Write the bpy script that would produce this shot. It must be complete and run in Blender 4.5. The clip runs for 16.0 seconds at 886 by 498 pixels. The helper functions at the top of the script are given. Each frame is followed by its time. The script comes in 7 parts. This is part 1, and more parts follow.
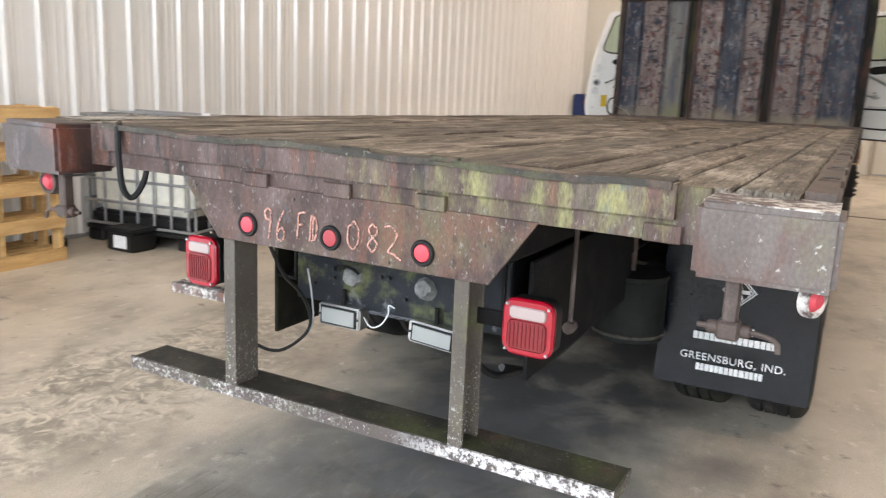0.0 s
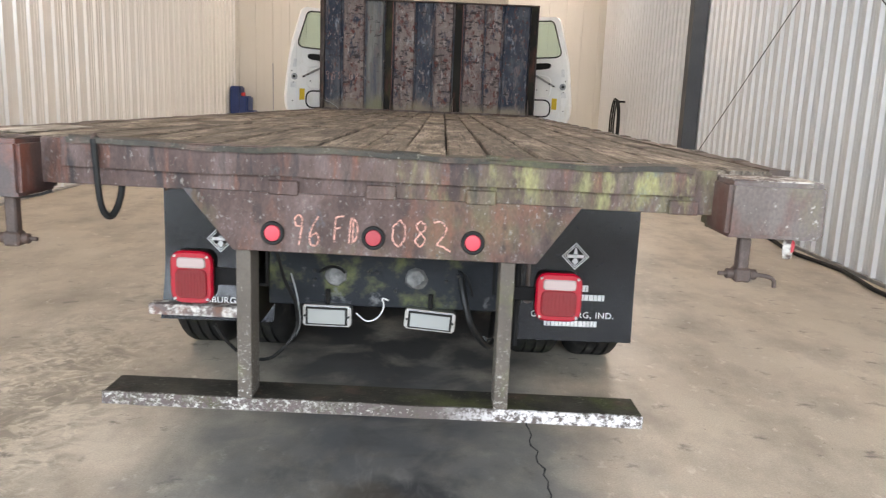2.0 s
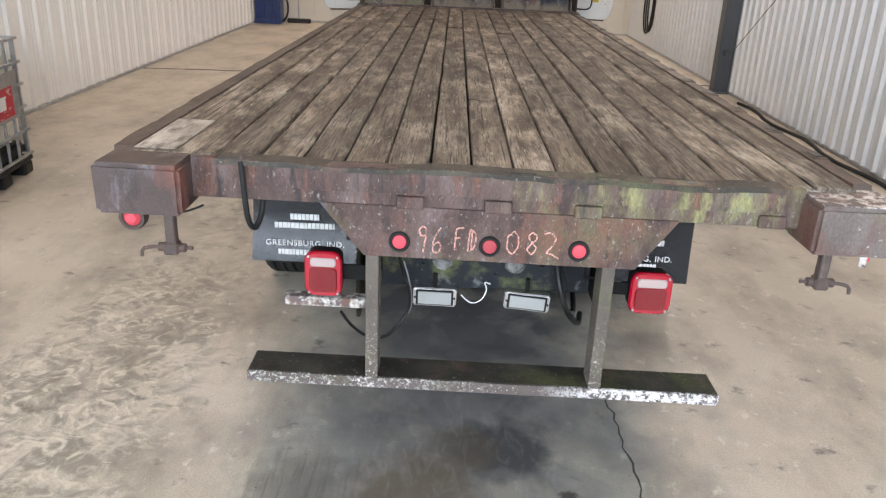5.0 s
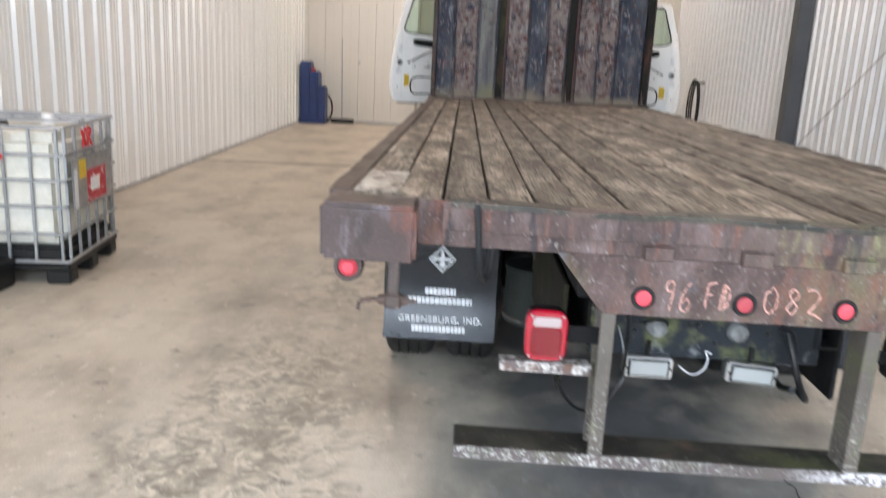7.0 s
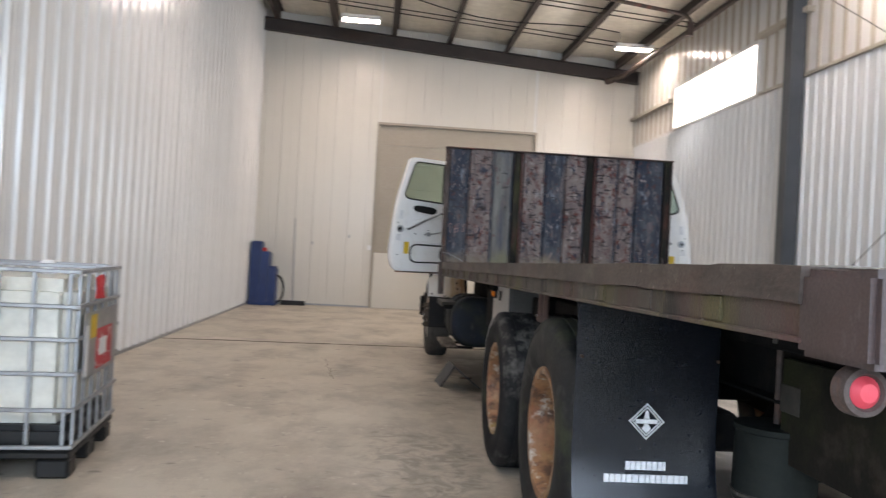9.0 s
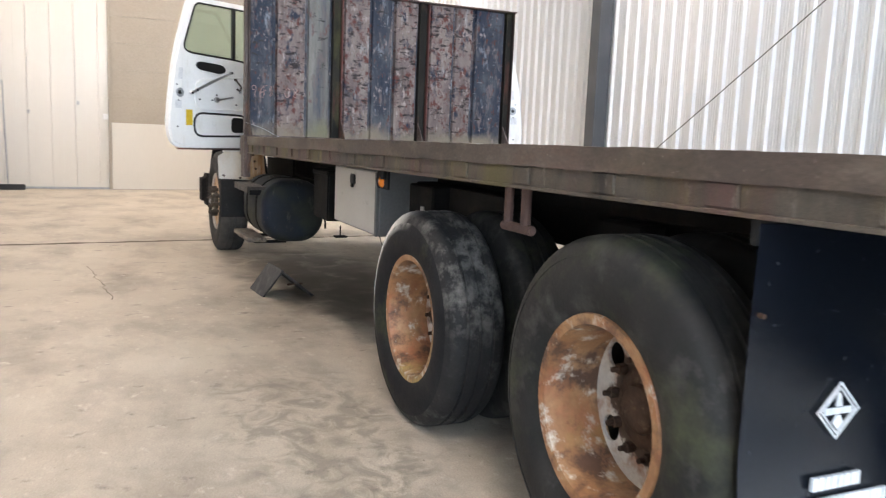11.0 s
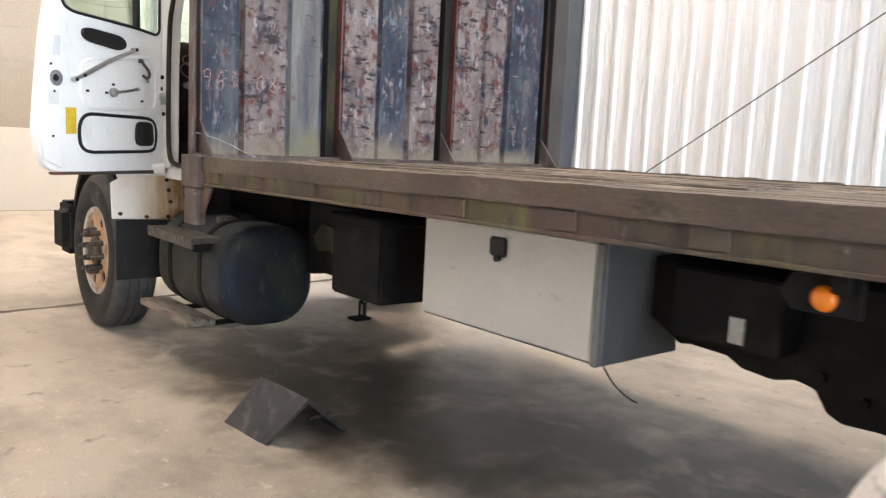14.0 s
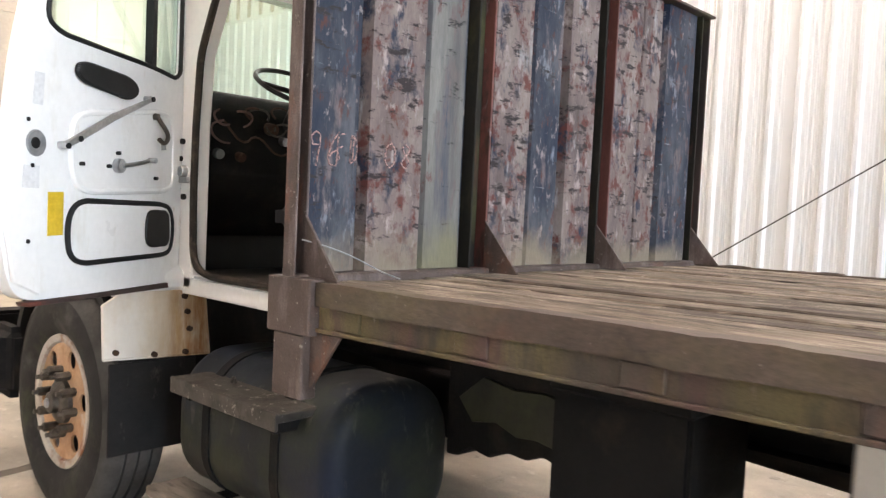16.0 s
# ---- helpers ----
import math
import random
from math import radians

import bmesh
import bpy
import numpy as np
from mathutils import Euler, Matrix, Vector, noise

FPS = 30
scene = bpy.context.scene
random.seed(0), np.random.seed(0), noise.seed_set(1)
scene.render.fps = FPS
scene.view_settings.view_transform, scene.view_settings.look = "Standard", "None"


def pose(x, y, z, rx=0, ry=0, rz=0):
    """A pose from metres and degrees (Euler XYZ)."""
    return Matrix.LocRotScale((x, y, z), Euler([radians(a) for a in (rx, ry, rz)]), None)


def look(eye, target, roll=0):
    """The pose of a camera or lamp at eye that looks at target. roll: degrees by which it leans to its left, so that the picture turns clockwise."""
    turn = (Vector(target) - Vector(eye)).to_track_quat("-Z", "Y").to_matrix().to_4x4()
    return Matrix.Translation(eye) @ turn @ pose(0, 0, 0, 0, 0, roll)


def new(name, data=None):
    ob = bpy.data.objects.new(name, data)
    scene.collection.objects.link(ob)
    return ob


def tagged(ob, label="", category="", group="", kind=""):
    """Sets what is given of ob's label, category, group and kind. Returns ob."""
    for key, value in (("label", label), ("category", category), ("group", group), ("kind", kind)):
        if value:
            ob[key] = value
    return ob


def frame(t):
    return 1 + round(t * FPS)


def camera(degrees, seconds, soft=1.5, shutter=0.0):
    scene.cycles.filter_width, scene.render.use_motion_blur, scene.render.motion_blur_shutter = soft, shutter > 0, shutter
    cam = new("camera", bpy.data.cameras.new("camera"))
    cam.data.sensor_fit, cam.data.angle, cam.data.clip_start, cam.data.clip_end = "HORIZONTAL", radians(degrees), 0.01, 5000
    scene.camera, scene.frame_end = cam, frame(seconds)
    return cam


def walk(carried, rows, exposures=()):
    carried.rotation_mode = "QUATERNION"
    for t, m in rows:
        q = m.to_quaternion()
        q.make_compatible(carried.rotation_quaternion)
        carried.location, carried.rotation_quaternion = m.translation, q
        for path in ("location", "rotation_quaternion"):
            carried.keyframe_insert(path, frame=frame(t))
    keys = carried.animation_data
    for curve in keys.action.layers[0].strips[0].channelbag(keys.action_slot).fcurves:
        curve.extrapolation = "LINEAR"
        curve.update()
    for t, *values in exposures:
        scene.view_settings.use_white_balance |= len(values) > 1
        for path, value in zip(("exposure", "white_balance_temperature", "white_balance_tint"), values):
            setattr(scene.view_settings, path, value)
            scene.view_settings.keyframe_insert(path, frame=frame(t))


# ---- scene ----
cam = camera(58.6, 16.0, 1.25, 0.33)
PATH = [
    (0, (1.234, -1.75, 1.463), (0.345, -0.004, 1.057), 2.5),
    (0.5, (0.948, -1.907, 1.478), (0.39, -0.028, 1.083), 2.4),
    (1, (0.702, -2.098, 1.486), (0.496, -0.146, 1.098), 2.2),
    (1.5, (0.432, -2.202, 1.466), (0.424, -0.24, 1.078), 2.3),
    (2, (0.184, -2.245, 1.464), (0.2, -0.284, 1.073), 2.3),
    (2.5, (0.029, -2.323, 1.47), (0.036, -0.362, 1.077), 2.3),
    (3, (-0.096, -2.403, 1.561), (-0.096, -0.443, 1.166), 2.4),
    (3.2, (-0.108, -2.403, 1.637), (-0.114, -0.443, 1.238), 2.4),
    (5.3, (-0.16, -2.367, 1.958), (-0.167, -0.514, 1.207), 2.5),
    (5.5, (-0.197, -2.361, 1.932), (-0.205, -0.51, 1.175), 2.6),
    (6, (-0.324, -2.323, 1.884), (-0.334, -0.519, 1.021), 2.6),
    (6.5, (-0.55, -2.247, 1.85), (-0.568, -0.434, 1.004), 2.8),
    (7, (-0.826, -2.199, 1.696), (-0.868, -0.257, 1.219), 2.9),
    (7.5, (-1.119, -2.111, 1.551), (-1.189, -0.115, 1.441), 2.8),
    (8, (-1.416, -1.836, 1.471), (-1.502, 0.161, 1.534), 3.0),
    (8.5, (-1.73, -1.594, 1.384), (-1.795, 0.404, 1.423), 3.0),
    (9, (-1.98, -1.285, 1.283), (-1.812, 0.708, 1.301), 3.1),
    (9.5, (-2.178, -0.886, 1.273), (-1.655, 1.045, 1.299), 3.1),
    (10, (-2.362, -0.502, 1.297), (-1.713, 1.389, 1.24), 2.9),
    (10.2, (-2.4, -0.34, 1.302), (-1.74, 1.536, 1.094), 3.1),
    (12.3, (-2.676, 1.827, 1.256), (-1.529, 3.442, 0.981), 2.4),
    (12.5, (-2.716, 2.008, 1.259), (-1.54, 3.603, 0.989), 2.5),
    (13, (-2.768, 2.468, 1.274), (-1.544, 4.027, 1.002), 2.6),
    (13.5, (-2.798, 2.974, 1.307), (-1.538, 4.504, 1.035), 2.7),
    (14, (-2.81, 3.459, 1.327), (-1.546, 4.987, 1.066), 2.8),
    (14.5, (-2.743, 3.957, 1.343), (-1.477, 5.487, 1.101), 2.9),
    (15, (-2.713, 4.477, 1.387), (-1.428, 6.001, 1.200), 3.0),
    (15.5, (-2.692, 4.948, 1.416), (-1.341, 6.415, 1.286), 2.9),
    (16, (-2.63, 5.439, 1.437), (-1.176, 6.808, 1.334), 2.7),
]
walk(cam, [(t, look(eye, target, roll)) for t, eye, target, roll in PATH], exposures=[(0,.36,7600,16),(1,.42,7550,16),(1.5,.38,7550,16),(2.5,.22,7500,16),(3,.24,7500,16),(5.5,.38,7150,16),(6.5,.52,7050,15),(7,.45,6980,15),(7.5,.36,7000,15),(8,-.02,6880,15),(9.5,.25,6650,14),(10.2,.56,6680,14),(12.5,1.52,6830,14),(13.5,1.36,6800,14),(14.5,1.30,6850,14),(15.2,1.25,6900,15),(16,1.30,6950,15)])

# ---- light ----
world = bpy.data.worlds.new("sky")
scene.world = world
world.use_nodes = True
wn = world.node_tree
sky = wn.nodes.new("ShaderNodeTexSky")
sky.sky_type, sky.sun_disc, sky.sun_elevation, sky.sun_rotation = "NISHITA", False, radians(48), radians(150)
wn.links.new(sky.outputs["Color"], wn.nodes["Background"].inputs["Color"])
wn.nodes["Background"].inputs["Strength"].default_value = 0.15


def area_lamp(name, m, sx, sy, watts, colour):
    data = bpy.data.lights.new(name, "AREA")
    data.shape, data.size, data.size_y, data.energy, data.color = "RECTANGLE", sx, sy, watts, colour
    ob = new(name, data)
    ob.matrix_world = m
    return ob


# two fill lamps added at unseen side openings
area_lamp("unseen_west_fill", look((-4.74, -5.6, 2.15), (3.0, -3.0, 1.4)), 5.0, 4.0, 420, (0.62, 0.80, 1.0))
area_lamp("unseen_east_fill", look((3.92, -5.6, 2.05), (-3.0, -3.0, 1.4)), 5.0, 3.8, 230, (0.62, 0.80, 1.0))
# daylight over the bay door behind, and through the high window
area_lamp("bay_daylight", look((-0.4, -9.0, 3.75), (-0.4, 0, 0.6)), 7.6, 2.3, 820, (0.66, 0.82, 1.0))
area_lamp("window_daylight", look((3.86, 12.7, 4.57), (-2, 11.5, 1.0)), 3.5, 0.8, 150, (0.96, 0.985, 1.0))


# ---- building blocks ----
def soften(pts, d=0.03, closed=False):
    """Cuts the corners of a line or outline twice, by at most d."""
    pts = [Vector(p) for p in pts]
    for _ in range(2):
        out = [] if closed else [pts[0]]
        n = len(pts)
        for i in range(n if closed else n - 1):
            a, b = pts[i], pts[(i + 1) % n]
            way = b - a
            step = way * min(0.25, d / max(way.length, 1e-6))
            if closed or i > 0:
                out.append(a + step)
            if closed or i < n - 2:
                out.append(b - step)
        if not closed:
            out.append(pts[-1])
        pts, d = out, d * 0.35
    return pts


def rounded(x0, x1, z0, z1, r, n=5):
    """A rectangle's outline with round corners."""
    out = []
    for cx, cz, a in ((x1 - r, z1 - r, 0), (x0 + r, z1 - r, 90), (x0 + r, z0 + r, 180), (x1 - r, z0 + r, 270)):
        out += [(cx + r * math.cos(radians(a + 90 * k / n)), cz + r * math.sin(radians(a + 90 * k / n))) for k in range(n + 1)]
    return out


class Shape:
    """Gathers bevelled solids into one bmesh."""

    def __init__(self):
        self.bm = bmesh.new()

    def take(self, tmp):
        me = bpy.data.meshes.new("tmp")
        tmp.to_mesh(me)
        tmp.free()
        self.bm.from_mesh(me)
        bpy.data.meshes.remove(me)
        return self

    def box(self, x0, x1, y0, y1, z0, z1, b=0.004, m=None, seg=1):
        t = bmesh.new()
        bmesh.ops.create_cube(t, size=1)
        for v in t.verts:
            v.co = Vector((x0 + (v.co.x + 0.5) * (x1 - x0), y0 + (v.co.y + 0.5) * (y1 - y0), z0 + (v.co.z + 0.5) * (z1 - z0)))
        if b:
            b = min(b, 0.45 * min(abs(x1 - x0), abs(y1 - y0), abs(z1 - z0)))
            bmesh.ops.bevel(t, geom=t.edges[:], offset=b, segments=seg, affect="EDGES")
        if m is not None:
            t.transform(m)
        return self.take(t)

    def cyl(self, p, q, r, n=16, r2=None, b=0.0):
        p, q = Vector(p), Vector(q)
        t = bmesh.new()
        bmesh.ops.create_cone(t, cap_ends=True, segments=n, radius1=r, radius2=r if r2 is None else r2, depth=(q - p).length)
        if b:
            rim = [e for e in t.edges if abs(e.verts[0].co.z - e.verts[1].co.z) < 1e-6]
            bmesh.ops.bevel(t, geom=rim, offset=b, segments=2, affect="EDGES")
        t.transform(Matrix.Translation((p + q) / 2) @ (q - p).to_track_quat("Z", "Y").to_matrix().to_4x4())
        return self.take(t)

    def tube(self, pts, r, n=8, soft=0.03):
        pts = soften([Vector(p) for p in pts], soft) if len(pts) < 26 else [Vector(p) for p in pts]
        t = bmesh.new()
        rings, side = [], None
        for i, p in enumerate(pts):
            way = (pts[min(i + 1, len(pts) - 1)] - pts[max(i - 1, 0)]).normalized()
            if side is None:
                side = way.orthogonal().normalized()
            side = (side - way * side.dot(way)).normalized()
            up = way.cross(side)
            rings.append([t.verts.new(p + r * (math.cos(a) * side + math.sin(a) * up)) for a in (2 * math.pi * k / n for k in range(n))])
        for a, c in zip(rings, rings[1:]):
            for k in range(n):
                t.faces.new((a[k], a[(k + 1) % n], c[(k + 1) % n], c[k]))
        t.faces.new(rings[0][::-1])
        t.faces.new(rings[-1])
        return self.take(t)

    def prism(self, pts, axis, a, c, b=0.0):
        """A flat outline, drawn in the two other axes, pushed from a to c along axis."""
        t = bmesh.new()
        k = "xyz".index(axis)

        def at(u, w, d):
            co = [u, w]
            co.insert(k, d)
            return t.verts.new(co)

        lo, hi = [at(u, w, a) for u, w in pts], [at(u, w, c) for u, w in pts]
        t.faces.new(lo), t.faces.new(hi)
        for i in range(len(pts)):
            j = (i + 1) % len(pts)
            t.faces.new((lo[i], lo[j], hi[j], hi[i]))
        bmesh.ops.recalc_face_normals(t, faces=t.faces[:])
        if b:
            bmesh.ops.bevel(t, geom=t.edges[:], offset=b, segments=1, affect="EDGES")
        return self.take(t)

    def lathe(self, profile, n=48, axis="x", at=(0, 0, 0)):
        """Turns (radius, height) round an axis through at."""
        t = bmesh.new()
        rings = []
        for r, h in profile:
            ring = []
            for k in range(n):
                c, s = r * math.cos(2 * math.pi * k / n), r * math.sin(2 * math.pi * k / n)
                co = {"x": (h, c, s), "y": (c, h, s), "z": (c, s, h)}[axis]
                ring.append(t.verts.new(Vector(co) + Vector(at)))
            rings.append(ring)
        for a, c in zip(rings, rings[1:]):
            for k in range(n):
                t.faces.new((a[k], a[(k + 1) % n], c[(k + 1) % n], c[k]))
        for ring, (r, h) in ((rings[0], profile[0]), (rings[-1], profile[-1])):
            if r > 1e-4 and profile[0] != profile[-1]:
                t.faces.new(ring)
        bmesh.ops.remove_doubles(t, verts=t.verts[:], dist=1e-5)
        bmesh.ops.recalc_face_normals(t, faces=t.faces[:])
        return self.take(t)

    def rough(self, amp, scale=6.0, seed=0.0):
        for v in self.bm.verts:
            v.co += amp * (noise.noise_vector(v.co * scale + Vector((seed, 0, 0))))
        return self

    def move(self, m):
        self.bm.transform(m)
        return self

    def bar(self, axis, a, b, n, lo, hi):
        """A straight bar of n lengths along axis, with its section from lo to hi in the two other axes."""
        t = bmesh.new()
        k = "xyz".index(axis)
        rings = []
        for i in range(n + 1):
            ring = []
            for u, w in ((lo[0], lo[1]), (hi[0], lo[1]), (hi[0], hi[1]), (lo[0], hi[1])):
                co = [u, w]
                co.insert(k, a + (b - a) * i / n)
                ring.append(t.verts.new(co))
            rings.append(ring)
        for p, q in zip(rings, rings[1:]):
            for c in range(4):
                t.faces.new((p[c], p[(c + 1) % 4], q[(c + 1) % 4], q[c]))
        t.faces.new(rings[0]), t.faces.new(rings[-1])
        bmesh.ops.recalc_face_normals(t, faces=t.faces[:])
        return self.take(t)

    def sheet(self, outer, holes, thick, axis):
        """A flat plate with holes: closed outlines in the two other axes, thick along axis from 0."""
        t = bmesh.new()
        k = "xyz".index(axis)
        edges = []
        for loop in (outer, *holes):
            vs = []
            for u, w in loop:
                co = [u, w]
                co.insert(k, 0.0)
                vs.append(t.verts.new(co))
            edges += [t.edges.new((vs[i], vs[(i + 1) % len(vs)])) for i in range(len(vs))]
        bmesh.ops.triangle_fill(t, use_beauty=True, edges=edges)
        ext = bmesh.ops.extrude_face_region(t, geom=t.faces[:])
        way = [0, 0, 0]
        way[k] = thick
        bmesh.ops.translate(t, vec=way, verts=[g for g in ext["geom"] if isinstance(g, bmesh.types.BMVert)])
        bmesh.ops.recalc_face_normals(t, faces=t.faces[:])
        return self.take(t)

    def warp(self, f):
        for v in self.bm.verts:
            v.co = f(v.co)
        return self

    def mesh(self, name, material, smooth=None):
        me = bpy.data.meshes.new(name)
        self.bm.to_mesh(me)
        self.bm.free()
        me.materials.append(material)
        if smooth:
            me.polygons.foreach_set("use_smooth", [True] * len(me.polygons))
            me.set_sharp_from_angle(angle=radians(smooth))
        return me


def part(name, shape, material, parent=None, label="", smooth=35):
    ob = new(name, shape.mesh(name, material, smooth))
    ob.parent = parent
    if label:
        tagged(ob, label)
    return ob


def twin(name, me, m, parent, label=""):
    ob = new(name, me)
    ob.parent = parent
    ob.matrix_basis = m
    return tagged(ob, label)


def thing(name, label, category, group="", m=None, kind=""):
    ob = new(name)
    ob.empty_display_size = 0.2
    if m is not None:
        ob.matrix_basis = m
    return tagged(ob, label, category, group, kind)


# ---- materials ----
def surface(name, stops, scale=3.0, stretch=(1, 1, 1), rough=(0.5, 0.75), metal=0.0, bump=0.15, grain=60.0, layers=(), vary=0.0, speck=0.35, coat=0.0, spec=0.5, local=False, low=None):
    """Base colours over a broad noise; layers lie over it as (colour, amount 0..1, scale, stretch, softness); a fine grain gives relief."""
    m = bpy.data.materials.new(name)
    m.use_nodes = True
    nt = m.node_tree
    bsdf = nt.nodes["Principled BSDF"]

    def node(kind, **sets):
        n = nt.nodes.new(kind)
        for k, v in sets.items():
            n.inputs[k].default_value = v
        return n

    if local:
        place = nt.nodes.new("ShaderNodeTexCoord").outputs["Object"]
    else:
        place = nt.nodes.new("ShaderNodeNewGeometry").outputs["Position"]
    info = nt.nodes.new("ShaderNodeObjectInfo")
    far = node("ShaderNodeVectorMath")
    far.operation = "MULTIPLY_ADD"
    nt.links.new(info.outputs["Random"], far.inputs[0])
    far.inputs[1].default_value = (37.0, 53.0, 71.0) if vary else (0, 0, 0)
    nt.links.new(place, far.inputs[2])
    place = far.outputs[0]

    def spread(st):
        mul = node("ShaderNodeVectorMath")
        mul.operation = "MULTIPLY"
        nt.links.new(place, mul.inputs[0])
        mul.inputs[1].default_value = st
        return mul.outputs[0]

    def cloud(sc, st, detail=6.0, roughness=0.6):
        n = node("ShaderNodeTexNoise", Scale=sc, Detail=detail, Roughness=roughness)
        nt.links.new(spread(st), n.inputs["Vector"])
        return n.outputs["Fac"]

    def ramp(fac, stops):
        r = nt.nodes.new("ShaderNodeValToRGB")
        e = r.color_ramp.elements
        while len(e) < len(stops):
            e.new(0.5)
        for el, (p, c) in zip(e, stops):
            el.position, el.color = p, (*c, 1)
        nt.links.new(fac, r.inputs["Fac"])
        return r.outputs["Color"]

    colour = ramp(cloud(scale, stretch), stops)
    for col, amount, sc, st, soft, *span in layers:
        edge = 0.72 - 0.44 * amount
        mask = ramp(cloud(sc, st, 8.0, 0.65), [(max(0.0, edge - soft), (0, 0, 0)), (min(1.0, edge + soft), (1, 1, 1))])
        if span:
            axis, v0, v1 = span[0]
            sep = nt.nodes.new("ShaderNodeSeparateXYZ")
            nt.links.new(place, sep.inputs[0])
            grow = node("ShaderNodeMapRange")
            grow.inputs["From Min"].default_value, grow.inputs["From Max"].default_value = v0, v1
            nt.links.new(sep.outputs[axis], grow.inputs["Value"])
            both = node("ShaderNodeMath")
            both.operation = "MULTIPLY"
            nt.links.new(mask, both.inputs[0])
            nt.links.new(grow.outputs["Result"], both.inputs[1])
            mask = both.outputs[0]
        mix = nt.nodes.new("ShaderNodeMix")
        mix.data_type = "RGBA"
        nt.links.new(mask, mix.inputs["Factor"])
        nt.links.new(colour, mix.inputs["A"])
        mix.inputs["B"].default_value = (*col, 1)
        colour = mix.outputs["Result"]
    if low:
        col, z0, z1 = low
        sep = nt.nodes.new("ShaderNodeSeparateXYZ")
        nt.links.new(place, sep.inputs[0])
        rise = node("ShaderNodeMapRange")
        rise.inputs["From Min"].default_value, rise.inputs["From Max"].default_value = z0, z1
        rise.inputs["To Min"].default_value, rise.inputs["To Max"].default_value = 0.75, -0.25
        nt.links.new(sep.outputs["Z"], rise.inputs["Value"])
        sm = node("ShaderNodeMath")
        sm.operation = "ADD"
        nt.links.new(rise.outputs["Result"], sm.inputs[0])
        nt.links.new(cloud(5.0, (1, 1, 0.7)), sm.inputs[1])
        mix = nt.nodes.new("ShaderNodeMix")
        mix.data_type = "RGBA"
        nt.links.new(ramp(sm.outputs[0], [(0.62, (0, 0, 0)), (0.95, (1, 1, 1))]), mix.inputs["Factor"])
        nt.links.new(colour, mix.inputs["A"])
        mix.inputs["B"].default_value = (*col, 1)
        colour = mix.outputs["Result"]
    fine = cloud(grain, stretch, 3.0, 0.55)
    tone = nt.nodes.new("ShaderNodeMix")
    tone.data_type, tone.blend_type = "RGBA", "MULTIPLY"
    tone.inputs["Factor"].default_value = speck
    nt.links.new(colour, tone.inputs["A"])
    nt.links.new(ramp(fine, [(0.3, (0.62, 0.62, 0.62)), (0.7, (1.12, 1.12, 1.12))]), tone.inputs["B"])
    colour = tone.outputs["Result"]
    if vary:
        hsv = nt.nodes.new("ShaderNodeHueSaturation")
        rng = node("ShaderNodeMapRange")
        rng.inputs["To Min"].default_value, rng.inputs["To Max"].default_value = 1 - vary, 1 + vary
        nt.links.new(info.outputs["Random"], rng.inputs["Value"])
        nt.links.new(rng.outputs["Result"], hsv.inputs["Value"])
        nt.links.new(colour, hsv.inputs["Color"])
        colour = hsv.outputs["Color"]
    nt.links.new(colour, bsdf.inputs["Base Color"])
    rr = node("ShaderNodeMapRange")
    rr.inputs["To Min"].default_value, rr.inputs["To Max"].default_value = rough
    nt.links.new(cloud(scale * 2.3, stretch), rr.inputs["Value"])
    nt.links.new(rr.outputs["Result"], bsdf.inputs["Roughness"])
    bsdf.inputs["Metallic"].default_value = metal
    bsdf.inputs["Coat Weight"].default_value = coat
    bsdf.inputs["Specular IOR Level"].default_value = spec
    if bump:
        bp = node("ShaderNodeBump", Strength=bump, Distance=0.004)
        nt.links.new(fine, bp.inputs["Height"])
        nt.links.new(bp.outputs["Normal"], bsdf.inputs["Normal"])
    return m


def grey(v):
    return (v, v, v)


def two(a, b):
    return [(0.3, a), (0.7, b)]


U = (1, 1, 1)
M_LINER = surface("white_liner_steel", two((0.69, 0.69, 0.68), (0.73, 0.73, 0.72)), 0.35, speck=0.04, stretch=(1, 1, 0.3), rough=(0.13, 0.20), bump=0.004, grain=60)
M_LINER_DULL = surface("dulled_white_liner_steel", two((0.65, 0.667, 0.68), (0.685, 0.702, 0.715)), 0.35, speck=0.04, stretch=(1, 1, 0.3), rough=(0.34, 0.44), bump=0.004, grain=60)
M_CABLE = surface("dull_grey_wire_rope", two((0.03, 0.029, 0.028), (0.08, 0.077, 0.074)), 30.0, rough=(0.5, 0.7), bump=0.3, grain=200)
M_CREAM = surface("cream_liner_steel", two((0.59, 0.565, 0.51), (0.63, 0.605, 0.55)), 0.5, speck=0.06, stretch=(1, 1, 0.2), rough=(0.25, 0.36), bump=0.006, grain=60)
M_BARE = surface("grey_tan_faced_sheeting", two((0.36, 0.325, 0.27), (0.44, 0.40, 0.335)), 1.2, speck=0.15, rough=(0.4, 0.6), bump=0.05, grain=30)
M_CONCRETE = surface("concrete_floor", speck=0.5, stops=[(0.28, (0.36, 0.31, 0.245)), (0.5, (0.50, 0.44, 0.36)), (0.72, (0.62, 0.56, 0.475))], scale=0.75, rough=(0.32, 0.55), bump=0.06, grain=120,
                     layers=[((0.50, 0.45, 0.37), 0.40, 3.2, (1, 0.6, 1), 0.16), ((0.22, 0.19, 0.155), 0.28, 1.9, (1, 0.6, 1), 0.15), ((0.16, 0.14, 0.115), 0.15, 7.0, (0.8, 1, 1), 0.05), ((0.62, 0.575, 0.50), 0.16, 11.0, (1.2, 0.8, 1), 0.06), ((0.05, 0.042, 0.035), 0.055, 26.0, (1, 1, 1), 0.02)])

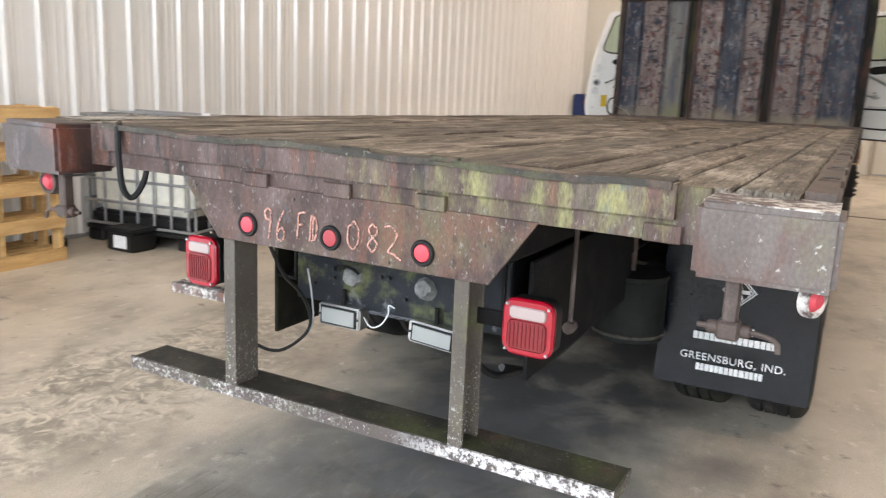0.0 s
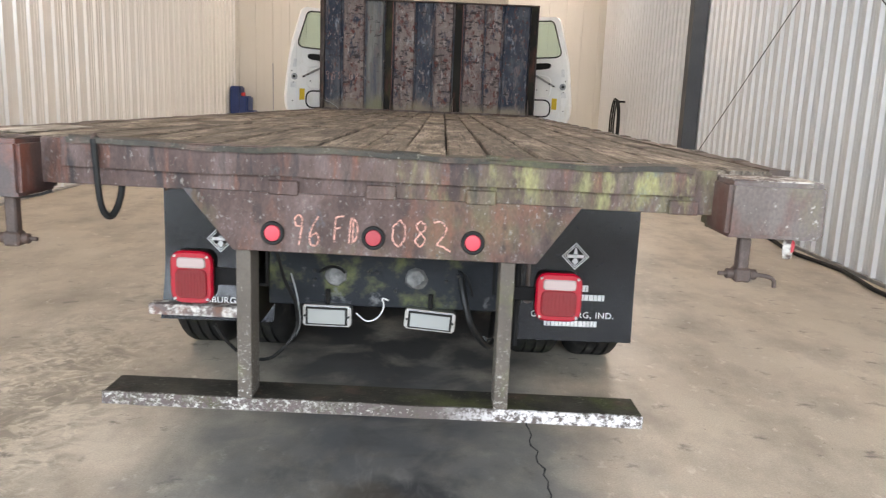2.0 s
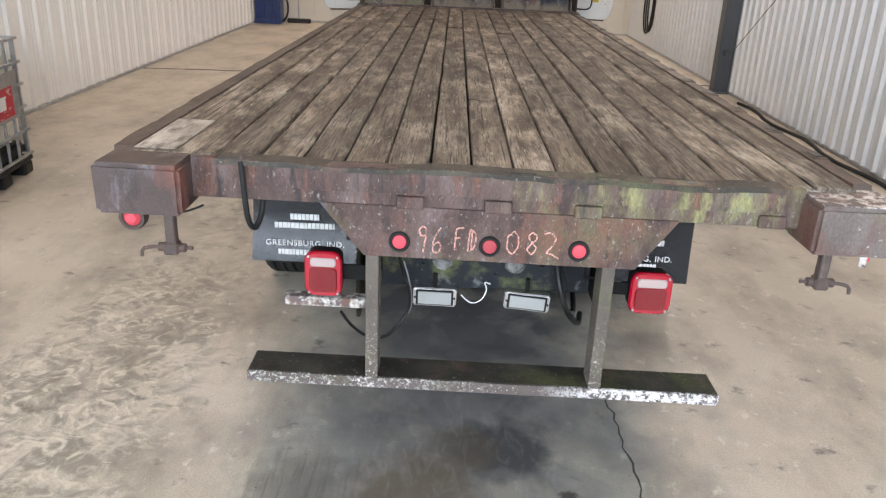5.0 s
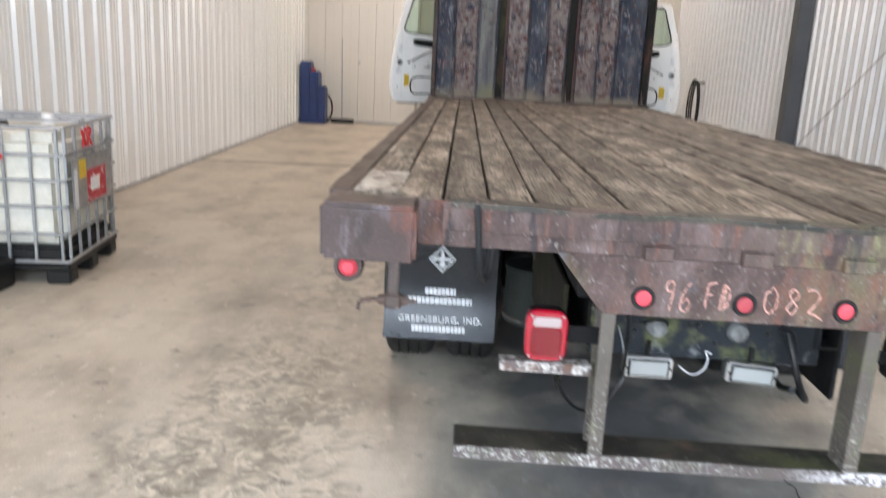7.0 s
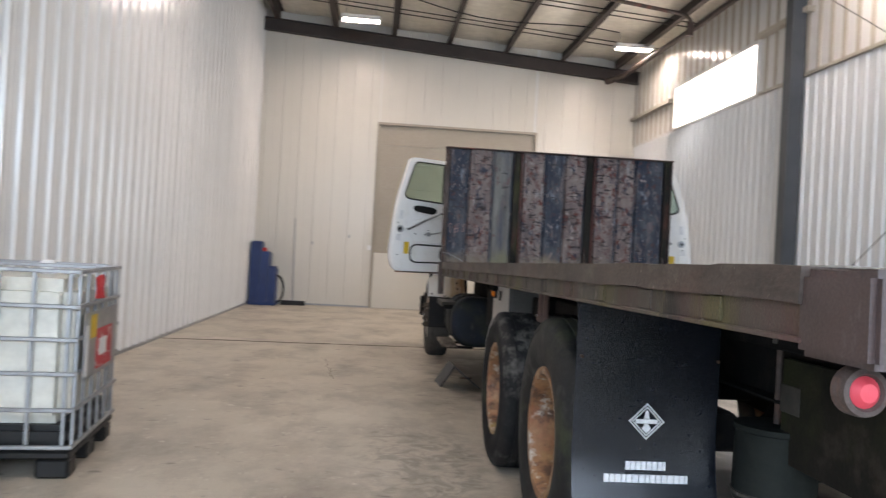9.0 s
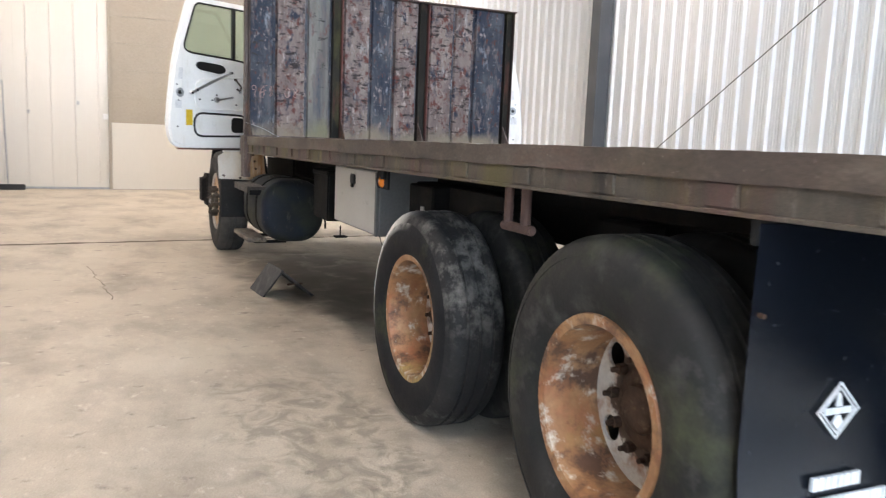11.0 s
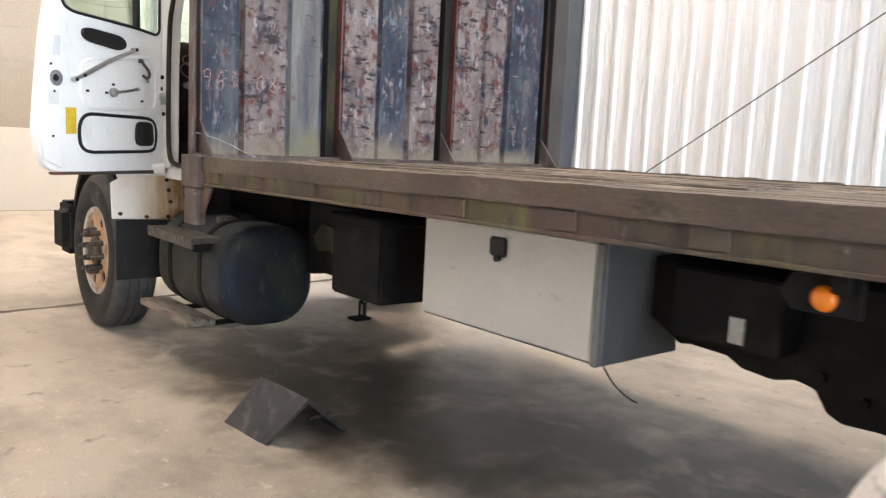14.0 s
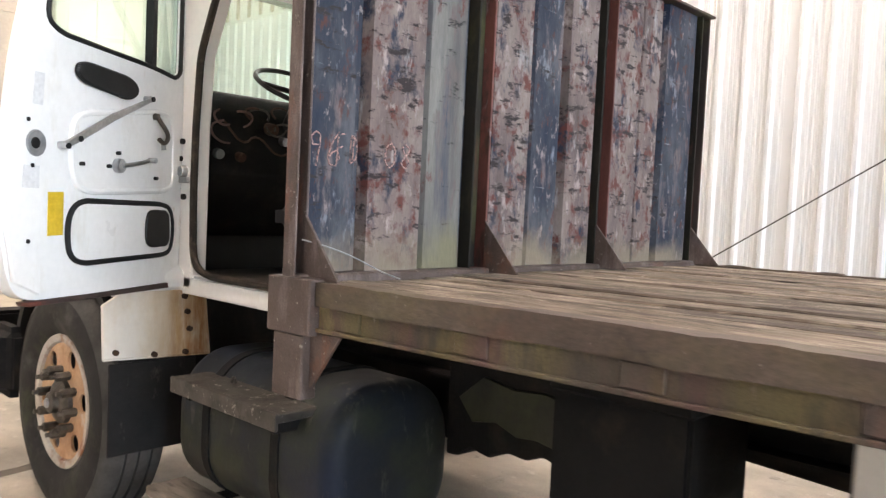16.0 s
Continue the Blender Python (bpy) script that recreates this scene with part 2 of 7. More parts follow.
def stain_and_shade(m, cx, cy, rx, ry, colour, amount, scale, twist=0.0, lo=0.42, hi=0.6, pull=(1, 1, 1)):
    """A patch on the floor, for dirt and for painted shade: an oval with a broken edge, filled with wandering marks."""
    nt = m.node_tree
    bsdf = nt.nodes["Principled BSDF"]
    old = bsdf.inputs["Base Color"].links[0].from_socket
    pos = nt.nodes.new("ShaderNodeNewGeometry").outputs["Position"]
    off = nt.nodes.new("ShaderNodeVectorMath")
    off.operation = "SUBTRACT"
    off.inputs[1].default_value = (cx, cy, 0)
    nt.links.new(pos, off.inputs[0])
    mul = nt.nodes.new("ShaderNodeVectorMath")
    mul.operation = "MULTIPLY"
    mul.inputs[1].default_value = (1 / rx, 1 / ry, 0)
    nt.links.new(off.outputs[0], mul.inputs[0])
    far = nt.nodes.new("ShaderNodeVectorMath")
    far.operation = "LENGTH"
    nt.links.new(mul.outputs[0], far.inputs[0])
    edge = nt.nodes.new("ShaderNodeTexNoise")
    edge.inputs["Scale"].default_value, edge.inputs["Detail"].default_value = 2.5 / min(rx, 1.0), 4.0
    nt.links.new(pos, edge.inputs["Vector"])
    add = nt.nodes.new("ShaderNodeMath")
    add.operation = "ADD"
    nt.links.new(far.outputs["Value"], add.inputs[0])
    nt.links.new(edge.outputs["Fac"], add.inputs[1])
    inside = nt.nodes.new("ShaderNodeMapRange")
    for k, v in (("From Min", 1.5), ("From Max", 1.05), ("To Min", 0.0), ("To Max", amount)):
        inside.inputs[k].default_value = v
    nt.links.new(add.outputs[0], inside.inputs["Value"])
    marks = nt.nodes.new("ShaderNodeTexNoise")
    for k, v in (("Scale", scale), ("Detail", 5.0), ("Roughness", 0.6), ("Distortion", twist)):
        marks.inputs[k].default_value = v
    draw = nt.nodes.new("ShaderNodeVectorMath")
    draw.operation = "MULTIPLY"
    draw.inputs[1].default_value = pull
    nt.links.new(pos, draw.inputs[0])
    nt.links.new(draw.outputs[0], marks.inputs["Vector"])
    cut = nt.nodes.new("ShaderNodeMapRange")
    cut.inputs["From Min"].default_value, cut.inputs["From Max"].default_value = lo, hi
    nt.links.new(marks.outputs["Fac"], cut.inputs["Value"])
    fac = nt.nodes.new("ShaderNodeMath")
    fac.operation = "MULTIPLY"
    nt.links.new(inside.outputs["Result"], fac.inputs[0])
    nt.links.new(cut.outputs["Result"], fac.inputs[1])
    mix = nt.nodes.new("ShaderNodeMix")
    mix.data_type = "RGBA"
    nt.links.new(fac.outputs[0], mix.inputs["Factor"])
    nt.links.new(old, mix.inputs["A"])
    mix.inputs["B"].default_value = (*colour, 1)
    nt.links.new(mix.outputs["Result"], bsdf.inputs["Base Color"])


for row in (
        # scuffed tyre marks beside the truck, dark and then pale
        (-1.75, 0.9, 0.66, 2.0, (0.15, 0.130, 0.10), 0.68, 5.5, 1.8), (-1.75, 0.8, 0.62, 1.6, (0.66, 0.60, 0.50), 0.7, 8.0, 2.4, 0.50, 0.64),
        (-1.6, 3.6, 0.5, 1.2, (0.17, 0.15, 0.12), 0.6, 6.0, 1.6),
        # oily film and the truck's shade, both put into the floor colour
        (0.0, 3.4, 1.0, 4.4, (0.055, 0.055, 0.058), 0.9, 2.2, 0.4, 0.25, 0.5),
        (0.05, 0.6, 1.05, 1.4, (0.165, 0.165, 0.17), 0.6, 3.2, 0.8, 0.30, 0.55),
        # drips, brown patches and streaks below the tail
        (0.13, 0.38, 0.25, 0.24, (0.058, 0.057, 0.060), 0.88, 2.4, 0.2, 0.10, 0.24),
        (-0.22, 0.05, 0.30, 0.32, (0.125, 0.095, 0.066), 0.80, 2.5, 0.5, 0.22, 0.42),
        (-0.05, 0.36, 0.22, 0.20, (0.12, 0.095, 0.07), 0.6, 4.0, 0.6, 0.30, 0.5),
        (-0.66, 0.04, 0.27, 0.30, (0.13, 0.115, 0.10), 0.55, 2.0, 0.1, 0.25, 0.45),
        (-0.66, 0.04, 0.30, 0.34, (0.07, 0.064, 0.058), 0.42, 9.0, 0.15, 0.48, 0.62, (4, 0.22, 1)),
        (0.37, 0.09, 0.05, 0.035, (0.05, 0.042, 0.035), 0.9, 6.0, 0.2, 0.2, 0.35),
        (-0.1, 0.25, 0.6, 0.6, (0.46, 0.44, 0.41), 0.22, 9.0, 1.2, 0.50, 0.74, (2, 0.6, 1)),
        # brown stains below the tank, with its shade painted in
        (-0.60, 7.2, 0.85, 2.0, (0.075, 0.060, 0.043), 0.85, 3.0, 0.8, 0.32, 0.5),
        # shade round the battery box, painted as a dark patch
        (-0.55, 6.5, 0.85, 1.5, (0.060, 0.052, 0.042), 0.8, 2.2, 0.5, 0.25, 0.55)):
    stain_and_shade(M_CONCRETE, *row)
M_BEAM = surface("roof_steel_red_oxide", two((0.026, 0.019, 0.016), (0.045, 0.032, 0.027)), 2.0, rough=(0.5, 0.7))
M_COLUMN = surface("grey_column_paint", two((0.048, 0.056, 0.067), (0.074, 0.082, 0.094)), 2.0, rough=(0.4, 0.55), bump=0.04)
M_INSUL = surface("white_roof_insulation", two((0.66, 0.63, 0.55), (0.80, 0.77, 0.69)), 1.4, rough=(0.35, 0.6), bump=0.5, grain=7)
M_TAN = surface("tan_door_paint", two((0.33, 0.29, 0.235), (0.37, 0.33, 0.27)), 0.8, rough=(0.4, 0.55), bump=0.03)
M_WHITE = surface("white_truck_paint", two((0.80, 0.79, 0.765), (0.86, 0.855, 0.84)), 1.6, rough=(0.22, 0.38), bump=0.02, grain=40, coat=0.2,
                  layers=[((0.36, 0.20, 0.08), 0.07, 5.0, (1, 1, 0.35), 0.05), ((0.66, 0.62, 0.54), 0.06, 6.0, (1, 1, 0.3), 0.12)], speck=0.1)
M_SKIRT = surface("white_paint_with_rust_runs", two((0.70, 0.665, 0.60), (0.80, 0.78, 0.73)), 3.0, speck=0.12, rough=(0.25, 0.42), bump=0.04, grain=40, coat=0.1,
                  layers=[((0.60, 0.49, 0.34), 0.34, 3.0, (1.6, 1, 0.6), 0.16), ((0.50, 0.31, 0.12), 0.60, 5.0, (1.8, 1, 0.35), 0.16, ("X", -1.16, -1.0)), ((0.36, 0.17, 0.06), 0.44, 9.0, (2.0, 1, 0.35), 0.08, ("X", -1.06, -0.98))])
M_RUST = surface("brown_rusty_steel", speck=0.7, stops=[(0.25, (0.042, 0.029, 0.024)), (0.5, (0.074, 0.050, 0.042)), (0.75, (0.115, 0.083, 0.073))], scale=2.6, stretch=(1, 1, 1.6), rough=(0.5, 0.78), bump=0.35, grain=130,
                 layers=[((0.21, 0.165, 0.155), 0.24, 7.0, (1, 1, 0.3), 0.10), ((0.17, 0.07, 0.04), 0.22, 5.0, (1, 1, 0.5), 0.07), ((0.30, 0.27, 0.24), 0.13, 45.0, U, 0.03)])
M_WEB = surface("rail_web_olive_brown", speck=0.6, stops=[(0.28, (0.040, 0.031, 0.023)), (0.5, (0.070, 0.054, 0.040)), (0.72, (0.105, 0.083, 0.063))], scale=2.6, stretch=(1, 1, 1.4), rough=(0.5, 0.78), bump=0.35, grain=130,
                layers=[((0.085, 0.042, 0.036), 0.42, 2.2, (1, 1.2, 0.3), 0.07), ((0.095, 0.075, 0.030), 0.36, 2.6, (1, 1.3, 0.3), 0.07), ((0.17, 0.140, 0.058), 0.18, 3.6, (1, 1.2, 0.4), 0.06), ((0.022, 0.016, 0.013), 0.28, 4.0, (1, 1.2, 0.4), 0.06), ((0.20, 0.17, 0.14), 0.12, 20.0, (1, 1, 0.4), 0.04)])
M_RAIL = surface("side_rail_black_brown_rust", speck=0.7, stops=[(0.28, (0.045, 0.031, 0.024)), (0.5, (0.076, 0.054, 0.043)), (0.72, (0.112, 0.084, 0.068))], scale=3.0, stretch=(1, 0.4, 1), rough=(0.5, 0.75), bump=0.4, grain=110,
                 layers=[((0.105, 0.084, 0.040), 0.30, 3.0, (1, 0.5, 1), 0.10, ("Y", 1.0, 4.0)), ((0.085, 0.043, 0.030), 0.24, 6.0, (1, 0.4, 1), 0.10), ((0.022, 0.015, 0.012), 0.24, 7.0, (1, 0.4, 1), 0.07), ((0.11, 0.085, 0.065), 0.26, 9.0, (1, 0.5, 1), 0.08), ((0.20, 0.17, 0.14), 0.08, 60.0, U, 0.04)])
M_LIP = surface("edge_lip_black_green_grime", speck=0.7, stops=[(0.3, (0.014, 0.012, 0.009)), (0.5, (0.034, 0.029, 0.021)), (0.7, (0.072, 0.060, 0.044))], scale=6.0, stretch=(1, 1, 1), rough=(0.5, 0.8), bump=0.5, grain=110,
                layers=[((0.085, 0.090, 0.032), 0.30, 5.0, U, 0.09, ("X", -0.5, 0.3)), ((0.10, 0.06, 0.045), 0.25, 8.0, U, 0.06), ((0.26, 0.24, 0.20), 0.14, 50.0, U, 0.05)])
M_ALGAE = surface("rear_beam_steel_with_algae", speck=0.7, stops=[(0.30, (0.038, 0.021, 0.018)), (0.5, (0.094, 0.058, 0.051)), (0.70, (0.175, 0.128, 0.118))], scale=4.5, stretch=(1.8, 1, 0.6), spec=0.35, rough=(0.45, 0.75), bump=0.45, grain=120,
                  layers=[((0.18, 0.070, 0.045), 0.26, 7.0, (2, 1, 0.35), 0.07), ((0.035, 0.027, 0.027), 0.25, 10.0, (2, 1, 0.3), 0.05), ((0.165, 0.145, 0.080), 0.38, 5.0, (1.6, 1, 0.5), 0.10, ("X", -0.1, 0.5)), ((0.26, 0.245, 0.11), 0.24, 9.0, (1.4, 1, 0.5), 0.07, ("X", -0.2, 0.4)), ((0.11, 0.13, 0.14), 0.18, 7.0, (1, 1, 0.6), 0.05), ((0.28, 0.26, 0.23), 0.15, 90.0, (1, 1, 0.6), 0.06)])
M_BEAM_RUST = surface("rear_beam_mauve_rust", speck=0.7, stops=[(0.30, (0.034, 0.020, 0.017)), (0.5, (0.085, 0.051, 0.044)), (0.70, (0.160, 0.112, 0.104))], scale=4.5, stretch=(1.6, 1, 0.8), spec=0.35, rough=(0.45, 0.72), bump=0.45, grain=120,
                      layers=[((0.14, 0.128, 0.062), 0.22, 3.4, (1, 1, 0.7), 0.10), ((0.17, 0.070, 0.045), 0.24, 6.0, (1, 1, 0.4), 0.08), ((0.10, 0.115, 0.13), 0.16, 8.0, (1, 1, 0.5), 0.05), ((0.045, 0.030, 0.027), 0.24, 11.0, (1, 1, 0.5), 0.05), ((0.26, 0.24, 0.22), 0.17, 100.0, (1, 1, 0.7), 0.06)])
M_CORNER = surface("corner_box_dark_red_rust", speck=0.7, stops=[(0.28, (0.040, 0.025, 0.022)), (0.5, (0.068, 0.043, 0.039)), (0.72, (0.100, 0.070, 0.067))], scale=3.0, stretch=(1, 1, 1.4), rough=(0.25, 0.45), bump=0.15, grain=120,
                   layers=[((0.15, 0.052, 0.035), 0.26, 7.0, (1, 1, 0.6), 0.08), ((0.19, 0.165, 0.175), 0.20, 9.0, (1, 1, 0.4), 0.07), ((0.035, 0.024, 0.022), 0.24, 12.0, (1, 1, 0.5), 0.05), ((0.46, 0.44, 0.41), 0.18, 80.0, U, 0.03, ("X", 0.9, 1.25))])
M_CORNER_PALE = surface("corner_box_grey_mauve", speck=0.7, stops=[(0.28, (0.075, 0.058, 0.050)), (0.5, (0.130, 0.102, 0.092)), (0.72, (0.185, 0.155, 0.145))], scale=3.0, stretch=(1, 1, 0.7), rough=(0.4, 0.65), bump=0.2, grain=120,
                        layers=[((0.12, 0.055, 0.042), 0.26, 6.0, (1, 1, 0.5), 0.08), ((0.15, 0.135, 0.075), 0.24, 5.0, (1, 1, 0.4), 0.08), ((0.50, 0.48, 0.45), 0.17, 60.0, U, 0.03, ("X", 0.95, 1.25))])
M_BUMPER = surface("bumper_steel_flaking_white", two((0.06, 0.048, 0.042), (0.11, 0.09, 0.08)), 4.0, rough=(0.5, 0.8), bump=0.4, grain=120, layers=[((0.56, 0.54, 0.51), 0.42, 90.0, U, 0.05, ("X", 0.1, -0.35)), ((0.07, 0.065, 0.04), 0.36, 9.0, U, 0.08), ((0.50, 0.48, 0.45), 0.22, 100.0, U, 0.04), ((0.10, 0.075, 0.072), 0.44, 70.0, U, 0.05), ((0.64, 0.62, 0.62), 0.52, 60.0, U, 0.06, ("X", 0.20, 0.42))])
M_SPECK = surface("post_steel_speckled", two((0.065, 0.052, 0.043), (0.12, 0.10, 0.08)), 4.0, rough=(0.5, 0.8), bump=0.4, grain=120, layers=[((0.11, 0.115, 0.05), 0.25, 6.0, U, 0.1), ((0.42, 0.40, 0.37), 0.11, 110.0, U, 0.03), ((0.5, 0.48, 0.45), 0.27, 130.0, U, 0.04, ("Z", 0.80, 0.52))])
M_FLAKE = surface("flaking_white_on_steel", two((0.09, 0.065, 0.06), (0.14, 0.105, 0.1)), 4.0, rough=(0.5, 0.8), bump=0.4, grain=90, layers=[((0.60, 0.57, 0.53), 0.46, 26.0, U, 0.06), ((0.13, 0.065, 0.045), 0.30, 16.0, U, 0.06)])
M_PALE = surface("pale_weathered_wash", two((0.20, 0.175, 0.145), (0.50, 0.465, 0.42)), 9.0, stretch=(1.6, 0.6, 1), rough=(0.6, 0.85), bump=0.5, grain=60, layers=[((0.11, 0.09, 0.07), 0.36, 14.0, (2, 0.5, 1), 0.08)])
M_PLANK = surface("weathered_deck_board", speck=0.95, stops=[(0.26, (0.055, 0.040, 0.029)), (0.43, (0.118, 0.091, 0.067)), (0.57, (0.20, 0.161, 0.124)), (0.74, (0.36, 0.308, 0.25))], scale=3.4, stretch=(5, 0.55, 3), rough=(0.7, 0.9), bump=1.0, grain=30, vary=0.22,
                  layers=[((0.44, 0.385, 0.315), 0.27, 2.6, (2.0, 0.9, 1), 0.11), ((0.050, 0.036, 0.024), 0.36, 5.0, (2.4, 0.5, 2), 0.08), ((0.046, 0.033, 0.023), 0.31, 14.0, (8, 0.3, 3), 0.05), ((0.46, 0.40, 0.33), 0.15, 18.0, (6, 0.4, 3), 0.05), ((0.016, 0.012, 0.009), 0.20, 9.0, (9, 0.12, 3), 0.02), ((0.030, 0.023, 0.017), 0.24, 30.0, (5, 0.25, 3), 0.03), ((0.50, 0.47, 0.42), 0.10, 40.0, (2, 0.8, 2), 0.03)])
M_HEAD = surface("headboard_worn_blue_paint", [(0.32, (0.010, 0.018, 0.037)), (0.5, (0.034, 0.041, 0.057)), (0.7, (0.105, 0.109, 0.121))], 3.2, stretch=(2.2, 1, 0.8), rough=(0.50, 0.70), spec=0.22, bump=0.2, grain=70,
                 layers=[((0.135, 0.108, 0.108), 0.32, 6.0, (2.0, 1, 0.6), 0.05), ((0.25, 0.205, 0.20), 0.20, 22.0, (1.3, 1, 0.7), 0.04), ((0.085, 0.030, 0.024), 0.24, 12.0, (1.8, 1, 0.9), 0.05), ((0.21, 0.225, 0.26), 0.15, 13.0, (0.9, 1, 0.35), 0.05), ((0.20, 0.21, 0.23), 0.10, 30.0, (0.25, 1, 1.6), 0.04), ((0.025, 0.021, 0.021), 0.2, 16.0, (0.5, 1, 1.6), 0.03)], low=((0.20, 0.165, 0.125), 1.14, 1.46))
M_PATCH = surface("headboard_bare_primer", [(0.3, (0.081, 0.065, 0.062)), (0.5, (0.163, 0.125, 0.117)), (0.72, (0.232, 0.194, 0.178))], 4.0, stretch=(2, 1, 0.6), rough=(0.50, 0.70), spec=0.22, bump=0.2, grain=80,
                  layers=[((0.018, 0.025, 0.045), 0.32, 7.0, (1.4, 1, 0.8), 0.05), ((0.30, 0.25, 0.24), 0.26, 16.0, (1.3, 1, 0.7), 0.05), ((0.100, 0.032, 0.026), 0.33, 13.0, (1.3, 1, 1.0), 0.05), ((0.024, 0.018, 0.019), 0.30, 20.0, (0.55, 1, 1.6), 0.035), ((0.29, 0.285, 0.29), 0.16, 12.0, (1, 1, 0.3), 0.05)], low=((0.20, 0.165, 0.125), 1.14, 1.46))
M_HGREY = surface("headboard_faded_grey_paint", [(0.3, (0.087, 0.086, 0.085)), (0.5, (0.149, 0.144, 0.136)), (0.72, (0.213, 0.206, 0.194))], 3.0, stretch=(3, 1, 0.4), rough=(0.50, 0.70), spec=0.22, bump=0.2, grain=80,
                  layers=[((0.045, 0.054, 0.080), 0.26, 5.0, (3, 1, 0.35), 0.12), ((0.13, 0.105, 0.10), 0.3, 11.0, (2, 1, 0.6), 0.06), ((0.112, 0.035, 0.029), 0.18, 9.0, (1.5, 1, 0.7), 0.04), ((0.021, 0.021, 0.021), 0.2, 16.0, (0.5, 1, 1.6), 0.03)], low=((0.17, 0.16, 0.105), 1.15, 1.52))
M_HPOST = surface("headboard_post_dark_red_oxide", two((0.025, 0.02, 0.018), (0.075, 0.045, 0.038)), 4.0, stretch=(1, 1, 0.4), rough=(0.5, 0.75), bump=0.3, grain=90, layers=[((0.16, 0.04, 0.028), 0.28, 5.0, (1, 1, 0.2), 0.06), ((0.09, 0.09, 0.04), 0.13, 4.0, (1, 1, 0.5), 0.1)])
# olive grime, blackened because the channels' recess shade is in this colour
M_HGRIME_SHADE = surface("post_olive_grime_and_shade", two((0.008, 0.007, 0.006), (0.022, 0.019, 0.014)), 4.0, stretch=(1, 1, 0.4), rough=(0.6, 0.85), spec=0.25, bump=0.3, grain=90, layers=[((0.060, 0.058, 0.022), 0.12, 4.0, (1, 1, 0.5), 0.1), ((0.07, 0.03, 0.022), 0.24, 6.0, (1, 1, 0.3), 0.06)])
M_HRED = surface("post_edge_worn_red", two((0.10, 0.030, 0.024), (0.19, 0.065, 0.052)), 4.0, stretch=(1, 1, 0.4), rough=(0.45, 0.7), bump=0.3, grain=90, layers=[((0.03, 0.024, 0.02), 0.3, 7.0, (1, 1, 0.4), 0.06), ((0.24, 0.22, 0.21), 0.18, 12.0, (1, 1, 0.5), 0.04)])
M_TYRE = surface("tyre_rubber", two((0.010, 0.010, 0.010), (0.022, 0.021, 0.020)), 5.0, rough=(0.6, 0.85), spec=0.3, bump=0.3, grain=90, layers=[((0.09, 0.085, 0.08), 0.12, 6.0, U, 0.14), ((0.05, 0.055, 0.03), 0.2, 4.0, U, 0.1)])
M_TREAD = surface("scuffed_chalky_tread_rubber", two((0.009, 0.009, 0.010), (0.022, 0.021, 0.021)), 5.0, rough=(0.65, 0.88), spec=0.3, bump=0.4, grain=70, layers=[((0.11, 0.105, 0.10), 0.16, 7.0, U, 0.09), ((0.03, 0.03, 0.03), 0.22, 22.0, U, 0.05)])
# paler than the other treads: dust, and lamplight put into the colour
M_TREAD_GREY = surface("dusty_lamplit_tread_rubber", two((0.035, 0.034, 0.033), (0.085, 0.082, 0.078)), 6.0, rough=(0.65, 0.88), spec=0.3, bump=0.3, grain=70)
M_TYRE_DUSTY = surface("dusty_tyre_side_with_glare", two((0.009, 0.009, 0.011), (0.019, 0.019, 0.021)), 5.0, rough=(0.6, 0.85), spec=0.16, bump=0.25, grain=90, layers=[((0.05, 0.055, 0.03), 0.2, 4.0, U, 0.1)])


def dust_glare_arc(m, cy, cz, toward, r0, r1, colour, d0, d1, scale=5.0, lo=0.3, hi=0.5):
    """Chalky dust and painted lamp glare on one side of a wheel's rim zone, seen from the wheel's centre (cy, cz)."""
    nt = m.node_tree
    bsdf = nt.nodes["Principled BSDF"]
    old = bsdf.inputs["Base Color"].links[0].from_socket

    def math_node(kind, a, b):
        n = nt.nodes.new("ShaderNodeMath")
        n.operation = kind
        nt.links.new(a, n.inputs[0])
        nt.links.new(b, n.inputs[1])
        return n.outputs[0]

    def span(value, a, b):
        n = nt.nodes.new("ShaderNodeMapRange")
        n.inputs["From Min"].default_value, n.inputs["From Max"].default_value = a, b
        nt.links.new(value, n.inputs["Value"])
        return n.outputs["Result"]

    pos = nt.nodes.new("ShaderNodeNewGeometry").outputs["Position"]
    off = nt.nodes.new("ShaderNodeVectorMath")
    off.operation = "MULTIPLY_ADD"
    nt.links.new(pos, off.inputs[0])
    off.inputs[1].default_value, off.inputs[2].default_value = (0, 1, 1), (0, -cy, -cz)
    far = nt.nodes.new("ShaderNodeVectorMath")
    far.operation = "LENGTH"
    nt.links.new(off.outputs[0], far.inputs[0])
    dot = nt.nodes.new("ShaderNodeVectorMath")
    dot.operation = "DOT_PRODUCT"
    nt.links.new(off.outputs[0], dot.inputs[0])
    dot.inputs[1].default_value = (0, *toward)
    cloud = nt.nodes.new("ShaderNodeTexNoise")
    for k, v in (("Scale", scale), ("Detail", 7.0), ("Roughness", 0.65)):
        cloud.inputs[k].default_value = v
    nt.links.new(pos, cloud.inputs["Vector"])
    fac = math_node("MULTIPLY", span(far.outputs["Value"], r0, r1), span(dot.outputs["Value"], d0, d1))
    fac = math_node("MULTIPLY", fac, span(cloud.outputs["Fac"], lo, hi))
    mix = nt.nodes.new("ShaderNodeMix")
    mix.data_type = "RGBA"
    nt.links.new(fac, mix.inputs["Factor"])
    nt.links.new(old, mix.inputs["A"])
    mix.inputs["B"].default_value = (*colour, 1)
    nt.links.new(mix.outputs["Result"], bsdf.inputs["Base Color"])


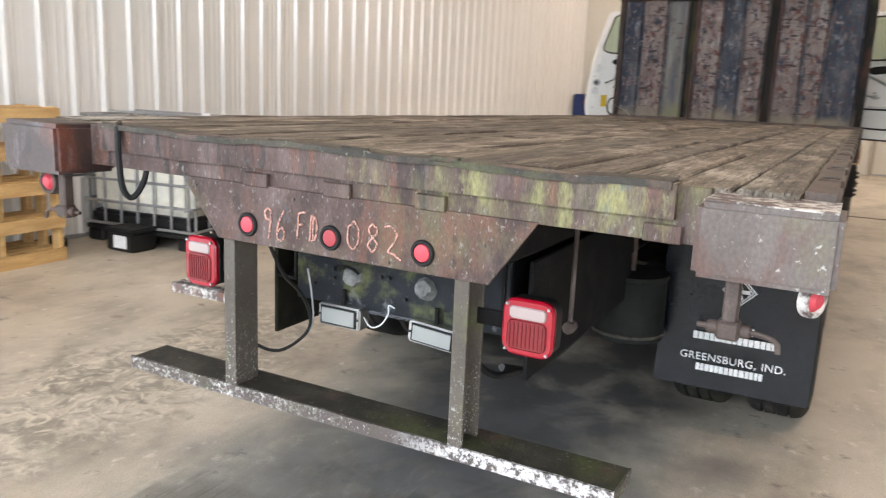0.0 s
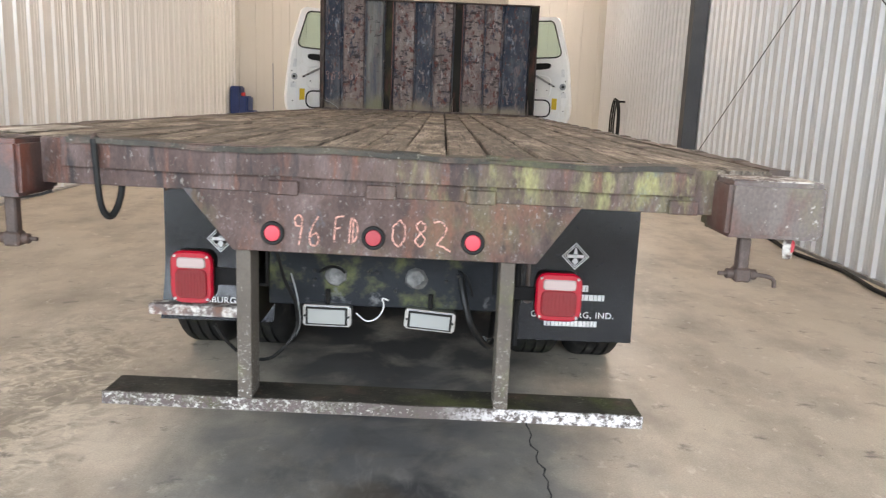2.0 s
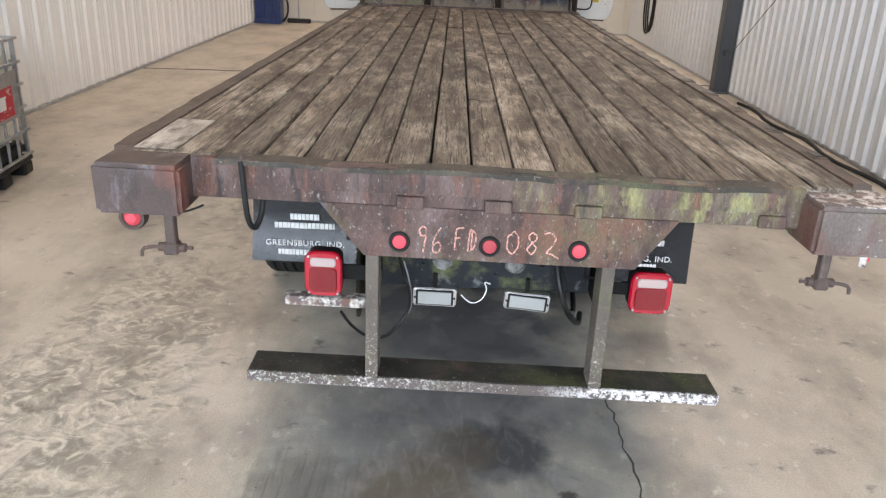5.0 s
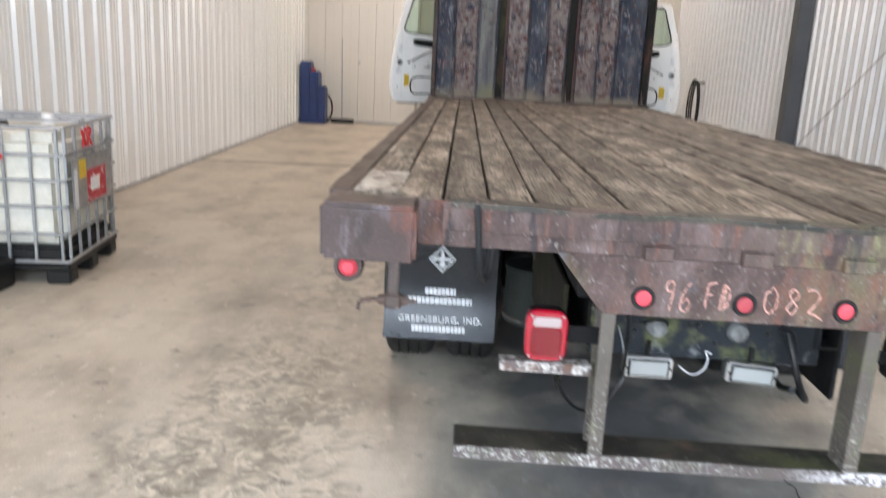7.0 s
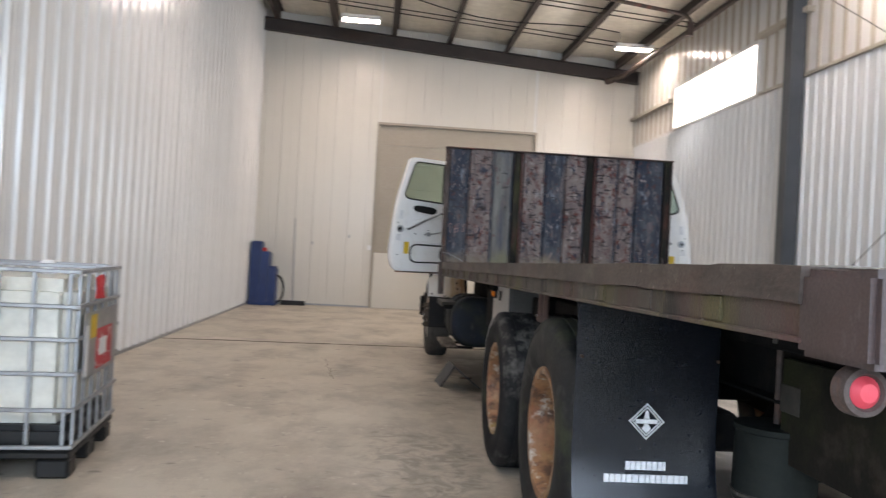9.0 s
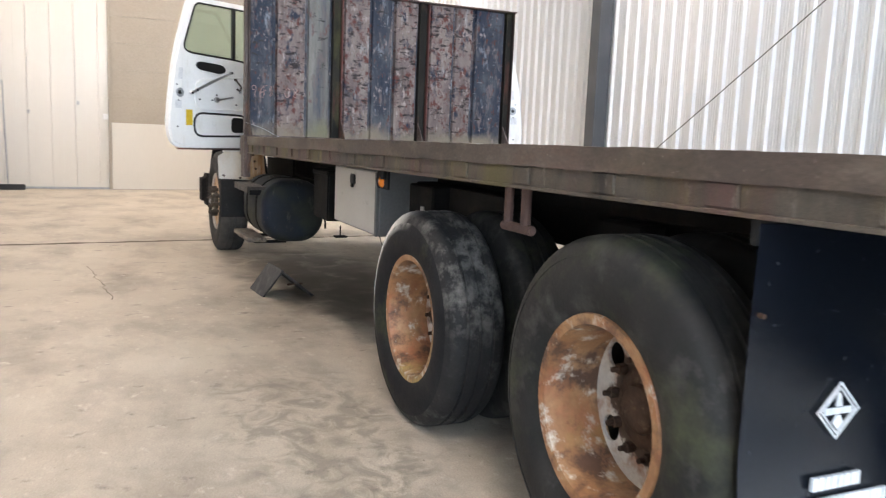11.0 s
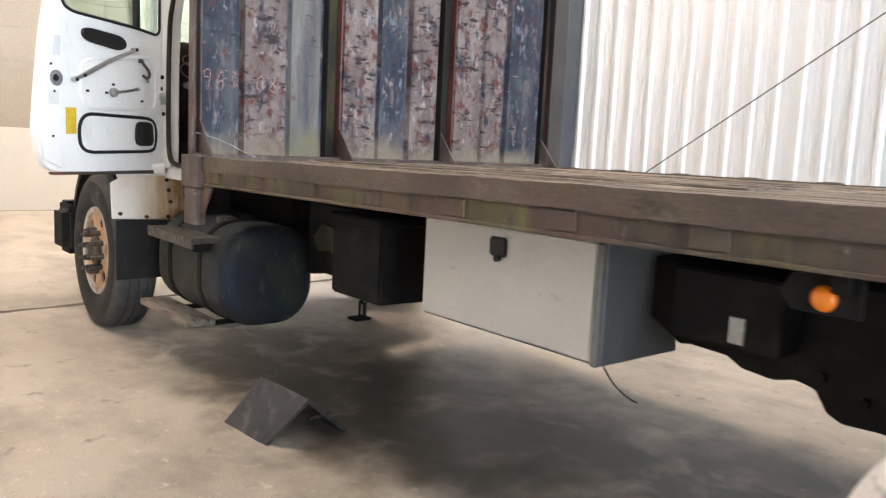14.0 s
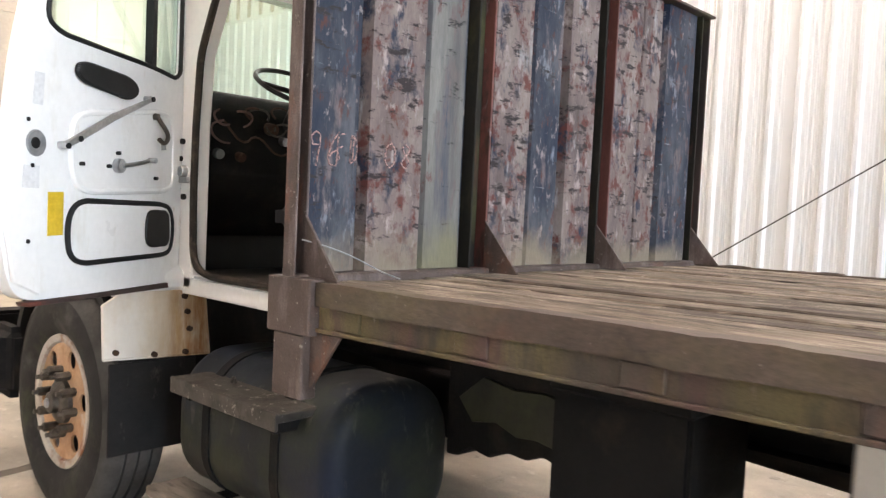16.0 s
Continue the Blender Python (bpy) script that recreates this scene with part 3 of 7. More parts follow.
# pale forward arc: chalky dust with the front lamps' glare painted in
dust_glare_arc(M_TYRE_DUSTY, 3.67, 0.47, (0.83, 0.56), 0.392, 0.436, (0.68, 0.66, 0.64), 0.20, 0.34, 14.0, 0.26, 0.52)
dust_glare_arc(M_TREAD, 3.67, 0.47, (0.83, 0.56), 0.30, 0.40, (0.68, 0.66, 0.64), 0.25, 0.37, 10.0, 0.27, 0.50)
# chalk patch on the rear shoulder
dust_glare_arc(M_TREAD, 3.67, 0.47, (-0.72, 0.70), 0.40, 0.46, (0.13, 0.123, 0.113), 0.32, 0.44, 12.0, 0.48, 0.66)
M_FLAP = surface("black_rubber_flap", two((0.007, 0.010, 0.017), (0.015, 0.019, 0.029)), 2.0, rough=(0.14, 0.28), spec=0.8, bump=0.22, grain=170, layers=[((0.06, 0.062, 0.07), 0.13, 50.0, U, 0.03)])
M_FLAP_DULL = surface("scuffed_black_splash_rubber", two((0.006, 0.006, 0.007), (0.014, 0.013, 0.013)), 5.0, rough=(0.55, 0.8), spec=0.3, bump=0.4, grain=60, layers=[((0.07, 0.066, 0.06), 0.12, 14.0, (1, 1, 0.5), 0.06)])
M_RIM = surface("rusty_orange_rim", [(0.3, (0.20, 0.082, 0.036)), (0.5, (0.30, 0.150, 0.066)), (0.72, (0.41, 0.26, 0.145))], 5.0, rough=(0.45, 0.7), bump=0.3, grain=60, layers=[((0.34, 0.11, 0.05), 0.26, 4.0, U, 0.10), ((0.09, 0.045, 0.028), 0.38, 9.0, U, 0.07), ((0.34, 0.30, 0.07), 0.24, 3.0, U, 0.10, ("Z", 0.50, 0.20)), ((0.55, 0.50, 0.43), 0.25, 13.0, U, 0.06)])
M_RIM_WHITE = surface("rim_disc_chalky_white", two((0.42, 0.37, 0.32), (0.60, 0.57, 0.52)), 6.0, rough=(0.5, 0.75), bump=0.25, grain=60, layers=[((0.28, 0.13, 0.07), 0.33, 7.0, U, 0.07)])
M_RIM_PEACH = surface("front_rim_peach_paint", two((0.46, 0.26, 0.135), (0.58, 0.38, 0.23)), 6.0, rough=(0.4, 0.65), bump=0.2, grain=60, layers=[((0.35, 0.16, 0.06), 0.24, 7.0, U, 0.06), ((0.60, 0.58, 0.53), 0.2, 5.0, U, 0.06)])
M_HUB = surface("rusty_hub_iron", two((0.030, 0.016, 0.010), (0.075, 0.040, 0.024)), 14.0, rough=(0.7, 0.9), spec=0.3, bump=0.6, grain=90, layers=[((0.11, 0.075, 0.05), 0.22, 24.0, U, 0.06)])

M_NUT = surface("greasy_grey_brown_iron", two((0.030, 0.022, 0.016), (0.110, 0.092, 0.072)), 22.0, rough=(0.4, 0.65), metal=0.3, bump=0.5, grain=90)


def ring_rust(m, r0, r1, colour):
    """Rust bled outwards from a disc's centre with a ragged edge."""
    nt = m.node_tree
    bsdf = nt.nodes["Principled BSDF"]
    old = bsdf.inputs["Base Color"].links[0].from_socket
    pos = nt.nodes.new("ShaderNodeTexCoord").outputs["Object"]
    flat = nt.nodes.new("ShaderNodeVectorMath")
    flat.operation = "MULTIPLY"
    flat.inputs[1].default_value = (0, 1, 1)
    nt.links.new(pos, flat.inputs[0])
    far = nt.nodes.new("ShaderNodeVectorMath")
    far.operation = "LENGTH"
    nt.links.new(flat.outputs[0], far.inputs[0])
    cloud = nt.nodes.new("ShaderNodeTexNoise")
    for k, v in (("Scale", 22.0), ("Detail", 5.0), ("Roughness", 0.6)):
        cloud.inputs[k].default_value = v
    nt.links.new(pos, cloud.inputs["Vector"])
    add = nt.nodes.new("ShaderNodeMath")
    add.operation = "MULTIPLY_ADD"
    add.inputs[1].default_value = 0.14
    nt.links.new(cloud.outputs["Fac"], add.inputs[0])
    nt.links.new(far.outputs["Value"], add.inputs[2])
    edge = nt.nodes.new("ShaderNodeMapRange")
    edge.inputs["From Min"].default_value, edge.inputs["From Max"].default_value = r1 + 0.07, r0 + 0.07
    nt.links.new(add.outputs[0], edge.inputs["Value"])
    mix = nt.nodes.new("ShaderNodeMix")
    mix.data_type = "RGBA"
    nt.links.new(edge.outputs["Result"], mix.inputs["Factor"])
    nt.links.new(old, mix.inputs["A"])
    mix.inputs["B"].default_value = (*colour, 1)
    nt.links.new(mix.outputs["Result"], bsdf.inputs["Base Color"])


ring_rust(M_RIM_WHITE, 0.158, 0.176, (0.050, 0.027, 0.016))
M_DARK = surface("grimy_black_chassis", two((0.005, 0.005, 0.006), (0.013, 0.012, 0.011)), 4.0, rough=(0.65, 0.9), spec=0.2, bump=0.4, grain=80, layers=[((0.024, 0.019, 0.015), 0.24, 7.0, U, 0.10)])
M_FRAME = surface("rear_frame_grey_blue_grime", two((0.004, 0.006, 0.009), (0.012, 0.015, 0.020)), 5.0, spec=0.3, rough=(0.5, 0.75), bump=0.35, grain=70, layers=[((0.12, 0.13, 0.045), 0.19, 5.0, U, 0.08), ((0.16, 0.165, 0.17), 0.10, 11.0, U, 0.05)])
M_TANK = surface("fuel_tank_dull_steel", [(0.3, (0.008, 0.009, 0.010)), (0.55, (0.018, 0.019, 0.018)), (0.75, (0.038, 0.037, 0.033))], 3.0, rough=(0.45, 0.7), spec=0.28, metal=0.0, bump=0.12, grain=60, layers=[((0.010, 0.016, 0.032), 0.32, 2.0, U, 0.12), ((0.026, 0.032, 0.014), 0.25, 3.0, U, 0.12), ((0.075, 0.07, 0.06), 0.18, 14.0, (1, 1, 0.4), 0.06)])
M_STEP = surface("worn_aluminium_step", two((0.026, 0.022, 0.018), (0.085, 0.074, 0.062)), 9.0, rough=(0.5, 0.75), metal=0.2, bump=0.4, grain=60, layers=[((0.40, 0.37, 0.33), 0.17, 34.0, U, 0.05), ((0.02, 0.018, 0.015), 0.25, 14.0, U, 0.06)])
M_BOARD = surface("weathered_grey_step_board", two((0.105, 0.086, 0.068), (0.24, 0.205, 0.168)), 5.0, stretch=(3, 0.6, 3), rough=(0.65, 0.85), bump=0.5, grain=30, layers=[((0.06, 0.045, 0.035), 0.3, 9.0, (3, 0.5, 3), 0.08)])
M_BOX = surface("grey_white_tool_box_paint", two((0.50, 0.485, 0.45), (0.56, 0.545, 0.51)), 2.0, rough=(0.35, 0.55), bump=0.04, layers=[((0.36, 0.35, 0.32), 0.10, 9.0, (0.5, 0.4, 1), 0.06)], speck=0.12)
# darker copy of the door paint: the end face's shade is in it
M_BOX_SHADED_GREY = surface("tool_box_shaded_grey", two((0.125, 0.128, 0.126), (0.165, 0.168, 0.164)), 3.0, rough=(0.4, 0.6), bump=0.05)
M_BLACK = surface("black_plastic", two(grey(0.005), grey(0.012)), 6.0, spec=0.4, rough=(0.35, 0.6), bump=0.1)
M_RUBBER = surface("black_rubber_seal", two(grey(0.006), grey(0.014)), 6.0, rough=(0.5, 0.75), spec=0.3, bump=0.1)
M_SEAL = surface("worn_brown_black_rubber", two((0.010, 0.008, 0.006), (0.045, 0.032, 0.022)), 9.0, rough=(0.5, 0.75), spec=0.3, bump=0.3, layers=[((0.10, 0.075, 0.05), 0.2, 12.0, U, 0.08)])
M_CHROME = surface("dull_chrome", two(grey(0.42), grey(0.56)), 6.0, rough=(0.22, 0.4), metal=1.0, bump=0.05)
M_GALV = surface("galvanised_steel", two((0.30, 0.31, 0.32), (0.44, 0.45, 0.46)), 12.0, rough=(0.35, 0.55), metal=0.7, bump=0.05)
M_CHALK = surface("salmon_chalk", two((0.62, 0.30, 0.24), (0.75, 0.42, 0.35)), 40.0, rough=(0.9, 1.0), bump=0.6, grain=200, layers=[((0.12, 0.08, 0.07), 0.42, 150.0, U, 0.05)])
M_CHALK_FAINT = surface("faint_pink_chalk", two((0.36, 0.20, 0.18), (0.46, 0.29, 0.26)), 40.0, rough=(0.9, 1.0), bump=0.6, grain=200, layers=[((0.06, 0.06, 0.075), 0.45, 110.0, U, 0.05)])
M_LETTER = surface("white_letter_paint", two(grey(0.74), grey(0.83)), 30.0, rough=(0.5, 0.7), bump=0.1)
M_YELLOW = surface("yellow_sticker", two((0.62, 0.40, 0.02), (0.70, 0.48, 0.04)), 15.0, rough=(0.4, 0.6), bump=0.02)
M_PALLET = surface("fresh_pallet_wood", [(0.3, (0.42, 0.24, 0.09)), (0.7, (0.62, 0.41, 0.19))], 3.0, stretch=(1, 1, 6), rough=(0.6, 0.8), bump=0.3, grain=40, vary=0.12)
M_IBC = surface("cloudy_ibc_plastic", two((0.57, 0.555, 0.47), (0.72, 0.71, 0.645)), 2.6, rough=(0.3, 0.45), bump=0.03, grain=20)
M_RED = surface("red_paint_mark", two((0.45, 0.015, 0.02), (0.55, 0.03, 0.03)), 20.0, rough=(0.4, 0.6), bump=0.05)
M_LABEL = surface("scuffed_red_label", two((0.42, 0.015, 0.03), (0.52, 0.03, 0.045)), 20.0, rough=(0.4, 0.6), bump=0.02, layers=[((0.62, 0.52, 0.50), 0.30, 9.0, (1, 1, 2), 0.04)])
M_BLUE = surface("blue_plastic", two((0.006, 0.022, 0.105), (0.010, 0.034, 0.15)), 4.0, rough=(0.3, 0.5), bump=0.04)
M_PAPER = surface("white_paper_label", two(grey(0.66), grey(0.74)), 20.0, rough=(0.6, 0.8), bump=0.02)
M_CRACK = surface("crack_dirt", two(grey(0.035), grey(0.06)), 20.0, rough=(0.8, 0.95))
M_MAT = surface("dirty_black_floor_mat", two((0.010, 0.009, 0.008), (0.035, 0.028, 0.022)), 6.0, rough=(0.6, 0.85), bump=0.3)
M_MOSS = surface("moss_green_painted_steel", two((0.009, 0.010, 0.005), (0.032, 0.036, 0.012)), 7.0, rough=(0.5, 0.8), bump=0.3, layers=[((0.02, 0.02, 0.012), 0.3, 8.0, U, 0.08)])
M_TAG = surface("dull_brown_plate", two((0.035, 0.030, 0.025), (0.065, 0.056, 0.047)), 8.0, rough=(0.6, 0.8), bump=0.2)
M_GRIME = surface("brown_green_road_grime", two((0.008, 0.007, 0.005), (0.024, 0.019, 0.014)), 3.0, rough=(0.7, 0.92), spec=0.2, bump=0.4, grain=60, layers=[((0.030, 0.034, 0.014), 0.28, 2.4, U, 0.12), ((0.045, 0.036, 0.026), 0.2, 6.0, U, 0.08)])
M_DIRT = surface("swept_dirt", two((0.06, 0.050, 0.038), (0.16, 0.135, 0.105)), 5.0, rough=(0.8, 0.95), bump=0.2)
M_CAN = surface("grey_green_can_paint", two((0.008, 0.010, 0.009), (0.021, 0.024, 0.020)), 5.0, spec=0.2, rough=(0.6, 0.85), bump=0.3, layers=[((0.010, 0.011, 0.012), 0.3, 4.0, U, 0.1)])
M_COPPER = surface("rusty_pink_hanger", two((0.085, 0.045, 0.036), (0.145, 0.085, 0.070)), 8.0, rough=(0.6, 0.8), bump=0.3)


def clear(name, colour, rough=0.02, ior=1.45):
    m = bpy.data.materials.new(name)
    m.use_nodes = True
    b = m.node_tree.nodes["Principled BSDF"]
    b.inputs["Base Color"].default_value = (*colour, 1)
    b.inputs["Roughness"].default_value = rough
    b.inputs["IOR"].default_value = ior
    b.inputs["Transmission Weight"].default_value = 1.0
    return m


def plastic(name, colour, rough=0.2, glow=0.0, coat=0.4):
    m = bpy.data.materials.new(name)
    m.use_nodes = True
    b = m.node_tree.nodes["Principled BSDF"]
    b.inputs["Base Color"].default_value = (*colour, 1)
    b.inputs["Roughness"].default_value = rough
    b.inputs["Coat Weight"].default_value = coat
    b.inputs["Emission Color"].default_value = (1.0, 0.865, 0.765, 1)
    b.inputs["Emission Strength"].default_value = glow
    return m


M_GLASS = clear("green_tinted_glass", (0.60, 0.77, 0.69))
M_LENS = plastic("red_lens", (0.33, 0.005, 0.018), 0.15)
M_LENS_DEEP = plastic("deep_red_ribbed_lens", (0.17, 0.003, 0.008), 0.15)
M_LENS_PINK = plastic("faded_red_lamp_lens", (0.60, 0.055, 0.075), 0.55, coat=0.05)
M_LENS_DULL = plastic("dull_dark_red_lens", (0.34, 0.040, 0.050), 0.6, coat=0.05)
M_AMBER = plastic("amber_lens", (0.80, 0.20, 0.01), 0.2)
M_LENS_WHITE = plastic("white_lamp_lens", (0.30, 0.31, 0.30), 0.25)
M_LENS_WINDOW = plastic("pinkish_clear_lens", (0.36, 0.28, 0.27), 0.25)
M_CRUST = surface("pale_crusted_iron", two((0.06, 0.06, 0.06), (0.24, 0.24, 0.23)), 30.0, rough=(0.7, 0.9), bump=0.6, grain=90)
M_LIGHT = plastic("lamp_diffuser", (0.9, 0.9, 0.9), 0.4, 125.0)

# ---- the building ----
X0, X1, Y0, Y1 = -4.78, 3.95, -9.0, 17.0
ROOF = lambda x: 6.75 - 0.073 * (x - X0)

floor = tagged(new("floor", Shape().box(X0 - 6.0, X1 + 6.0, Y0 - 6, Y1 + 0.3, -0.3, -0.03, 0).mesh("floor", M_CONCRETE)), "stained tan concrete shop floor", "floor", kind="structure")
JOINT = lambda x: 9.78 + 0.07 * x
for pts in ([(X0, Y0 - 6), (X1, Y0 - 6), (X1, JOINT(X1) - 0.011), (X0, JOINT(X0) - 0.011)], [(X0, JOINT(X0) + 0.011), (X1, JOINT(X1) + 0.011), (X1, Y1), (X0, Y1)]):
    part("slab", Shape().prism(pts, "z", -0.029, 0.0), M_CONCRETE, floor)


part("joint_filler", Shape().prism([(X0, JOINT(X0) - 0.0108), (X1, JOINT(X1) - 0.0108), (X1, JOINT(X1) + 0.0108), (X0, JOINT(X0) + 0.0108)], "z", -0.028, -0.006), M_CRACK, floor, "dark control joint")


def ribbon(points, width, z=0.0015, seed=0):
    """A thin wandering strip on the floor."""
    rng = random.Random(seed)
    left, right = [], []
    for (x, y) in points:
        w = width * rng.uniform(0.4, 1.3)
        left.append((x - w, y)), right.append((x + w, y))
    return Shape().prism(left + right[::-1], "z", 0.0003, z)


def dirt_band(seed=7):
    """Dirt swept into the control joint, with uneven edges."""
    rng = random.Random(seed)
    xs = [X0 + 0.03 + (X1 - X0 - 0.06) * k / 90 for k in range(91)]
    near = [(x, JOINT(x) - rng.uniform(0.02, 0.06)) for x in xs]
    return Shape().prism(near + [(x, JOINT(x) + rng.uniform(0.02, 0.07)) for x in xs[::-1]], "z", 0.0002, 0.0012)


def wander(a, b, n, jit, seed):
    rng = random.Random(seed)
    return [(a[0] + (b[0] - a[0]) * i / n + rng.uniform(-jit, jit), a[1] + (b[1] - a[1]) * i / n) for i in range(n + 1)]


part("dirt_band", dirt_band(), M_DIRT, floor, "dark dirt along the joint")
part("crack", ribbon(wander((0.62, 1.2), (0.70, -1.2), 46, 0.014, 3), 0.0035), M_CRACK, floor, "long dark crack")
part("crack", ribbon(wander((-2.52, 8.1), (-2.33, 6.6), 16, 0.02, 5), 0.003), M_DIRT, floor, "short dark crack")


def ribbed(width, height, pitch, depth=0.030, top=0.028, foot=0.056, minor=(), low=0.005):
    """A liner sheet: flat pan with raised trapezoid ribs; local x across, z up, face towards -y."""
    pts, x = [(0.0, 0.0)], 0.0
    for k in range(round(width / pitch)):
        c = (k + 0.5) * pitch
        pts += [(c - foot / 2, 0.0), (c - top / 2, -depth), (c + top / 2, -depth), (c + foot / 2, 0.0)]
        for d in minor:
            if c + d + 0.014 < width:
                pts += [(c + d - 0.014, 0.0), (c + d - 0.006, -low), (c + d + 0.006, -low), (c + d + 0.014, 0.0)]
    pts += [(width - 0.001, 0.0)]
    return Shape().prism(pts + [(width - 0.001, 0.012), (0.0, 0.012)], "z", 0.0, height)


def liner(wall, width, height, pitch, places, paint=M_LINER, **kw):
    """Sheets of one size set side by side, sharing one mesh."""
    me = ribbed(width, height, pitch, **kw).mesh("wall_panel", paint)
    for m in places:
        twin("wall_panel", me, m, wall)


# left wall: one tall run of sheets up to the roof
# its southern gap is out of view, added for the west fill lamp
wall_w = tagged(new("wall_west", Shape().box(X0 - 0.25, X0 - 0.02, Y0, -8.2, -0.02, 7.2, 0).box(X0 - 0.25, X0 - 0.02, -3.0, Y1 + 0.25, -0.02, 7.2, 0).box(X0 - 0.25, X0 - 0.02, -8.2, -3.0, 4.3, 7.2, 0).mesh("wall_west", M_LINER)), "tall white ribbed steel liner wall with an added unseen opening", "wall", kind="structure")
liner(wall_w, 0.9165, 7.0, 0.3055, [pose(X0 - 0.012, -9.426 + 0.9165 * k, 0.0, 0, 0, 90) for k in range(29) if not 1 <= k <= 6], depth=0.034, top=0.030, foot=0.064, minor=(0.077, 0.153, 0.229), low=0.005)
part("base_trim", Shape().box(X0 - 0.01, X0 + 0.028, -3.0, Y1, 0.0, 0.035, 0.004), M_GALV, wall_w, "grey base angle")

# back wall: wide flat sheets round a tall roller door
wall_n = tagged(new("wall_north", Shape().box(X0 - 0.2, -2.06, Y1 + 0.05, Y1 + 0.3, -0.02, 7.2, 0).box(1.60, X1 + 0.25, Y1 + 0.05, Y1 + 0.3, -0.02, 7.2, 0).box(-2.06, 1.60, Y1 + 0.05, Y1 + 0.3, 4.27, 7.2, 0)
                    .mesh("wall_north", M_LINER)), "white steel end wall with a tall door opening", "wall", kind="structure")
NP = dict(paint=M_CREAM, depth=-0.012, top=0.014, foot=0.022)
liner(wall_n, 0.4, 6.9, 0.4, [pose(-2.07 - 0.4 * (k + 1), Y1 + 0.03, 0.0) for k in range(7)], **NP)
liner(wall_n, 0.4, 6.5, 0.4, [pose(1.61 + 0.4 * k, Y1 + 0.03, 0.0) for k in range(6)], **NP)
liner(wall_n, 0.4, 2.5, 0.4, [pose(-2.05 + 0.4 * k, Y1 + 0.03, 4.28) for k in range(9)], **NP)
part("base_trim", Shape().box(X0, -2.06, Y1 - 0.005, Y1 + 0.03, 0.0, 0.04, 0.004).box(1.60, X1, Y1 - 0.005, Y1 + 0.03, 0.0, 0.04, 0.004), M_GALV, wall_n)
door_n = tagged(new("door_1", Shape().box(-2.05, 1.59, Y1 + 0.10, Y1 + 0.16, 0.0, 4.26, 0.004).mesh("door_1", M_TAN)), "closed tan overhead sectional door with a white bottom section", "door", kind="structure")
for k in range(7):
    z = 0.0 if k == 0 else 1.28 + 0.5 * (k - 1)
    h = 1.27 if k == 0 else 0.49
    part("door_section", Shape().box(-2.04, 1.58, Y1 + 0.075, Y1 + 0.11, z + 0.001, min(z + h + 0.008, 4.25), 0.002), M_CREAM if k == 0 else M_TAN, door_n)
part("door_frame", Shape().box(-2.10, -2.04, Y1 - 0.01, Y1 + 0.1, 0, 4.30, 0.004).box(1.58, 1.64, Y1 - 0.01, Y1 + 0.1, 0, 4.30, 0.004).box(-2.04, 1.58, Y1 - 0.01, Y1 + 0.1, 4.24, 4.30, 0.004), M_TAN, door_n)

# right wall: liner to about four metres, bare sheeting, girt and a strip window above
# the low southern gap is unseen too, left open for the east fill
wall_e = tagged(new("wall_east", Shape().box(X1 + 0.02, X1 + 0.25, Y0, 10.87, 4.1, 7.0, 0).box(X1 + 0.02, X1 + 0.25, 14.48, Y1 + 0.25, 4.1, 7.0, 0).box(X1 + 0.02, X1 + 0.25, 10.87, 14.48, 5.0, 7.0, 0)
                    .box(X1 + 0.02, X1 + 0.25, -3.0, Y1 + 0.25, -0.02, 4.1, 0).box(X1 + 0.02, X1 + 0.25, Y0, -8.2, -0.02, 4.1, 0).mesh("wall_east", M_LINER)), "white ribbed steel wall with a high strip window", "wall", kind="structure")
liner(wall_e, 0.9064, 4.08, 0.2266, [pose(X1 + 0.012, -8.41 + 0.9064 * k, 0.0, 0, 0, -90) for k in range(29) if not 1 <= k <= 6], M_LINER_DULL, depth=0.036, top=0.030, foot=0.066, minor=(0.075, 0.113, 0.151), low=0.005)
me = ribbed(0.9, 2.6, 0.3, depth=0.03, top=0.05, foot=0.11).mesh("wall_panel", M_BARE)
for k in range(22):
    twin("wall_panel", me, pose(X1 + 0.03, Y0 + 0.9 + 0.9 * k, 4.14, 0, 0, -90), wall_e)
for y in (14.5, 15.4, 16.3):
    twin("wall_panel", me, pose(X1 + 0.03, y + 0.9, 4.14, 0, 0, -90), wall_e)
me = ribbed(0.9, 1.7, 0.3, depth=0.03, top=0.05, foot=0.11).mesh("wall_panel", M_BARE)
for y in (10.87, 11.77, 12.67, 13.57):
    twin("wall_panel", me, pose(X1 + 0.03, y + 0.9, 5.04, 0, 0, -90), wall_e)
part("girt", Shape().box(X1 - 0.035, X1 + 0.01, Y0, 10.8, 4.10, 4.15, 0.006).box(X1 - 0.10, X1 + 0.02, 14.55, Y1, 4.7, 4.78, 0.006).box(X1 - 0.10, X1 + 0.02, 9.3, 10.8, 5.0, 5.08, 0.006), M_BARE, wall_e, "tan horizontal girt")
part("base_trim", Shape().box(X1 - 0.03, X1 + 0.01, -3.0, Y1, 0.0, 0.035, 0.004), M_GALV, wall_e)
window = tagged(new("window_1", Shape().box(X1 - 0.02, X1 + 0.06, 10.86, 10.92, 4.10, 5.02, 0.004).box(X1 - 0.02, X1 + 0.06, 14.43, 14.49, 4.10, 5.02, 0.004).box(X1 - 0.02, X1 + 0.06, 10.92, 14.43, 4.96, 5.02, 0.004)
                    .box(X1 - 0.02, X1 + 0.06, 10.92, 14.43, 4.10, 4.15, 0.004).mesh("window_1", M_LINER)), "high strip window glaring with daylight", "window", kind="structure")
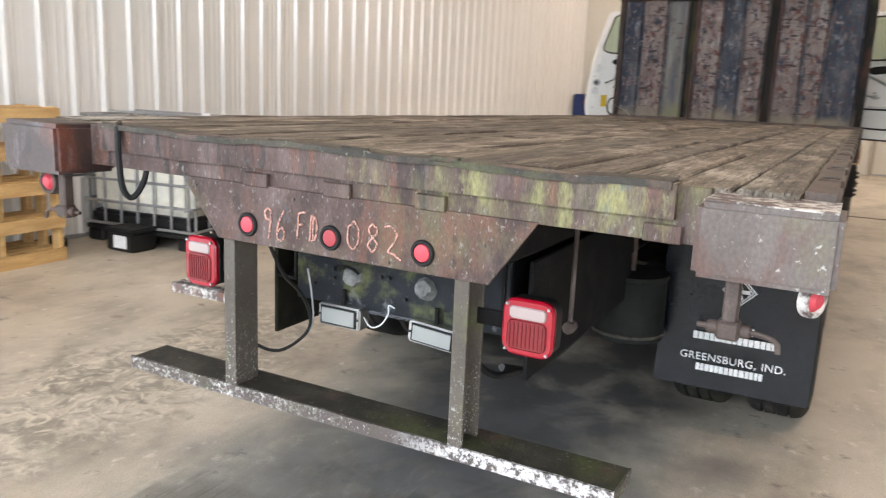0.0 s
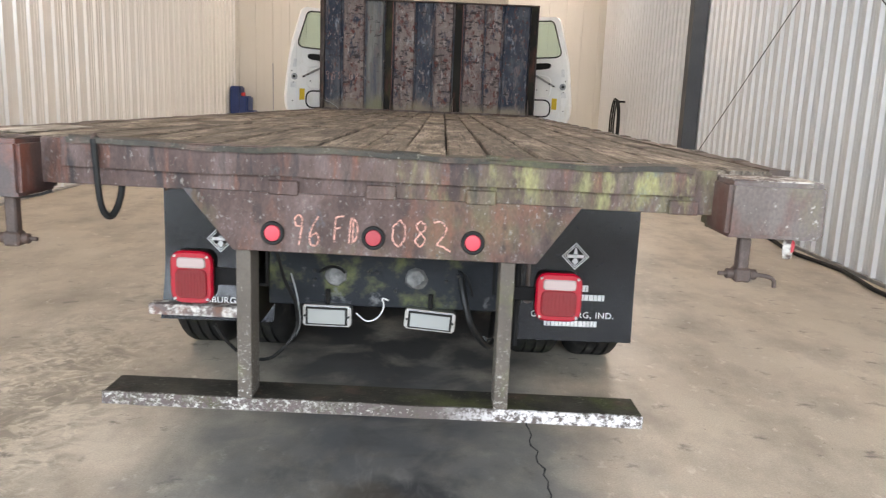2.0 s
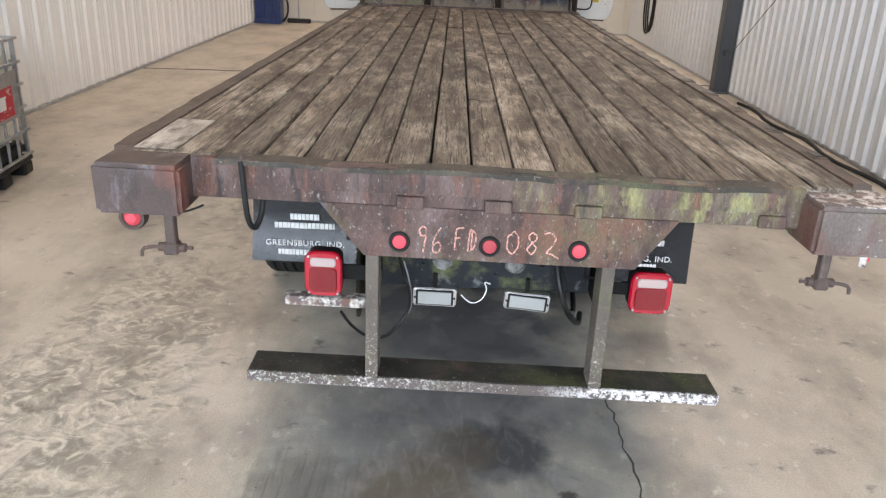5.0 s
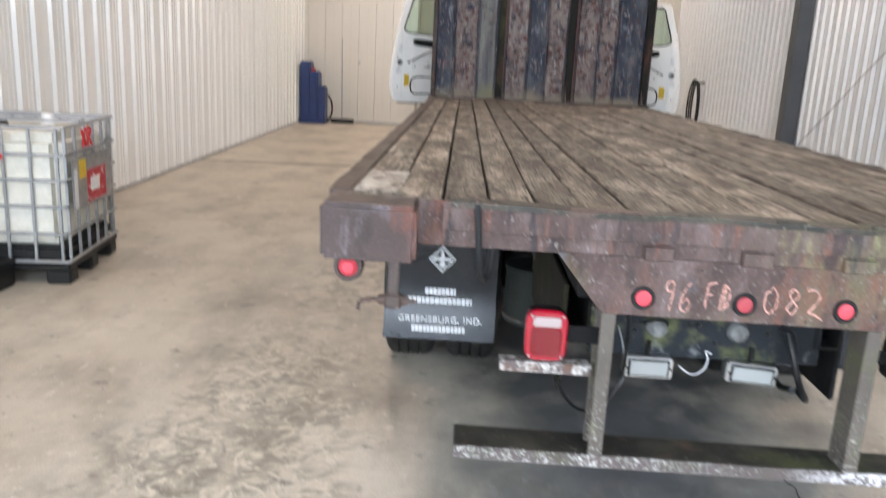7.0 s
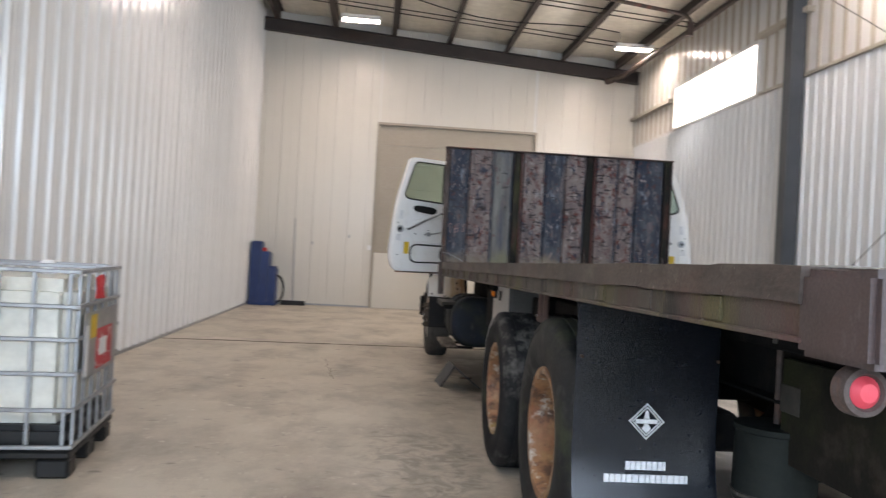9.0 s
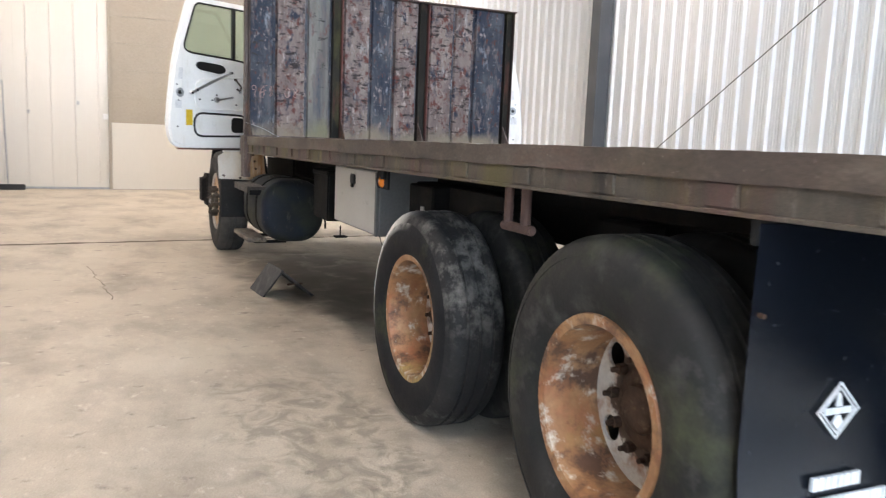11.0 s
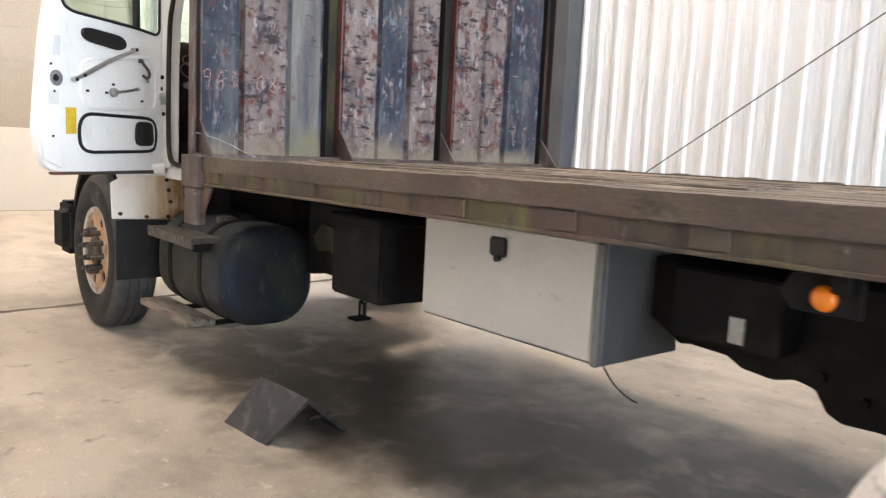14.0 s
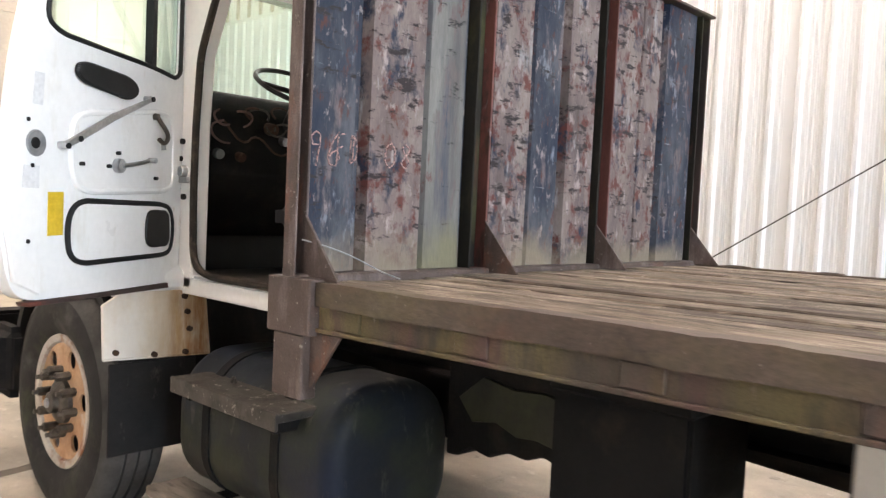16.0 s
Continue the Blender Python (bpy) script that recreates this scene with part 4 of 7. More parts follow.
SKYPANEL = plastic("bright_daylight_panel", (0.9, 0.9, 0.9), 0.5, 6.0)
part("pane", Shape().box(X1 + 0.03, X1 + 0.05, 10.92, 14.43, 4.15, 4.96, 0), SKYPANEL, window, "translucent daylight panel")

# wall behind, with an unseen half door added to block low daylight
wall_s = tagged(new("wall_south", Shape().box(X0 - 0.25, -4.4, Y0 - 0.25, Y0, 0, 7.2, 0).box(3.5, X1 + 0.25, Y0 - 0.25, Y0, 0, 7.2, 0).box(-4.4, 3.5, Y0 - 0.25, Y0, 4.95, 7.2, 0).mesh("wall_south", M_LINER)),
                "white steel wall with a bay door", "wall", kind="structure")
door_s = tagged(new("door_2", Shape().box(-4.4, 3.5, Y0 - 0.16, Y0 - 0.1, 0, 2.5, 0.004).mesh("door_2", M_TAN)), "unseen tan half door, added to hold back low daylight", "door", kind="structure")

# roof: sloping insulated sheet over steel purlins
ceil = Shape()
NX = 24
for i in range(NX):
    a, b = X0 - 0.2 + (X1 - X0 + 0.4) * i / NX, X0 - 0.2 + (X1 - X0 + 0.4) * (i + 1) / NX
    sag = lambda x: 0.05 * abs(math.sin(math.pi * (x - X0) / 1.30))
    ceil.prism([(a, ROOF(a) - sag(a)), (b, ROOF(b) - sag(b)), (b, ROOF(b) + 0.3), (a, ROOF(a) + 0.3)], "y", Y0 - 0.25, Y1 + 0.3)
tagged(new("ceiling", ceil.mesh("ceiling", M_INSUL, 60)), "white blanket insulation under a sloping metal roof", "ceiling", kind="structure")


def purlin(x, w=0.10, h=0.25):
    z = ROOF(x) - 0.03
    s = Shape().box(x - 0.008, x + 0.008, Y0, Y1, z - h, z, 0).box(x - 0.008, x + w, Y0, Y1, z - 0.014, z, 0).box(x - w, x + 0.008, Y0, Y1, z - h, z - h + 0.014, 0)
    return tagged(new("roof_purlin", s.mesh("roof_purlin", M_BEAM)), "dark red-oxide steel roof purlin", "purlin", "roof purlins", "structure")


for x in (-4.45, -3.13, -1.79, -0.52, 0.80, 2.13, 3.42):
    purlin(x)


def rafter(y, z_off=0.0):
    s = Shape()
    n = 8
    xs = [X0 + (X1 - X0) * i / n for i in range(n + 1)]
    for a, b in zip(xs, xs[1:]):
        for w, d0, d1 in ((0.09, 0.27, 0.285), (0.09, 0.53, 0.545), (0.007, 0.27, 0.545)):
            s.prism([(a, ROOF(a) - d1 - z_off), (b, ROOF(b) - d1 - z_off), (b, ROOF(b) - d0 - z_off), (a, ROOF(a) - d0 - z_off)], "y", y - w, y + w)
    return tagged(new("roof_rafter", s.mesh("roof_rafter", M_BEAM)), "dark steel rafter under the purlins", "rafter", "roof rafters", "structure")


rafter(16.86)
rafter(9.35)
rafter(1.8)
rafter(-5.7)
s = Shape()
for y in (11.4, 13.3, 15.2):
    s.tube([(X0, y, ROOF(X0) - 0.14), (X1, y, ROOF(X1) - 0.14)], 0.012, 6)
    s.tube([(X0, y + 0.10, ROOF(X0) - 0.20), (X1, y + 0.10, ROOF(X1) - 0.20)], 0.012, 6)
tagged(new("bridging_rods", s.mesh("bridging_rods", M_BEAM)), "thin steel bridging rods between the purlins", "rod", kind="structure")
pipe = thing("sprinkler_pipe", "dark red sprinkler pipe hung below the roof", "pipe")
part("pipe_run", Shape().tube([(-3.0, 11.7, ROOF(-3) - 0.31), (3.3, 12.45, ROOF(3.3) - 0.31), (3.45, 12.5, ROOF(3.4) - 0.4), (3.45, 12.55, ROOF(3.4) - 0.62)], 0.035, 10), M_HPOST, pipe)
part("pipe_run", Shape().tube([(3.62, 4.0, 5.72), (3.62, 12.5, 5.72), (3.3, 15.9, 5.52), (3.05, 16.3, 5.47)], 0.055, 10), M_BEAM, pipe)
part("pipe_fitting", Shape().cyl((3.45, 12.55, 5.5), (3.45, 12.55, 5.75), 0.06, 12), M_HPOST, pipe)
part("pipe_fitting", Shape().cyl((3.02, 16.32, 5.46), (3.14, 16.2, 5.48), 0.075, 12), M_HPOST, pipe)
part("flexible_cable", Shape().tube([(-1.5 + 0.42 * k, 13.9 + 0.05 * k, ROOF(-1.5 + 0.42 * k) - 0.30 - 0.12 * math.sin(0.5 * k)) for k in range(11)], 0.012, 6), M_BLACK, pipe)

# main columns along the right wall
for y, xa in ((9.50, 3.71), (1.8, 3.64)):
    col = tagged(new("column", Shape().box(xa, 3.92, y - 0.085, y + 0.085, 0, 6.0, 0.008, seg=2).box(xa - 0.008, xa + 0.012, y - 0.10, y + 0.10, 0, 6.0, 0.004).mesh("column", M_COLUMN)),
                 "dark grey steel portal column against the ribbed wall", "column", "steel columns", "structure")
    part("base_plate", Shape().box(xa - 0.06, 3.93, y - 0.16, y + 0.16, 0, 0.02, 0.003), M_COLUMN, col)
    part("bracing_clip", Shape().box(3.76, 3.82, y - 0.2, y - 0.08, 0.55, 0.62, 0.003), M_COLUMN, col)

# crossed bracing cables of the bay
brace = thing("wind_bracing", "two crossed thin steel bracing cables on the wall", "cable")
part("cable", Shape().tube([(3.80, 9.15, 0.62), (3.80, 1.95, 5.25)], 0.006, 6), M_CABLE, brace)
part("cable", Shape().tube([(3.84, 9.15, 5.25), (3.84, 1.95, 0.62)], 0.006, 6), M_CABLE, brace)

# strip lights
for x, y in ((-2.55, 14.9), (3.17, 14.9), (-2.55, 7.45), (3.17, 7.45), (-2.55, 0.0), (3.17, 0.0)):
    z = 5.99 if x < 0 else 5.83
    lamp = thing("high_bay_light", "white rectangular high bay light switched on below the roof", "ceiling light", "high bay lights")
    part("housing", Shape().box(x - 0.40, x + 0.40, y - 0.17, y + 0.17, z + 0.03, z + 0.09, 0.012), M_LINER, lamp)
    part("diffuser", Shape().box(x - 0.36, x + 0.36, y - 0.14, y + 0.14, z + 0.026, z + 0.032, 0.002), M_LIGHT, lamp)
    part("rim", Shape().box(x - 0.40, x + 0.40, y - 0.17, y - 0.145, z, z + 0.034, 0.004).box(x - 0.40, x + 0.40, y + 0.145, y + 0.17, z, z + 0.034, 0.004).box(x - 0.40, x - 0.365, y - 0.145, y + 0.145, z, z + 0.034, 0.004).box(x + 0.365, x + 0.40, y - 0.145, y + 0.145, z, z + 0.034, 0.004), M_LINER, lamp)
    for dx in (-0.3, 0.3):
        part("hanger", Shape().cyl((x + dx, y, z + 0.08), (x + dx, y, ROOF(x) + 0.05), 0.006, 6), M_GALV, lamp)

# ---- the truck ----
truck = thing("flatbed_truck", "old white tandem-axle flatbed truck with rusty bed and worn plank deck", "truck")
DECK = 1.285


def bed(v):
    """The bed leans a little forward, is racked to one side at the tail, and widens slightly to the front."""
    k = v.y / 7.3
    return Vector((v.x * (0.978 + 0.046 * k), v.y, v.z + DECK - 0.0105 * v.y - 0.011 * v.x * (1 - k)))


def bedpart(name, s, material, parent, label="", smooth=35):
    return part(name, s.warp(bed), material, parent, label, smooth)


# bed frame: side rails, sills, cross members (z = 0 is the top of the deck)
flatbed = bedpart("bed_frame", Shape().box(-0.48, -0.38, 0.05, 7.3, -0.27, -0.135, 0.004).box(0.38, 0.48, 0.05, 7.3, -0.27, -0.135, 0.004), M_DARK, truck, "dark longitudinal bed sills")
s = Shape()
for k in range(19):
    y = 0.25 + 0.385 * k
    bedpart("cross_member", Shape().box(-1.20, 1.20, y, y + 0.05, -0.135, -0.045, 0.003), M_DARK, flatbed)
for sx in (-1, 1):
    xa, xb = sorted((sx * 1.181, sx * 1.243))
    r = Shape().bar("y", 0.08, 7.28, 150, (xa, -0.064), (xb, 0.004)).rough(0.005, 5.0, sx).rough(0.003, 17.0, sx)
    side = bedpart("side_rail", r, M_RAIL, flatbed, "rust-brown steel side rail")
    bedpart("rail_web", Shape().box(*sorted((sx * 1.205, sx * 1.226)), 0.08, 7.28, -0.128, -0.064, 0.0).box(*sorted((sx * 1.17, sx * 1.238)), 0.08, 7.28, -0.137, -0.126, 0.002), M_WEB, side, "olive-brown stained rail web")
    for k in range(16):
        y = 0.42 + 0.44 * k
        bedpart("stake_pocket", Shape().box(*sorted((sx * 1.20, sx * 1.2345)), y, y + 0.10, -0.122, -0.066, 0.003), M_WEB, side)
        if sx > 0:
            bedpart("pocket_top", Shape().box(1.19, 1.25, y - 0.01, y + 0.11, -0.010, 0.008, 0.004), M_RAIL, side)
            # flat black patch painting the shade inside the pocket
            bedpart("pocket_hole", Shape().box(1.202, 1.238, y + 0.015, y + 0.085, 0.0085, 0.0105, 0), M_BLACK, side)

# deck boards
deck = bedpart("deck", Shape().box(-1.18, 1.18, 0.06, 7.28, -0.044, -0.034, 0.0), M_DARK, truck, "dark underside of the plank deck")
rng = random.Random(11)
PITCH, NB = 0.1388, 17
for i in range(NB):
    xc = (i - (NB - 1) / 2) * PITCH
    cuts = [0.035]
    if i % 3 == 0:
        cuts.append(rng.uniform(2.4, 3.4))
    elif i % 3 == 1:
        cuts.append(rng.uniform(4.2, 5.2))
    else:
        cuts += [rng.uniform(1.2, 2.0), rng.uniform(5.4, 6.0)]
    cuts.append(7.27)
    for a, b in zip(cuts, cuts[1:]):
        w, up = PITCH / 2 - 0.0035 - rng.uniform(0, 0.0025), rng.uniform(-0.006, 0.004)
        t = bmesh.new()
        n = max(6, int((b - a) / 0.16))
        rows = []
        sd = rng.uniform(0, 90)
        for j in range(n + 1):
            y = a + 0.004 + (b - a - 0.008) * j / n
            e0, e1 = (0.004 * noise.noise((y * 2.1, sd + q, 0.0)) + 0.0025 * noise.noise((y * 9, sd + q, 3.0)) for q in (0.0, 7.0))
            z = up + 0.004 * noise.noise((y * 0.9, sd, 5.0))
            rows.append([t.verts.new(c) for c in ((xc - w + e0, y, z - 0.036), (xc - w + e0, y, z - 0.005), (xc - w + 0.006 + e0, y, z), (xc, y, z - 0.0015),
                                                  (xc + w - 0.006 + e1, y, z), (xc + w + e1, y, z - 0.005), (xc + w + e1, y, z - 0.036))])
        for p, q in zip(rows, rows[1:]):
            for c in range(6):
                t.faces.new((p[c], p[c + 1], q[c + 1], q[c]))
        t.faces.new(rows[0]), t.faces.new(rows[-1][::-1])
        bmesh.ops.recalc_face_normals(t, faces=t.faces[:])
        bedpart("plank", Shape().take(t), M_PLANK, deck, smooth=25)
# pale wash on the boards, added as a thin sheet
bedpart("plate", Shape().box(-1.17, -1.03, 0.06, 0.50, 0.004, 0.008, 0.002).rough(0.003, 5), M_PALE, deck, "pale greyish wash on the boards")

# rear beam with its lip, blocks and corner boxes
r = Shape().bar("x", -0.90, 0.93, 40, (-0.022, -0.078), (0.03, 0.002)).rough(0.004, 4.0)
beam = bedpart("rear_beam", r, M_ALGAE, truck, "rust-brown rear beam streaked with yellow-green algae")
bedpart("beam_back", Shape().box(-0.97, 1.0, 0.004, 0.04, -0.130, -0.002, 0.002), M_ALGAE, beam, "lower web blotched with yellow-green algae")
r = Shape().bar("x", -0.88, 0.92, 70, (-0.036, -0.010), (0.046, 0.006))
bedpart("edge_lip", r.rough(0.010, 3.0, 4).rough(0.004, 13.0, 2), M_LIP, beam, "dented green-stained edge lip")
for x in (-0.265, 0.02, 0.312, 0.905):
    bedpart("hinge_block", Shape().box(x - 0.044, x + 0.044, -0.011, 0.01, -0.131, -0.090, 0.003), M_ALGAE, beam)
for x in (-0.83, -0.16, 0.09, 0.36):
    bedpart("hinge_knuckle", Shape().cyl((x - 0.04, -0.026, 0.004), (x + 0.04, -0.026, 0.003), 0.009, 10), M_LIP, beam)
for x0, x1, dz in ((-1.236, -0.968, 0.012), (0.992, 1.268, 0.024)):
    b = bedpart("corner_box", Shape().box(x0, x1, -0.125, 0.10, -0.148 - dz, 0.008 - dz, 0.012, seg=2).rough(0.003, 5), M_CORNER if x0 < 0 else M_CORNER_PALE, beam, "boxed rust-brown rear corner" if x0 < 0 else "boxed grey-mauve rear corner flecked with white")
    bedpart("box_top", Shape().box(x0 + 0.012, x1 - 0.012, -0.112, 0.09, 0.0085 - dz, 0.0115 - dz, 0), M_FLAKE if x0 > 0 else M_RUST, b)

# pintle hangers under the corner boxes, with their bent pins
for x, sg in ((-1.03, -1), (1.075, 1)):
    h = bedpart("hanger", Shape().box(x - 0.016, x + 0.016, -0.07, -0.035, -0.275, -0.15, 0.004), M_RUST, beam, "rusty drop hanger")
    bedpart("hanger_clamp", Shape().cyl((x - 0.045, -0.055, -0.285), (x + 0.045, -0.055, -0.285), 0.015, 12, b=0.003).box(x - 0.024, x + 0.024, -0.078, -0.032, -0.306, -0.265, 0.006), M_RUST, h)
    bedpart("bent_pin", Shape().tube([(x - sg * 0.066, -0.055, -0.285), (x + sg * 0.098, -0.055, -0.287), (x + sg * 0.102, -0.055, -0.320)], 0.0062, 8), M_RUST, h)
# hook and strap hanging from the beam
bedpart("rubber_strap", Shape().tube([(-0.800, -0.032, 0.002), (-0.794, -0.038, -0.06), (-0.790, -0.039, -0.12), (-0.785, -0.036, -0.190), (-0.770, -0.020, -0.222), (-0.758, 0.000, -0.206), (-0.750, 0.022, -0.165), (-0.748, 0.030, -0.13)], 0.0098, 8), M_RUBBER, beam, "worn black rubber strap")
bedpart("strap_hook", Shape().tube([(-0.802, -0.034, -0.004), (-0.800, -0.040, 0.012), (-0.798, -0.02, 0.016)], 0.005, 6), M_RUST, beam)
bedpart("loose_wire", Shape().tube([(-0.93, -0.02, -0.15), (-0.97, -0.04, -0.165), (-1.02, -0.07, -0.168), (-1.08, -0.06, -0.16)], 0.004, 6), M_BLACK, beam)
bedpart("loose_wire", Shape().tube([(1.10, -0.05, -0.15), (1.14, -0.06, -0.163), (1.18, -0.05, -0.15)], 0.003, 6), M_LETTER, beam)

# lamp plate below the beam
plate = bedpart("lamp_plate", Shape().prism([(-0.56, -0.125), (0.61, -0.125), (0.485, -0.298), (-0.415, -0.298)], "y", -0.004, 0.004, 0.0015), M_BEAM_RUST, truck, "rust-brown trapezoid lamp plate with chalk marks")
for x in (-0.297, 0.0, 0.294):
    g = bedpart("grommet", Shape().lathe([(0.0235, -0.009), (0.026, -0.013), (0.032, -0.013), (0.035, -0.009), (0.035, -0.004)], 28, "y", (x, 0, -0.243)), M_RUBBER, plate, "black rubber grommet")
    bedpart("marker_lens", Shape().lathe([(0.0, -0.0145), (0.016, -0.0140), (0.022, -0.0125), (0.024, -0.009), (0.024, -0.006)], 28, "y", (x, 0, -0.243)), M_LENS_DULL if x == 0.0 else M_LENS_PINK, g, "round red marker lens")
for x, z in ((-0.44, -0.285), (0.47, -0.20), (0.50, -0.27), (-0.50, -0.15), (-0.13, -0.152), (0.19, -0.285)):
    bedpart("rivet", Shape().cyl((x, -0.009, z), (x, -0.003, z), 0.0045, 8), M_SPECK, plate)

STROKES = {
    "9": [[(0.62, 0.62), (0.25, 0.60), (0.12, 0.85), (0.40, 1.0), (0.66, 0.88), (0.62, 0.5), (0.50, 0.0)]],
    "6": [[(0.70, 1.0), (0.36, 0.72), (0.14, 0.32), (0.28, 0.03), (0.62, 0.02), (0.80, 0.24), (0.62, 0.46), (0.34, 0.40), (0.18, 0.22)]],
    "F": [[(0.2, 0.0), (0.25, 1.0), (0.75, 1.02)], [(0.22, 0.55), (0.6, 0.57)]],
    "D": [[(0.15, 0.0), (0.2, 1.0), (0.55, 0.85), (0.68, 0.5), (0.55, 0.1), (0.15, 0.0)], [(0.35, 0.1), (0.38, 0.9)]],
    "0": [[(0.5, 1.0), (0.15, 0.75), (0.12, 0.25), (0.45, 0.0), (0.75, 0.3), (0.75, 0.75), (0.5, 1.0)]],
    "8": [[(0.7, 0.85), (0.45, 1.0), (0.25, 0.8), (0.5, 0.55), (0.75, 0.3), (0.5, 0.02), (0.2, 0.25), (0.45, 0.5), (0.75, 0.72), (0.7, 0.9)]],
    "2": [[(0.1, 0.95), (0.5, 1.0), (0.78, 0.75), (0.55, 0.4), (0.25, 0.12), (0.55, 0.1), (0.95, -0.1)]],
    "3": [[(0.15, 0.95), (0.6, 1.0), (0.75, 0.78), (0.4, 0.55), (0.78, 0.4), (0.65, 0.08), (0.1, 0.0)]],
    "x": [[(0.1, 0.9), (0.85, 0.0)], [(0.75, 1.0), (0.2, 0.0)]],
    "R": [[(0.2, 0.0), (0.2, 1.0), (0.65, 0.95), (0.75, 0.75), (0.55, 0.52), (0.22, 0.48)], [(0.4, 0.5), (0.85, 0.0)]],
}


def writing(text, at, right, up, height, thick, wide=0.8, jit=0.02, seed=1, flat=0.35):
    """Hand-drawn strokes; '|' is half a space."""
    rng = random.Random(seed)
    at, right, up = Vector(at), Vector(right), Vector(up)
    s, cursor = Shape(), 0.0
    for ch in text:
        if ch == "|":
            cursor += 0.5
            continue
        for line in STROKES[ch]:
            dense = []
            for (ax, ay), (bx, by) in zip(line, line[1:]):
                dense += [(ax + (bx - ax) * q / 4, ay + (by - ay) * q / 4) for q in range(4)]
            dense.append(line[-1])
            smooth = [dense[0]] + [tuple((dense[k - 1][c] + 2 * dense[k][c] + dense[k + 1][c]) / 4 for c in (0, 1)) for k in range(1, len(dense) - 1)] + [dense[-1]]
            s.tube([at + right * (cursor + (px + rng.uniform(-jit, jit)) * wide) * height + up * (py + rng.uniform(-jit, jit)) * height for px, py in smooth], thick, 5)
        cursor += wide
    return s


bedpart("chalk_writing", writing("96", (-0.242, -0.006, -0.272), (1, 0, -0.08), (0.05, 0, 1), 0.090, 0.0029, 0.50), M_CHALK, plate, "salmon chalk figures")
bedpart("chalk_writing", writing("FD", (-0.125, -0.006, -0.262), (1, 0, 0.0), (0.02, 0, 1), 0.076, 0.0030, 0.62, seed=2), M_CHALK, plate)
bedpart("chalk_writing", writing("082", (0.048, -0.006, -0.268), (1, 0, 0.02), (0.0, 0, 1), 0.080, 0.0028, 0.76, seed=3), M_CHALK, plate)

# underride guard
guard = bedpart("underride_bar", Shape().box(-0.828, 0.848, 0.016, 0.165, -0.770, -0.760, 0.002).box(-0.828, 0.848, 0.157, 0.165, -0.796, -0.760, 0.002).rough(0.0015, 6),
                M_LIP, truck, "rusty channel underride bar with flaking white paint")
bedpart("bar_lip", Shape().bar("x", -0.828, 0.848, 40, (0.008, -0.796), (0.018, -0.757)).rough(0.002, 9), M_BUMPER, guard, "front lip with flaking white paint, whiter at one end")
for x in (-0.828, 0.848):
    bedpart("bar_end", Shape().prism([(0.012, -0.796), (0.163, -0.796), (0.163, -0.762), (0.012, -0.762)], "x", x - 0.003, x + 0.003, 0.001), M_SPECK, guard)
for x in (-0.388, 0.404):
    sg = -1 if x < 0 else 1
    bedpart("guard_post", Shape().prism([(x + sg * u, w) for u, w in ((0.022, 0.012), (0.022, 0.022), (-0.014, 0.022), (-0.014, 0.106), (0.022, 0.106), (0.022, 0.116), (-0.022, 0.116), (-0.022, 0.012))], "z", -0.760, -0.135, 0.002),
            M_SPECK, guard, "speckled steel channel post")

# tail lamps, brackets, reversing lamps
for xa, xb, za, zb, nm in ((-0.624, -0.500, -0.482, -0.327, "L"), (0.502, 0.640, -0.484, -0.340, "R")):
    xm, zm = (xa + xb) / 2, (za + zb) / 2
    lamp = bedpart("tail_lamp", Shape().prism(rounded(xa, xb, za, zb, 0.030), "y", 0.088, 0.14, 0.004), M_BLACK, truck, "square red tail lamp with a clear reversing window")
    bedpart("lens", Shape().prism(rounded(xa - 0.003, xb + 0.003, za - 0.003, zb + 0.003, 0.033), "y", 0.066, 0.089, 0.006), M_LENS, lamp, "red lens rim")
    bedpart("lens_face", Shape().prism(rounded(xa + 0.014, xb - 0.014, za + 0.014, zb - 0.050, 0.018), "y", 0.060, 0.068, 0.003), M_LENS_DEEP, lamp, "deep red ribbed lens")
    bedpart("clear_window", Shape().prism(rounded(xa + 0.018, xb - 0.018, zb - 0.048, zb - 0.016, 0.008), "y", 0.060, 0.068, 0.003), M_LENS_WINDOW, lamp, "clear white lens")
    for k in range(9):
        x = xa + 0.024 + (xb - xa - 0.048) * k / 8
        bedpart("lens_rib", Shape().cyl((x, 0.0595, za + 0.022), (x, 0.0595, zb - 0.056), 0.0020, 6), M_LENS_DEEP, lamp)
    for cx in (xa + 0.012, xb - 0.012):
        for cz in (za + 0.012, zb - 0.012):
            bedpart("screw", Shape().cyl((cx, 0.059, cz), (cx, 0.066, cz), 0.004, 8), M_CHROME, lamp)
    bedpart("lamp_arm", Shape().box(*(sorted((xb, -0.38)) if nm == "L" else sorted((0.41, xa))), 0.10, 0.112, za + 0.05, zb - 0.05, 0.003), M_DARK, lamp)
bedpart("lamp_bracket", Shape().box(-0.700, -0.41, 0.075, 0.080, -0.527, -0.495, 0.0015).box(-0.700, -0.41, 0.08, 0.13, -0.500, -0.495, 0.0015), M_FLAKE, truck, "flaking white angle bracket")
